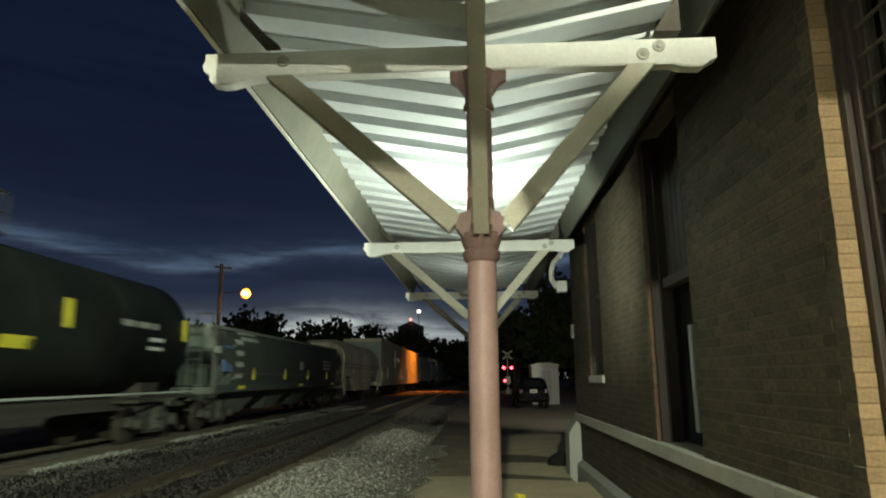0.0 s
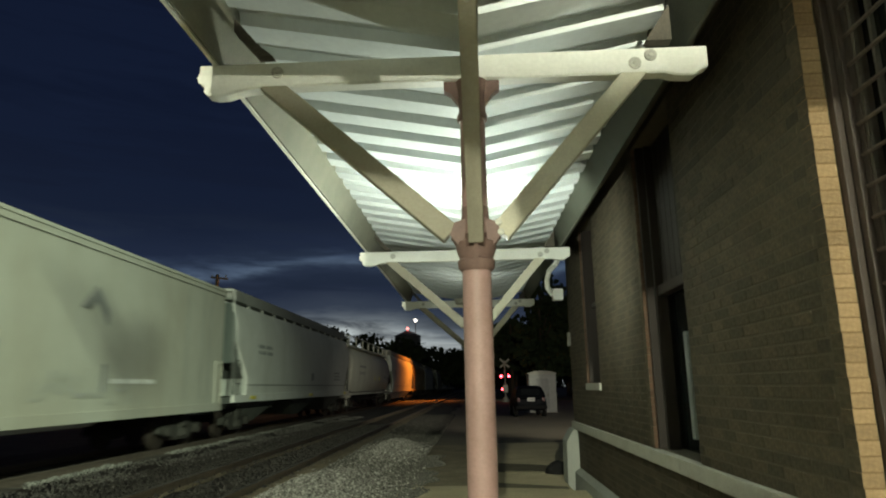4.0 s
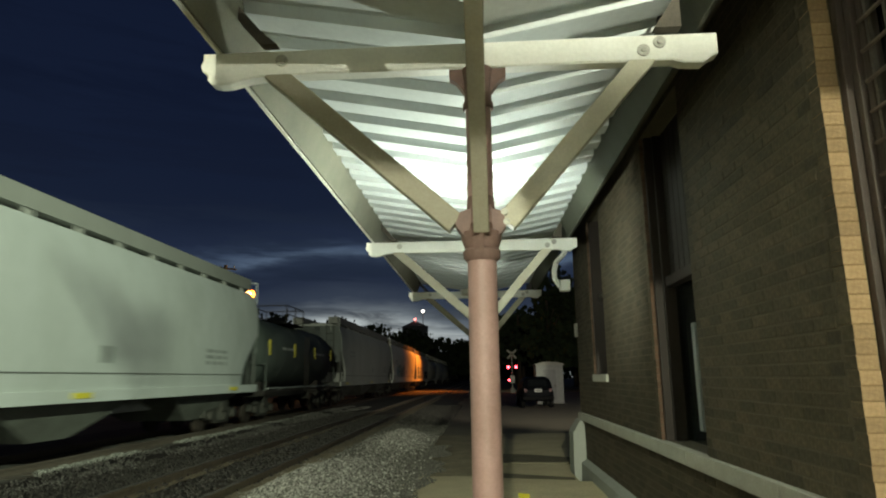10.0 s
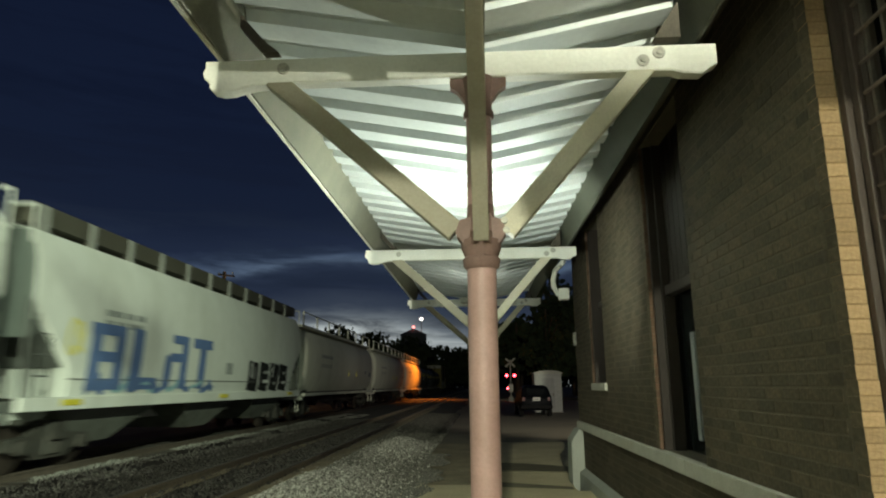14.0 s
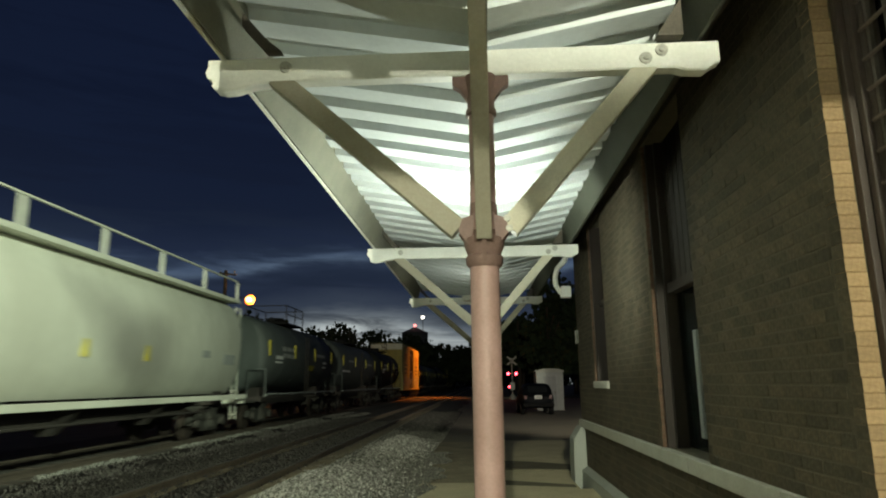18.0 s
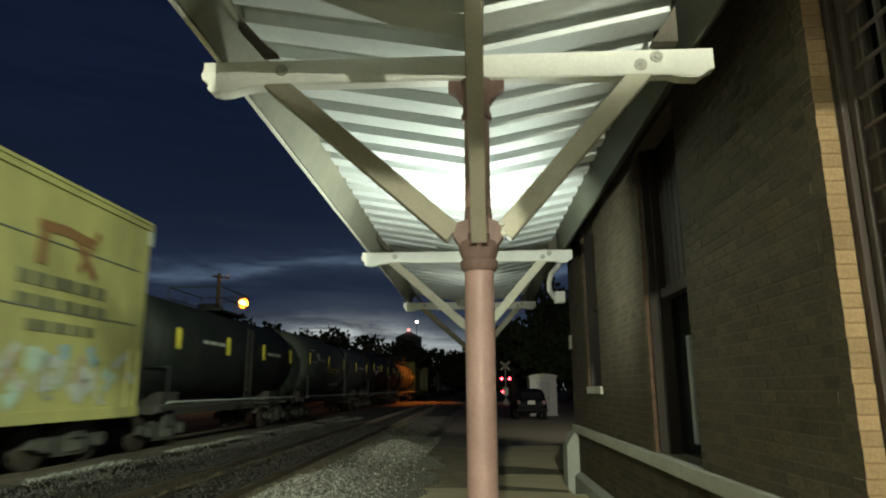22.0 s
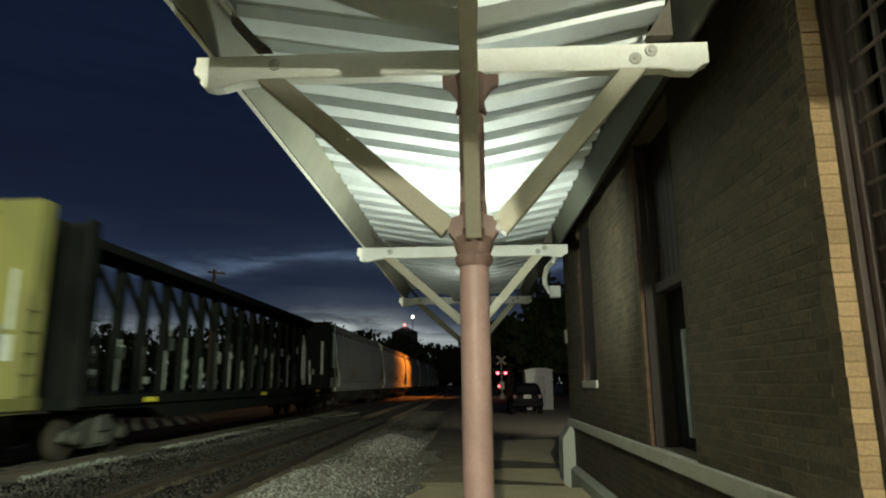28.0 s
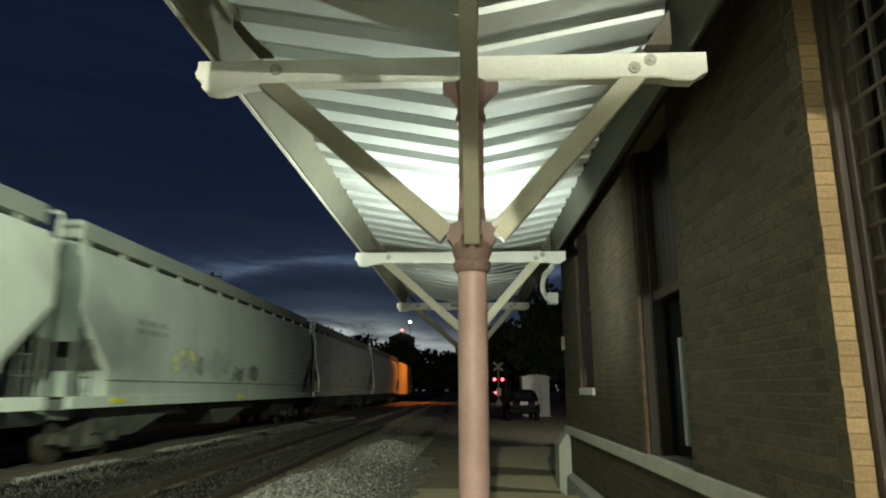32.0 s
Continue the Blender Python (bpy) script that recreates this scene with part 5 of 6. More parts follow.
def centerbeam_car(L, paint, label, vee, seed=0):
    rnd = random.Random(seed)
    car = tagged(new("centerbeam_flatcar"), label, "flatcar", "freight train")
    hl = L / 2 - 0.6
    b = B()
    prism(b, [(-hl, 1.28), (hl, 1.28), (hl, 1.05), (hl - 3.2, 1.0), (hl - 4.0, 0.72), (-hl + 4.0, 0.72), (-hl + 3.2, 1.0), (-hl, 1.05)], "x", -1.42, 1.42)
    part("deck", b, paint, car)
    b = B()
    for s in (-1, 1):
        box(b, s * 1.45 - 0.05, s * 1.45 + 0.05, -hl, hl, 1.10, 1.32, 0.01)
    part("side_sill", b, paint, car)
    b = B()
    box(b, -0.5, 0.5, -hl + 0.3, hl - 0.3, 4.80, 5.0, 0.02)
    box(b, -0.56, 0.56, -hl + 0.3, hl - 0.3, 4.74, 4.79, 0.01)
    part("top_chord", b, paint, car)
    n = 14 if vee else 17
    hw = 0.20 if vee else 0.12
    for k in range(n):
        y = -hl + 1.2 + (2 * hl - 2.4) * k / (n - 1)
        b = B()
        box(b, -0.11, 0.11, y - hw, y + hw, 1.28, 4.74, 0.01)
        part("upright", b, paint, car)
        if k < n - 1:
            y2 = -hl + 1.2 + (2 * hl - 2.4) * (k + 1) / (n - 1)
            b = B()
            if vee:
                strut(b, (0, y, 4.7), (0, (y + y2) / 2 + 0.4, 3.1), 0.18, 0.2, (1, 0, 0))
                strut(b, (0, (y + y2) / 2 + 0.4, 3.1), (0, y2, 1.35), 0.18, 0.2, (1, 0, 0))
            else:
                strut(b, (0, y, 4.7), (0, y2, 3.4), 0.12, 0.09, (1, 0, 0))
            part("diagonal", b, paint, car)
            for q in range(3):
                b = B()
                zz, hh = rnd.uniform(1.5, 3.1), (rnd.uniform(0.25, 0.9) if q else rnd.uniform(0.9, 1.7))
                ya = y + (0.0 if q == 0 else rnd.uniform(0.05, 0.35))
                wd = rnd.uniform(0.03, 0.07) if q == 0 else rnd.uniform(0.04, 0.14)
                box(b, 0.112, 0.126 + 0.002 * q, ya - wd, ya + wd, 1.4 if q == 0 else zz, (1.4 + hh) if q == 0 else zz + hh * 0.5)
                part("stencil", b, (CHALK, DULLG, DULLG, CHALK)[rnd.randrange(4)] if not vee else (CHALK, DULLG, BLACKC)[rnd.randrange(3)], car, "worn sprayed stroke")
            if vee:
                b = B()
                box(b, -0.03, 0.03, y, y2, 1.28, rnd.uniform(1.6, 2.2), 0.004)
                part("web_panel", b, paint, car, "low web panel between uprights")
    for s in (-1, 1):
        b = B()
        if vee:
            box(b, -1.42, 1.42, s * (hl - 0.3) - 0.06, s * (hl - 0.3) + 0.06, 1.28, 4.98, 0.01)
        else:
            box(b, -1.42, 1.42, s * (hl - 0.3) - 0.06, s * (hl - 0.3) + 0.06, 1.28, 4.98, 0.01)
        bh = part("bulkhead", b, paint, car, "end bulkhead")
        for x in (-1.38, -0.7, 0.0, 0.7, 1.38):
            b = B()
            box(b, x - 0.06, x + 0.06, s * (hl - 0.12) - 0.13, s * (hl - 0.12) + 0.13, 1.2, 4.98, 0.01)
            part("bulkhead_post", b, paint, bh)
        for q in range(16 if vee else 12):
            b = B()
            xx = (-1.2 + 0.16 * q) if q % 3 else rnd.choice((-1.0, -0.2, 0.35, 1.05))
            zz = rnd.uniform(1.5, 2.6)
            wd, hh = rnd.uniform(0.03, 0.09), rnd.uniform(0.7, 2.0) if q % 3 == 0 else rnd.uniform(0.2, 0.7)
            box(b, xx - wd, xx + wd, s * (hl - 0.36) - 0.012 - 0.0006 * q, s * (hl - 0.36) + 0.012 + 0.0006 * q, zz, zz + hh)
            part("stencil", b, (CHALK, DULLG, CHALK, MARKD)[q % 4], bh, "worn sprayed stroke")
        b = B()
        prism(b, [(s * (hl - 0.36), 4.75), (s * (hl - 0.36), 1.3), (s * (hl - 2.1), 1.3), (s * (hl - 1.3), 4.75)], "x", -0.1, 0.12)
        part("gusset", b, paint, car)
        for q in range(4):
            b = B()
            yy = s * (hl - 0.5 - 0.22 * q)
            box(b, 0.122, 0.14, yy - 0.05, yy + 0.05, 1.5 + 0.3 * (q % 2), 3.6 + 0.3 * (q % 3))
            part("stencil", b, MARKW, car, "white stencil bar")
        ladder(car, 1.46, s * (hl - 0.35) - 0.2, 1.2, 3.2, paint)
    for k in range(3):
        piece("reflector", REFLM, car, pose(1.505, -hl + 3 + (2 * hl - 6) * k / 2, 1.14))
    running_gear(car, L, 2.2)
    return car


def tall_strips(car, sx, rnd, hl):
    for k in (-5.5, -1.8, 1.8, 5.5):
        piece("reflector", REFLV, car, pose(sx(1.7) + 0.004, k, 1.5))
    for k in range(9):
        b = B()
        c, w, h = -hl + 1.6 + (2 * hl - 3.2) * k / 8, rnd.uniform(0.5, 1.0), rnd.uniform(0.16, 0.36)
        prism(b, [(c - w, 3.02), (c + w, 3.02), (c + w * 0.7, 3.05 + h), (c - w * 0.5, 3.05 + h * rnd.uniform(0.6, 1.0))], "x", -0.55, 0.55)
        part("hatch", b, BLACK, car, "dark roof hatch")
    marks(car, [(-hl + 1.9, 1.55 + 0.36 * k, 0.62, 0.16, CHALK, "white_rung") for k in range(4)] + [(-hl + 1.45, 1.5, 0.14, 1.1, FADED, "pale_post"), (-hl + 0.9, 1.75, 0.7, 0.8, MARKB, "blue_panel"), (-hl + 0.1, 2.3, 0.4, 0.2, FADED, "pale_panel")], sx)


def rust_streaks(car, sx, rnd, hl):
    """Broad worn patches of rust under the roof, thin runs below them, and a stained foot."""
    for k in range(16):
        yy, zz = rnd.uniform(-hl + 1.0, hl - 2.0), rnd.uniform(3.45, 3.95)
        pts = [(yy + 0.16 * j, zz + rnd.uniform(-0.05, 0.05)) for j in range(rnd.randint(4, 9))]
        ribbon(car, pts, rnd.uniform(0.10, 0.34), OCHRE if k % 4 else RUSTB, sx, 0.005 + 0.0005 * k, "rust_stain")
    for k in range(34):
        yy, z1 = rnd.uniform(-hl + 1.2, hl - 1.2), rnd.uniform(2.4, 4.0)
        ribbon(car, [(yy, z1), (yy + rnd.uniform(-0.03, 0.03), z1 - rnd.uniform(0.5, 1.5))], rnd.uniform(0.015, 0.05), OCHRE, sx, 0.014, "rust_stain")
    for k in range(14):
        yy = rnd.uniform(-hl + 1.4, hl - 1.4)
        ribbon(car, [(yy, rnd.uniform(1.5, 1.7)), (yy + rnd.uniform(0.2, 0.8), rnd.uniform(1.55, 1.9))], rnd.uniform(0.08, 0.22), OCHRE if k % 3 else MARKY, sx, 0.006 + 0.0005 * k, "rust_stain")
    graffiti(car, -hl + 3.2, 2.35, 0.7, 0.6, (MARKS, MARKS, FADED), sx, rnd, 7, 0.13)


def scrawl(y, z, ln, h, mats, n):
    def f(car, sx, rnd, hl):
        graffiti(car, y, z, ln, h * 0.9, (MARKT, MARKS), sx, rnd, 12, 0.34)
        graffiti(car, y + ln * 0.1, z, ln, h, mats, sx, rnd, n, 0.07)
    return f


GLYPHS = ([(0, 0, 1, 0.17), (0, 0.42, 1, 0.58), (0, 0.83, 1, 1), (0, 0, 0.3, 1), (0.7, 0, 1, 1)], [(0, 0, 0.38, 1), (0, 0, 1, 0.2)],
          [(0, 0, 0.3, 0.6), (0.7, 0, 1, 1), (0.2, 0.5, 1, 0.66), (0.3, 0.84, 1, 1)], [(0.33, 0, 0.68, 1), (0, 0.8, 1, 1)], [(0, 0, 0.25, 1), (0.75, 0, 1, 1), (0.25, 0.6, 0.75, 0.85)])


BLOCK_STROKES = (((0.30, 0.45, 0.34, 1.0), (0.55, 0.4, 0.60, 0.85), (0.98, 0.0, 1.04, 1.0)), ((0.40, 0.33, 1.0, 0.34), (0.42, 0.66, 1.02, 0.68), (0.98, 0.0, 1.04, 1.0)),
                 ((0.30, 0.5, 0.34, 1.0), (0.42, 0.25, 0.66, 0.26), (0.98, 0.0, 1.04, 0.6)), ((0.42, 0.30, 0.75, 0.30), (0.44, 0.68, 0.78, 0.70), (1.0, 0.0, 1.05, 0.9)))


def block_tags(car, sx, rnd, hl):
    """Two rows of thick sprayed block shapes, blue and black."""
    for y0, z0, w, h, mat, kinds in ((-6.8, 1.48, 1.25, 1.35, MARKB, (0, 1, 2, 3)),):
        for k, g in enumerate(kinds):
            for j, (a, b0, c, d) in enumerate(GLYPHS[g]):
                ya, yb = y0 + k * w * 1.25 + a * w, y0 + k * w * 1.25 + c * w
                za, zb = z0 + b0 * h, z0 + d * h
                if zb - za > yb - ya:
                    ribbon(car, [((ya + yb) / 2, za), ((ya + yb) / 2 + 0.1, zb)], yb - ya, mat, sx, 0.012 + 0.002 * j)
                else:
                    ribbon(car, [(ya + 0.05, (za + zb) / 2), (yb + 0.05, (za + zb) / 2)], zb - za, mat, sx, 0.012 + 0.002 * j)
    graffiti(car, -3.6, 1.40, 6.0, 0.35, (MARKB, MARKT), sx, rnd, 9, 0.12)
    for k in range(4):
        ya = 2.25 + 1.12 * k
        ribbon(car, [(ya + 0.5, 1.38), (ya + 0.58, 2.36)], 1.06, BLACK, sx, 0.011, "sprayed_block")
        for j, (a, b0, c, d) in enumerate(BLOCK_STROKES[k]):
            ribbon(car, [(ya + a, 1.40 + 0.94 * b0), (ya + c, 1.40 + 0.94 * d)], 0.10, CHALK if j % 2 else MARKW, sx, 0.017 + 0.001 * j)
    graffiti(car, -7.2, 1.9, 0.5, 1.0, (MARKY,), sx, rnd, 2, 0.08)


def old_tags(y, z, ln, h, n, dark=True):
    """Faded scrawl with a few yellow blots."""
    def f(car, sx, rnd, hl):
        graffiti(car, y, z, ln, h, (FADED, FADED, FADED, MARKD if dark else FADED), sx, rnd, n, 0.07)
        for k in range(4):
            yy = y + rnd.uniform(-0.7, 0.7) * ln
            ribbon(car, [(yy, z + rnd.uniform(0.2, 0.9) * h), (yy + rnd.uniform(0.1, 0.25), z + rnd.uniform(0.2, 0.9) * h)], rnd.uniform(0.14, 0.24), MARKY, sx, 0.03)
        if dark:
            graffiti(car, y + ln * 0.75, z - 0.1, 0.9, 0.55, (MARKD,), sx, rnd, 7, 0.09)
            graffiti(car, y + ln * 1.15, z - 0.1, 0.7, 0.6, (MARKD,), sx, rnd, 6, 0.09)
    return f


def drips(car, sx, rnd, hl):
    for k in range(9):
        yy = rnd.uniform(-hl + 1.0, hl - 1.0)
        z1 = rnd.uniform(2.0, 2.7)
        ribbon(car, [(yy, 1.25), (yy + 0.05, z1)], rnd.uniform(0.08, 0.22), DRIP, sx, 0.006, "drip_stain")
    for k in range(7):
        yy = rnd.uniform(-hl + 0.4, hl - 0.6)
        ribbon(car, [(yy, 4.45), (yy + 0.03, rnd.uniform(3.3, 4.1))], rnd.uniform(0.08, 0.3), OCHRE, sx, 0.005, "rust_stain")


def diamond_sign(car, sx, rnd, hl):
    drips(car, sx, rnd, hl)
    c, z = 0.35, 3.25
    b = B()
    prism(b, [(c - 0.62, z), (c, z - 0.85), (c + 0.62, z), (c, z + 0.85)], "x", 1.55, 1.572)
    part("diamond_sign", b, MARKW, car, "plain white diamond")
    b = B()
    for k in (0.66, 0.34):
        prism(b, [(c - 0.62 * k, z), (c, z - 0.85 * k), (c + 0.62 * k, z), (c, z + 0.85 * k), (c, z + 0.85 * (k - 0.13)), (c + 0.62 * (k - 0.13), z), (c, z - 0.85 * (k - 0.13)), (c - 0.62 * (k - 0.13), z), (c, z + 0.85 * (k - 0.13)), (c, z + 0.85 * k)], "x", 1.570, 1.576)
    part("diamond_pattern", b, MARKD, car)
    for yy, w in ((-hl + 2.4, 0.5), (-hl + 4.1, 0.7), (hl - 4.6, 0.45), (hl - 3.4, 0.62), (hl - 2.2, 0.4)):
        marks(car, [(yy, 1.45, w, 0.95 if w > 0.6 else 0.6, DRIP if w < 0.6 else MARKW, "faded_panel")], sx)
    marks(car, [(-hl + 1.2, 1.4, 0.22, 0.7, MARKY, "yellow_panel"), (hl - 5.4, 1.4, 0.22, 0.75, MARKY, "yellow_panel"), (hl - 3.35, 1.75, 0.4, 0.35, MARKD, "stencil_block")], sx)
    for k in range(12):
        yy = hl - 0.25 - 0.16 * k
        ribbon(car, [(yy, 4.5), (yy, 4.5 - rnd.uniform(0.5, 2.4) * (1 - k / 16))], rnd.uniform(0.10, 0.24), RUSTB if k % 2 else OCHRE, sx, 0.004 + 0.0003 * k, "rust_stain")
    marks(car, [(c + 1.55 + 0.95 * k, 3.05, 0.5, 0.40, MARKW, "lettering_bar") for k in range(3)] + lettering(-hl + 3, 2.6, 1.5, 4, MARKD, rnd) +
          lettering(5.2, 1.6, 2.2, 2, MARKW, rnd, 0.12), sx)


def arrow_sign(car, sx, rnd, hl):
    c, z = 0.8, 3.2
    b = B()
    prism(b, [(c - 0.5, z), (c, z + 0.5), (c + 0.5, z), (c + 0.5, z - 0.3), (c, z + 0.2), (c - 0.2, z)], "x", 1.55, 1.572)
    part("arrow_sign", b, MARKD, car, "plain dark arrow")
    marks(car, lettering(-2.5, 2.3, 1.2, 2, MARKF, rnd) + lettering(2.5, 1.7, 2, 1, MARKW, rnd, 0.10) + [(1.3, 1.5, 0.10, 0.6, MARKD, "lettering_bar")], sx)
    for yy in (hl - 2.6, hl - 1.6, hl - 1.1):
        ribbon(car, [(yy, 1.3), (yy, 4.3)], 0.05, MARKF, sx, 0.006, "panel_line")
    graffiti(car, 0.6, 1.3, 3.2, 0.7, (DRIP, FADED), sx, rnd, 8, 0.06)


def yellow_box_art(car, sx, rnd, hl):
    m = []
    for c in (-hl + 3.2, hl - 3.0):
        m += lettering(c, 3.35, 2.7, 2, LOGOD, rnd, 0.24)
        m += lettering(c, 2.55, 2.0, 1, LOGOD, rnd, 0.20)
        for zz in (2.95, 4.2):
            m.append((c, zz, 5.2, 0.025, SEAM, "panel_line"))
        ribbon(car, [(c - 1.0, 4.45), (c - 0.2, 4.50), (c + 0.7, 4.42)], 0.20, LOGOB, sx, 0.012, "logo_stroke")
        ribbon(car, [(c - 0.8, 4.45), (c - 0.85, 3.75)], 0.24, LOGOB, sx, 0.014, "logo_stroke")
        ribbon(car, [(c + 0.15, 4.40), (c + 0.85, 3.72)], 0.20, LOGOB, sx, 0.016, "logo_stroke")
        ribbon(car, [(c + 0.85, 4.70), (c + 0.30, 3.80)], 0.14, LOGOB, sx, 0.018, "logo_stroke")
    marks(car, m, sx)
    # mural of overlapping soft shapes along the foot
    tones = (MARKG, DRIP, MARKP, FADED, MARKG, CHALK, DRIP, MARKS)
    for y0, y1 in ((-hl + 0.5, -1.7), (2.3, hl - 0.4)):
        n = int((y1 - y0) / 0.30)
        for k in range(n):
            yy = y0 + (y1 - y0) * (k + 0.5) / n
            zz = 1.3 + rnd.uniform(0.1, 0.75)
            pts = [(yy + rnd.uniform(-0.25, 0.25), zz + rnd.uniform(-0.25, 0.45)) for _ in range(3)]
            ribbon(car, pts, rnd.uniform(0.16, 0.40), tones[rnd.randrange(8)], sx, 0.006 + 0.0006 * k)
        graffiti(car, (y0 + y1) / 2, 1.3, (y1 - y0) * 0.8, 1.0, (MARKD, MARKG, MARKP, DRIP), sx, rnd, 9, 0.06)
    door = lambda z: 1.603
    marks(car, [(-0.8, 4.55, 0.75, 0.16, CHALK, "lettering_bar"), (-0.3, 4.35, 0.6, 0.10, CHALK, "lettering_bar"), (0.5, 4.05, 0.45, 0.08, CHALK, "lettering_bar"), (-0.95, 2.75, 0.3, 0.14, CHALK, "lettering_bar"),
                (-0.3, 2.72, 0.45, 0.16, CHALK, "lettering_bar"), (0.5, 2.45, 0.4, 0.12, CHALK, "lettering_bar"), (0.55, 1.9, 0.28, 0.45, CHALK, "lettering_bar"), (-1.0, 1.5, 0.45, 0.62, FADED, "lettering_bar"),
                (1.05, 1.45, 0.22, 0.5, MARKY, "yellow_panel"), (0.2, 1.3, 1.2, 0.10, FADED, "lettering_bar")], door)


TRAIN = []


def couple(car, rear, L):
    """Adds a car whose rear stands rear metres along the track at the clip's start."""
    TRAIN.append((car, rear - L / 2 + 0.55))


PALE_LABEL = "pale grey covered hopper car with weathered sides"
couple(tank_car(18.0, BTANK, "black tank car with yellow reflectors and white markings", 1.5, seed=1, bold=True), 15.8, 18.0)
couple(covered_hopper(18.6, DARKH, "low dark grey hopper car with dark roof hatches", -1.28, 4, tall_strips, 2, WALKD, flat_roof=True), 34.5, 18.6)
couple(coil_car(14.8, "beige coil car with a long rounded hood"), 49.2, 14.8)
couple(boxcar(18.8, 4.68, GREYBOX, "rusty grey boxcar with a plain white diamond", None, diamond_sign, False, 3, GREENE), 68.0, 18.8)
couple(boxcar(16.7, 4.62, PALEBOX, "pale grey boxcar with a plain dark arrow", None, arrow_sign, False, seed=4), 84.7, 16.7)
couple(covered_hopper(20.1, PALE, PALE_LABEL, 0.0, 3, seed=5), 104.8, 20.1)
couple(barrel_hopper(19.8, "pale round-bodied hopper car with a roof hand rail", 6), 124.6, 19.8)
couple(covered_hopper(21.6, GREYP, "grey covered hopper car with faint lettering", 0.15, 4, seed=7, bay_mat=GREYP), 146.5, 21.6)
couple(covered_hopper(20.1, YELLOWH, "faded yellow covered hopper car streaked with rust", 0.1, 3, rust_streaks, 8), 166.6, 20.1)
couple(covered_hopper(20.2, GREYP, "grey covered hopper car with dark stencil blocks", 0.1, 3, seed=9), 186.8, 20.2)
couple(tank_car(12.9, GTANK, "short dark grey tank car with yellow reflectors", 1.42, seed=10), 199.6, 12.9)
couple(covered_hopper(20.4, GREYQ, "dull grey covered hopper car with weathered sides", 0.1, 3, seed=11), 220.0, 20.4)
couple(covered_hopper(20.8, PALE, "pale grey covered hopper car with teal sprayed scrawl", 0.1, 3, scrawl(-4.2, 1.65, 5.6, 1.15, (MARKD, MARKS, BLACKC, MARKY, MARKD), 22), 12, WALKD), 240.9, 20.8)
couple(covered_hopper(17.9, PALE, "pale grey covered hopper car with blue and black sprayed scrawl", 0.0, 3, block_tags, 13, WALKD), 258.7, 17.9)
couple(barrel_hopper(19.7, "pale round-bodied hopper car with a roof hand rail", 14), 278.3, 19.7)
couple(barrel_hopper(19.9, "pale round-bodied hopper car with a roof hand rail", 15), 298.2, 19.9)
couple(barrel_hopper(19.9, "pale round-bodied hopper car with a roof hand rail", 16), 318.2, 19.9)
couple(tank_car(13.0, LTANK, "short light grey tank car with white placards", 1.47, 2.72, seed=17, bold=True), 331.8, 13.0)
couple(tank_car(14.0, LTANK, "grey tank car with yellow reflectors", 1.45, 2.70, seed=18), 345.9, 14.0)
couple(tank_car(13.6, BTANK, "short black tank car with white markings", 1.50, 2.80, seed=19, bold=True), 359.5, 13.6)
couple(boxcar(17.9, 5.46, YELLOWB, "tall dirty yellow boxcar with a black door and sprayed scrawl", (-1.4, 2.0, BLACK), yellow_box_art, False, 20, YELLOWE, DRIP), 377.6, 17.9)
couple(tank_car(13.6, BTANK, "short black tank car with a yellow reflector", 1.46, 2.68, seed=21), 391.2, 13.6)
couple(tank_car(19.1, GTANK, "long grey tank car with a black spill band", 1.53, 2.74, seed=22, band=True, strips=5), 410.4, 19.1)
couple(tank_car(19.1, BTANK, "long black tank car with white markings", 1.62, 2.96, seed=23, bold=True, strips=5), 429.5, 19.1)
couple(tank_car(17.6, DTANK, "dark grey tank car with white markings", 1.55, 2.80, seed=24, strips=5), 447.2, 17.6)
couple(centerbeam_car(25.2, YELLOWC, "empty yellow centerbeam flatcar with bulkheads", True, 25), 472.5, 25.2)
couple(centerbeam_car(24.7, BLACKC, "empty black centerbeam flatcar with white stencils", False, 26), 497.2, 24.7)
couple(covered_hopper(20.2, GREYQ, "dull grey covered hopper car with faint yellow scrawl", 0.1, 3, old_tags(-4.2, 1.8, 3.0, 0.8, 12, False), 27), 517.4, 20.2)
couple(covered_hopper(20.1, PALE, "pale grey covered hopper car with faint and dark scrawl", 0.1, 3, old_tags(-4.2, 1.85, 4.6, 0.8, 18), 28), 537.5, 20.1)
couple(covered_hopper(20.3, GREYQ, "dull grey covered hopper car with dark and yellow scrawl", 0.1, 3, old_tags(-3.5, 1.85, 4.0, 0.8, 16), 29), 557.8, 20.3)
couple(covered_hopper(20.0, PALE, PALE_LABEL, 0.1, 3, seed=30), 577.8, 20.0)
couple(covered_hopper(20.0, PALE, PALE_LABEL, 0.1, 3, seed=31), 597.8, 20.0)
couple(boxcar(18.8, 4.5, GREYBOX, "rusty grey boxcar at the end of the row", None, None, seed=32), 616.6, 18.8)

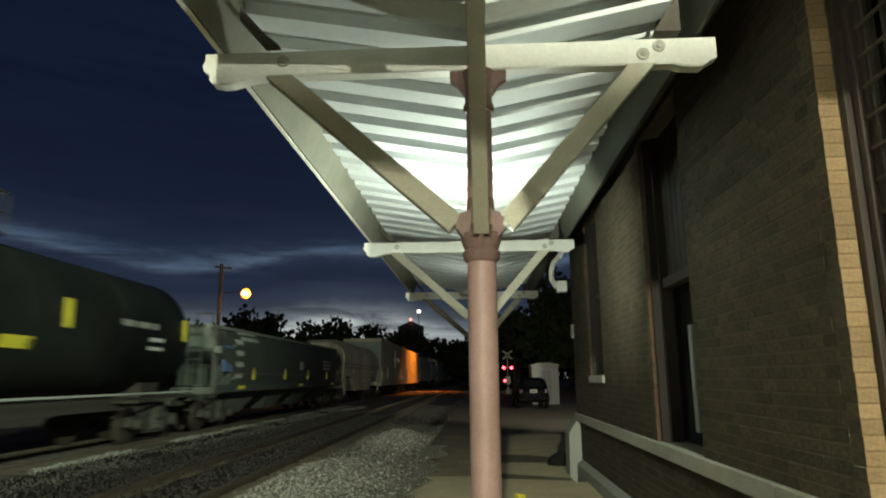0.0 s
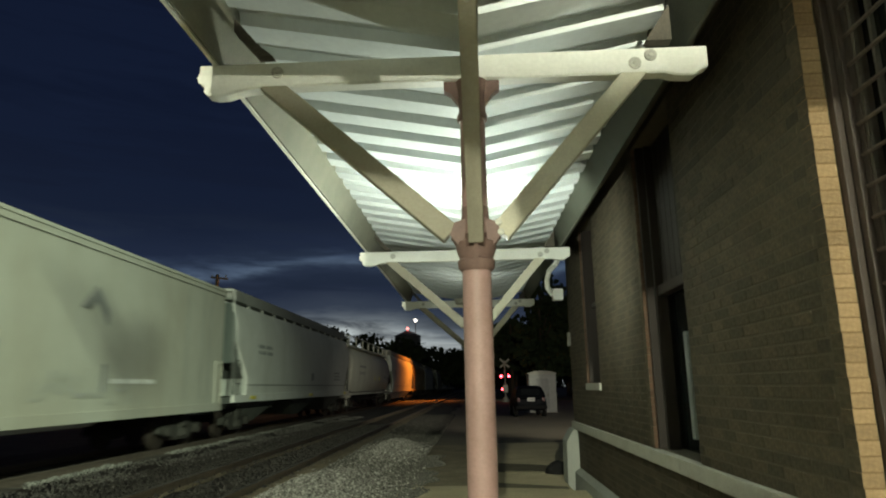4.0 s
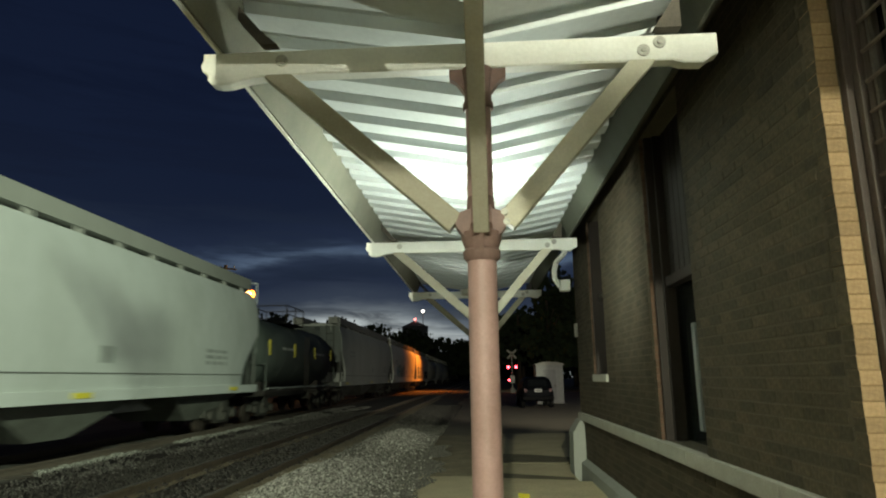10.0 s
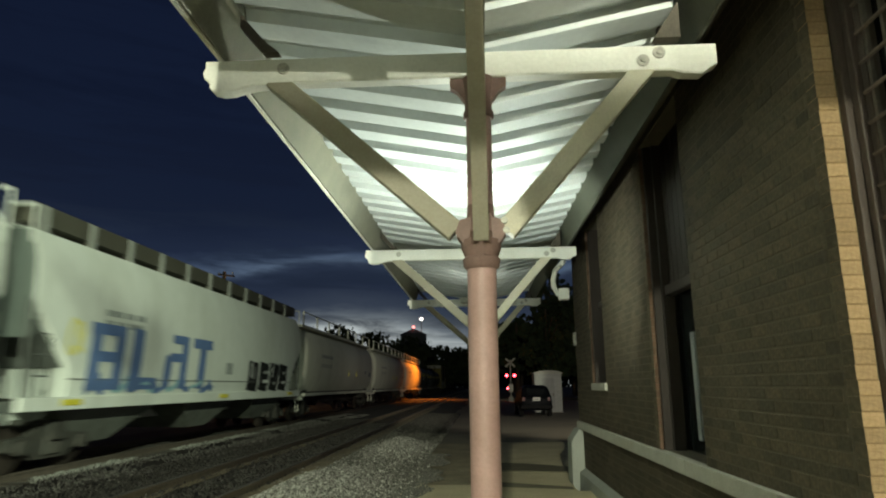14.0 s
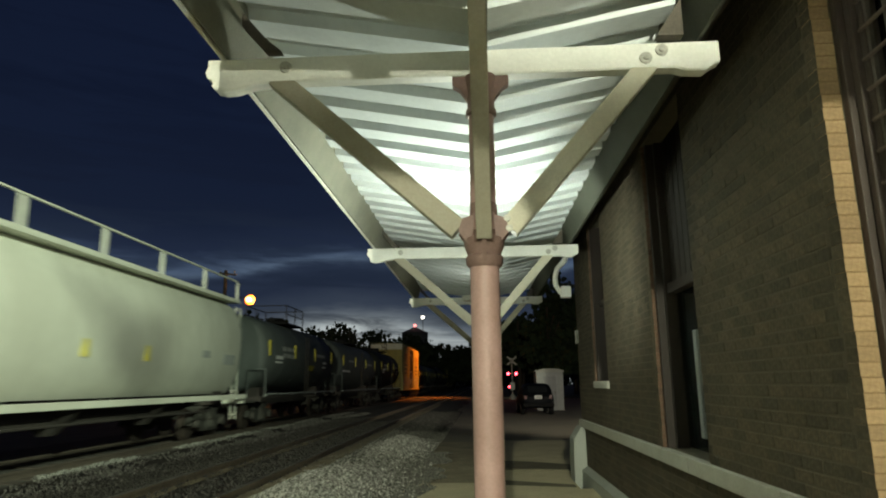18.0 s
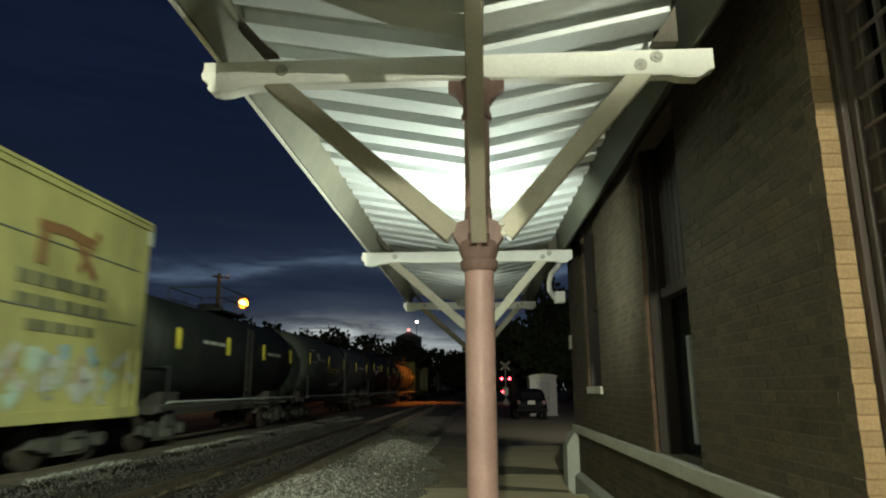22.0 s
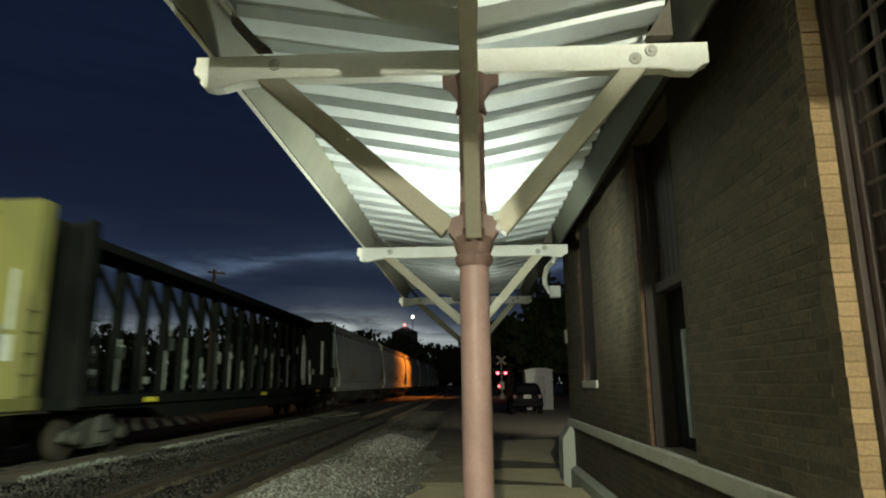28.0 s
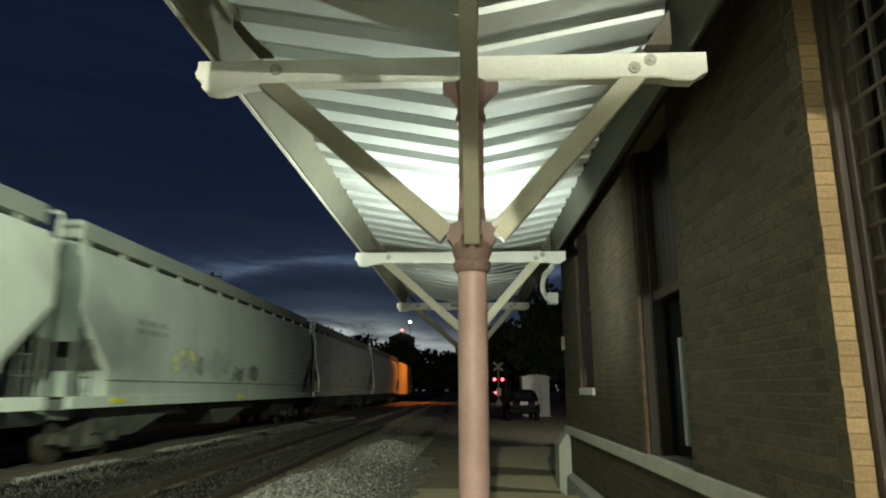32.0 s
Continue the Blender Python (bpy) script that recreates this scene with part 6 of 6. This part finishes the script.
# ---- distance: crossing, lot, trees, tower, poles ----
def crossing_signal(x, y, s=1.0):
    th = tagged(new("crossing_signal"), "railway crossing signal with crossbuck and red lamps lit", "crossing signal")
    th.matrix_basis = pose(x, y, 0)
    b = B()
    rod(b, (0, 0, 0), (0, 0, 4.3), 0.06, 10)
    part("mast", b, GREYBAR, th)
    b = B()
    lathe(b, [(-0.1, 0.3), (0.25, 0.3), (0.5, 0.12)], n=12)
    part("base", b, PLINTH, th)
    for k in (-1, 1):
        b = B()
        strut(b, (-0.5 * k, -0.08, 3.55), (0.5 * k, -0.08, 4.45), 0.02, 0.2)
        part("crossbuck_board", b, STONE, th, "white crossbuck board")
    b = B()
    box(b, -0.55, 0.55, -0.05, 0.05, 2.58, 2.66)
    part("crossarm", b, GREYBAR, th)
    for k in (-0.42, 0.42):
        b = B()
        rod(b, (k, -0.10, 2.62), (k, -0.06, 2.62), 0.28, 20)
        ds = part("backing_disc", b, BLACK, th)
        b = B()
        rod(b, (k, -0.16, 2.62), (k, -0.11, 2.62), 0.155, 16)
        part("red_lens", b, RED, ds, "lit red lens")
    b = B()
    box(b, -0.25, 0.25, -0.3, 0.3, 0.9, 1.7, 0.02)
    part("gate_motor", b, GREYBAR, th)
    b = B()
    rod(b, (-0.35, -0.16, 1.25), (-0.35, -0.11, 1.25), 0.12, 12)
    part("red_lens", b, RED, th, "small lit red lens")
    return th


RED = glow("red_lens_glow", (1.0, 0.05, 0.07), 14)
crossing_signal(3.3, 71.0)

# relay shed
SHEDD = material("shed_door_metal", (0.30, 0.31, 0.30), 0.5, var=0.08)
shed = tagged(new("relay_shed"), "small silver-white metal relay shed with a rounded roof", "shed")
shed.matrix_basis = pose(4.33, 43.0, -0.1)
b = B()
prism(b, [(-0.85, 0.0), (0.85, 0.0), (0.85, 2.44), (-0.85, 2.44)], "y", -1.0, 1.0)
part("shell", b, material("shed_metal", (0.36, 0.37, 0.35), 0.5, 0.0, var=0.08), shed)
b = B()
prism(b, [(-0.92, 2.40), (0.92, 2.40), (0.92, 2.47), (0.5, 2.58), (0, 2.62), (-0.5, 2.58), (-0.92, 2.47)], "y", -1.08, 1.08)
part("roof", b, STONE, shed, "shallow curved metal roof")
b = B()
box(b, -0.4, 0.4, -1.03, -1.0, 0.2, 2.1, 0.01)
part("door", b, SHEDD, shed)
b = B()
box(b, 0.28, 0.32, -1.07, -1.03, 1.0, 1.2)
part("handle", b, IRON, shed)
b = B()
box(b, -0.95, 0.95, -1.1, 1.1, -0.15, 0.02)
part("footing", b, PLINTH, shed)

# parked off-road car seen from behind
TAILR = material("dark_red_lens", (0.09, 0.012, 0.010), 0.3, var=0.1, bump=0)
CARP = material("dark_car_paint", (0.006, 0.007, 0.009), 0.45, 0.0, var=0.1, bump=0, spec=0.04)
car = tagged(new("parked_car"), "dark rounded hatchback car parked on the station lot", "car")
car.matrix_basis = pose(2.98, 38.0, -0.1, 0, 0, 2)
b = B()
rows_ = []
for y, zl, zh, w in ((-2.02, 0.50, 0.80, 0.70), (-1.98, 0.42, 0.98, 0.80), (-1.80, 0.36, 1.08, 0.87), (0.9, 0.34, 1.06, 0.88), (1.7, 0.36, 0.98, 0.85), (2.02, 0.45, 0.80, 0.72)):
    zm = (zl + zh) / 2
    rows_.append([b.verts.new((x, y, z)) for x, z in ((-w * 0.9, zl), (-w, zm - 0.1), (-w, zm + 0.12), (-w * 0.92, zh), (w * 0.92, zh), (w, zm + 0.12), (w, zm - 0.1), (w * 0.9, zl))])
for A, C in zip(rows_, rows_[1:]):
    for i in range(8):
        b.faces.new((A[i], A[(i + 1) % 8], C[(i + 1) % 8], C[i]))
b.faces.new(rows_[0])
b.faces.new(rows_[-1])
bmesh.ops.recalc_face_normals(b, faces=b.faces[:])
part("body", b, CARP, car, smooth=True)
b = B()
rows_ = []
for z, y0, y1, w in ((1.04, -1.93, 1.05, 0.82), (1.30, -1.83, 0.65, 0.77), (1.52, -1.66, 0.25, 0.70), (1.64, -1.45, -0.05, 0.60), (1.69, -1.15, -0.35, 0.42)):
    rows_.append([b.verts.new(p) for p in ((-w, y0 + 0.12, z), (-w * 0.75, y0, z), (w * 0.75, y0, z), (w, y0 + 0.12, z), (w, y1 - 0.15, z), (w * 0.7, y1, z), (-w * 0.7, y1, z), (-w, y1 - 0.15, z))])
for A, C in zip(rows_, rows_[1:]):
    for i in range(8):
        b.faces.new((A[i], A[(i + 1) % 8], C[(i + 1) % 8], C[i]))
b.faces.new(rows_[0])
b.faces.new(rows_[-1])
bmesh.ops.recalc_face_normals(b, faces=b.faces[:])
part("cabin", b, CARP, car, smooth=True)
b = B()
prism(b, [(-1.875, 1.20), (-1.71, 1.52), (-1.725, 1.52), (-1.89, 1.20)], "x", -0.50, 0.50)
part("rear_window", b, GLASS, car)
for x in (-0.78, 0.78):
    for y in (-1.2, 1.2):
        b = B()
        lathe(b, [(-0.12, 0.24), (-0.11, 0.36), (-0.06, 0.38), (0.06, 0.38), (0.11, 0.36), (0.12, 0.24)], axis="x", centre=(x, y, 0.38), n=20)
        w = part("wheel", b, BLACK, car)
        b = B()
        lathe(b, [(-0.125, 0.1), (-0.122, 0.22), (0.122, 0.22), (0.125, 0.1)], axis="x", centre=(x, y, 0.38), n=14)
        part("rim", b, GREYBAR, w)
for x in (-0.68, 0.68):
    b = B()
    box(b, x - 0.08, x + 0.08, -2.02, -1.94, 0.85, 1.05, 0.01)
    part("tail_lamp", b, TAILR, car, "unlit dark red lamp")
b = B()
box(b, -0.85, 0.85, -2.12, -1.95, 0.45, 0.62, 0.03)
part("bumper", b, BLACK, car)
b = B()
box(b, -0.2, 0.2, -2.05, -1.98, 0.86, 1.04, 0.005)
part("plate", b, MARKW, car, "white plate with a plain bar")
b = B()
box(b, -0.14, 0.14, -2.056, -2.048, 0.92, 0.97)
part("plate_bar", b, MARKD, car)
# unidentified dark lump and yellow marker on the platform
b = B()
bmesh.ops.create_icosphere(b, subdivisions=3, radius=0.2)
for v in b.verts:
    v.co = Vector((v.co.x * 1.2, v.co.y * 0.8, max(v.co.z, -0.05) * 1.05)) * 1.0 * (1 + 0.3 * noise.noise(v.co * 7))
bag = tagged(part("black_lump", b, BLACK, smooth=True), "small black lump of unknown kind on the concrete", "bag")
bag.matrix_basis = pose(1.55, 12.7, 0.0)
b = B()
box(b, -0.065, 0.065, -0.05, 0.05, 0, 0.055, 0.012)
for v in b.verts:
    v.co.x += 0.02 * noise.noise(v.co * 20)
    v.co.z *= 1 + 0.4 * noise.noise(v.co * 15 + Vector((3, 1, 2)))
yb = tagged(part("crushed_carton", b, REFL), "small crushed yellow carton on the concrete", "litter")
yb.matrix_basis = pose(0.55, 9.15, 0.014, 0, 0, 25)

# water tower
tw = tagged(new("water_tower"), "dark water tower with a cone roof and a red beacon", "water tower")
tw.matrix_basis = pose(-24.6, 240, 0)
b = B()
lathe(b, [(12.0, 4.5), (12.5, 4.9), (20.2, 4.9), (20.5, 5.0), (22.6, 0.4)], n=28)
part("tank", b, TANKG, tw, smooth=True)
for k in range(6):
    b = B()
    a = k * math.pi / 3
    rod(b, (4.6 * math.cos(a), 4.6 * math.sin(a), -0.3), (4.3 * math.cos(a), 4.3 * math.sin(a), 12.3), 0.35, 8)
    part("leg", b, TANKG, tw)
b = B()
bmesh.ops.create_icosphere(b, subdivisions=2, radius=0.55, matrix=Matrix.Translation((0, 0, 23.2)))
part("beacon", b, glow("beacon_glow", (1.0, 0.25, 0.22), 3), tw, "lit red beacon")


def mast_lamp(x, y, h, r, mat, label):
    th = tagged(new("street_lamp"), label, "street lamp")
    th.matrix_basis = pose(x, y, 0)
    bb = B()
    rod(bb, (0, 0, -0.3), (0, 0, h), 0.14, 8)
    part("pole", bb, GREYBAR, th)
    bb = B()
    bmesh.ops.create_icosphere(bb, subdivisions=2, radius=r, matrix=Matrix.Translation((0, 0, h)))
    part("globe", bb, mat, th, "lit lamp", True)


mast_lamp(-21.6, 240, 26.2, 0.58, glow("white_lamp_glow", (1.0, 0.93, 0.82), 5), "tall mast lamp with a lit white globe")

# utility pole with a sodium lamp
up = tagged(new("utility_pole"), "wooden utility pole with a crossarm and an orange lamp", "utility pole")
up.matrix_basis = pose(-23.75, 58, -0.45)
b = B()
rod(b, (0, 0, -0.3), (0, 0, 12.7), 0.16, 10)
part("pole", b, POLE, up)
b = B()
strut(b, (-0.6, 0, 12.45), (1.0, 0, 12.25), 0.12, 0.16)
part("crossarm", b, POLE, up)
for k in (-0.5, 0.1, 0.8):
    b = B()
    lathe(b, [(12.4, 0.05), (12.6, 0.07), (12.65, 0.03)], centre=(k, 0, 0), n=8)
    part("insulator", b, GREYBAR, up)
b = B()
rod(b, (0, 0, 9.9), (2.40, -0.5, 10.1), 0.04, 8)
arm = part("lamp_arm", b, POLE, up)
b = B()
bmesh.ops.create_icosphere(b, subdivisions=3, radius=0.27, matrix=Matrix.Translation((2.50, -0.5, 9.85)))
part("lamp_globe", b, glow("sodium_glow", (1.0, 0.50, 0.14), 9.0), arm, "lit orange lamp", True)
# the lamp's orange halo, made as a glowing disc behind the globe
b = B()
lathe(b, [(-0.22, 0.46), (-0.20, 0.48), (-0.12, 0.36), (-0.10, 0.1)], axis="y", centre=(2.50, 0, 9.85), n=28)
part("halo_disc", b, glow("sodium_halo_glow", (1.0, 0.28, 0.03), 0.65), arm, "glowing disc added for the lamp's orange halo", True)

# crossing lamp post whose light falls on the road
cl = tagged(new("street_lamp"), "street lamp post beside the crossing", "street lamp")
cl.matrix_basis = pose(1.0, 82.0, 0)
b = B()
rod(b, (0, 0, -0.3), (0, 0, 10), 0.09, 8)
part("pole", b, POLE, cl)
b = B()
rod(b, (0, 0, 9.9), (-2.3, -1.9, 9.9), 0.05, 8)
part("lamp_arm", b, POLE, cl)


# unseen lattice behind the station, added only to shade the passing cars faintly
ps = tagged(new("shade_lattice"), "unseen lattice on a pole, added to shade the passing cars", "antenna mast")
ps.matrix_basis = pose(8.6, -15.1, 1.75)
b = B()
rod(b, (0, 0, -2.05), (0, 0, 10.4), 0.03, 10)
part("pole", b, GREYBAR, ps)
for k in range(5):
    b = B()
    box(b, -0.02, 0.02, -0.51 + 0.24 * k, -0.47 + 0.24 * k, 9.65, 10.36)
    part("lattice_bar", b, GREYBAR, ps)
b = B()
strut(b, (0, -1.6, 10.72), (0, -0.4, 9.68), 0.06, 0.055, (1, 0, 0))
part("arm", b, GREYBAR, ps)
b = B()
strut(b, (0, -0.95, 10.62), (0, -0.3, 9.9), 0.08, 0.05, (1, 0, 0))
part("arm", b, GREYBAR, ps)


def tree(x, y, h, w, seed, leaves=1100):
    rnd = random.Random(seed)
    th = tagged(new("tree"), "dark leafy tree against the dusk sky", "tree", "trees beyond the crossing")
    th.matrix_basis = pose(x, y, -0.2)
    b = B()
    lathe(b, [(0, 0.05 * h * 0.6), (h * 0.2, 0.035 * h * 0.6), (h * 0.55, 0.02 * h * 0.6), (h * 0.8, 0.01 * h)], n=8)
    for k in range(6):
        a = rnd.uniform(0, 6.28)
        z = h * rnd.uniform(0.25, 0.6)
        rod(b, (0, 0, z), (w * 0.35 * math.cos(a), w * 0.35 * math.sin(a), z + h * 0.2), 0.012 * h * 0.5, 6)
    part("trunk", b, BARK, th)
    blobs = [(rnd.uniform(-0.34, 0.34) * w, rnd.uniform(-0.34, 0.34) * w, h * rnd.uniform(0.3, 0.86), w * rnd.uniform(0.14, 0.27)) for _ in range(16)]
    vs, fs = [], []
    for i in range(leaves):
        bx, by, bz, br = blobs[i % len(blobs)]
        d = Vector((rnd.gauss(0, 1), rnd.gauss(0, 1), rnd.gauss(0, 1))).normalized() * br * rnd.uniform(0.55, 1.08)
        c = Vector((bx, by, bz)) + Vector((d.x, d.y, d.z * 0.8))
        s = 0.035 * w * rnd.uniform(0.6, 1.5)
        m = Euler([rnd.uniform(0, 6.28) for _ in range(3)]).to_matrix()
        o = len(vs)
        for p in ((-1, -0.5, 0), (0.2, -0.8, 0.2), (1, 0.1, 0), (0.4, 0.8, -0.2), (-0.6, 0.7, 0.1)):
            vs.append(c + m @ (Vector(p) * s))
        fs.append((o, o + 1, o + 2, o + 3, o + 4))
    me = bpy.data.meshes.new("crown")
    me.from_pydata(vs, [], fs)
    me.materials.append(LEAF)
    cr_ = new("crown", me)
    cr_.parent = th


for i, (x, y, h, w) in enumerate(((9.5, 92, 15.5, 11), (14.5, 95, 18.5, 13), (6.0, 104, 14.5, 11), (20, 98, 16, 13), (2.5, 112, 11.5, 9), (17, 60, 9, 8), (27, 90, 15, 13),
                                  (-2, 150, 10, 13), (-9, 155, 11, 14), (-17, 165, 14, 15), (-15, 130, 11, 11), (-25, 170, 11, 15), (-35, 175, 13, 16), (-48, 180, 12, 17), (-62, 185, 13, 18),
                                  (-78, 180, 14, 18), (-95, 180, 13, 20), (8, 150, 13, 14), (-1, 200, 12, 16), (-8, 215, 12, 16), (-115, 180, 14, 22), (-140, 190, 15, 24),
                                  # first eight here are added to keep low sky glow off the far cars
                                  (7.5, 118, 12, 11), (8.5, 133, 13, 12), (7.0, 165, 13, 12), (9.0, 182, 14, 13), (12.5, 104, 14, 12), (16, 112, 15, 13), (8.0, 205, 13, 13), (22, 112, 16, 14), (-37, 120, 14.8, 12), (-45, 118, 14.5, 13), (-30, 126, 14.2, 12), (-23, 132, 13.0, 11), (-53, 115, 12, 13), (-62, 112, 12, 13))):
    tree(x, y, h, w, 100 + i, 2600 if i < 5 else 1100)

# far woods close the horizon
rndw = random.Random(7)
vs, fs = [], []
for i in range(5200):
    a = rndw.uniform(0, 2 * math.pi)
    rr = rndw.uniform(330, 360)
    top = 8 + 5 * noise.noise((math.cos(a) * 9, math.sin(a) * 9, 1.0))
    c = Vector((rr * math.cos(a), 100 + rr * math.sin(a), rndw.uniform(-0.5, top)))
    o = len(vs)
    m = Euler([rndw.uniform(0, 6.28) for _ in range(3)]).to_matrix()
    for p in ((-1, -0.7, 0), (0.8, -1, 0.3), (1, 0.8, 0), (-0.7, 1, -0.3)):
        vs.append(c + m @ (Vector(p) * rndw.uniform(1.5, 4.0)))
    fs.append((o, o + 1, o + 2, o + 3))
me = bpy.data.meshes.new("far_woods")
me.from_pydata(vs, [], fs)
me.materials.append(LEAF)
tagged(new("far_woods", me), "dark line of woods at the horizon", "woods", kind="stuff")

# ---- wall bricks ----
def in_opening(y0, y1, z0, z1):
    return any(y1 > o[0] and y0 < o[1] and z1 > o[2] and z0 < o[3] for o in OPEN)


def brick_mesh(name, dx, dy, dz, mat):
    b = B()
    box(b, 0, dx, 0, dy, 0, dz, 0.004)
    return mesh_of(name, b, mat)


BW, BH, J = 0.203, 0.064, 0.011
BRM = brick_mesh("brick", 0.10, BW, BH, BRICK)
# darker copy for the returns that get less light
RBRICK = material("dim_jamb_brick", (0.108, 0.0634, 0.0418), 0.85, var=0.22, scale=7, fine=50, bump=0.5, per_piece=0.2)
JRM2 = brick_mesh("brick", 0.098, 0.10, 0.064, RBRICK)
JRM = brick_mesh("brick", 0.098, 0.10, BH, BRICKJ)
# wall-side faces keep the darker wall brick, without that light
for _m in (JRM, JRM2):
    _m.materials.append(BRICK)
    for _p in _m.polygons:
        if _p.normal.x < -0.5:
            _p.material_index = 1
rest_v, rest_f, made = [], [], 0
rnd = random.Random(5)
row = 0
z = 0.245
while z < 4.6:
    if 0.80 < z < 0.985:
        z = 0.985
    y = -9.0 + (0.107 if row % 2 else 0)
    while y < END - 0.05:
        y0, y1 = y, min(y + BW, END)
        for o in OPEN:
            if z + BH > o[2] and z < o[3]:
                if y0 < o[0] < y1:
                    y1 = o[0]
                if y0 < o[1] + 0.10 < y1 and y0 > o[0]:
                    y0 = max(y0, o[1] + 0.111)
                elif y0 < o[1] < y1:
                    y0 = o[1]
        blocked = any(z + BH > o[2] and z < o[3] and y1 > o[0] + 0.001 and y0 < o[1] + 0.10 for o in OPEN)
        if y1 - y0 > 0.03 and not blocked:
            dx = rnd.uniform(-0.0015, 0.0015)
            if made < 300 and 3.25 < y0 and y1 < 5.3 and 0.98 < z < 3.2 and abs(y1 - y0 - BW) < 1e-6:
                piece("brick", BRM, wall, pose(WX + dx, y0, z))
                made += 1
            else:
                o = len(rest_v)
                x = WX + dx
                rest_v += [(x, y0, z), (x, y1, z), (x, y1, z + BH), (x, y0, z + BH), (x + 0.05, y0, z), (x + 0.05, y1, z), (x + 0.05, y1, z + BH), (x + 0.05, y0, z + BH)]
                rest_f += [tuple(o + k for k in q) for q in ((0, 3, 2, 1), (0, 1, 5, 4), (1, 2, 6, 5), (2, 3, 7, 6), (3, 0, 4, 7))]
        y += BW + J
    z += BH + J
    row += 1
me = bpy.data.meshes.new("brickwork")
me.from_pydata(rest_v, [], rest_f)
me.materials.append(BRICK)
bw = new("brickwork", me)
bw.parent = wall
tagged(bw, "courses of dark brown brick", kind="stuff")
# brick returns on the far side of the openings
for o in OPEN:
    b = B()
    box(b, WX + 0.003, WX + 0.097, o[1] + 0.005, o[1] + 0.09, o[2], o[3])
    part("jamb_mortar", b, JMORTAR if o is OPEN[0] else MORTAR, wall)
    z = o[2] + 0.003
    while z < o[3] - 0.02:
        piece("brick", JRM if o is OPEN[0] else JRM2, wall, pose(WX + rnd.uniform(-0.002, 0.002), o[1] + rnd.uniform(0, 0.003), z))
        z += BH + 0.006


# ---- what moves ----
def travelled(t):
    """Metres along the track; the train slows a little."""
    return 16.5 * t - 0.00848 * (t - 16) ** 2


def motions():
    for car_, start in TRAIN:
        rows = [(t, pose(TRACKS[1], start - travelled(t), RAILZ)) for t in range(0, 33, 2)]
        walk(car_, rows)
    # the dark lump slides out of sight round the corner of the building
    walk(bag, [(0.0, pose(1.55, 12.7, 0.0)), (9.1, pose(1.55, 12.7, 0.0)), (9.45, pose(1.60, 12.7, 0.015, 0, 8, 12)),
               (9.65, pose(1.67, 12.7, 0.01, 0, 5, 18)), (9.95, pose(2.1, 12.75, 0.0, 0, 0, 25)), (32.0, pose(2.1, 12.75, 0.0, 0, 0, 25))])


motions()
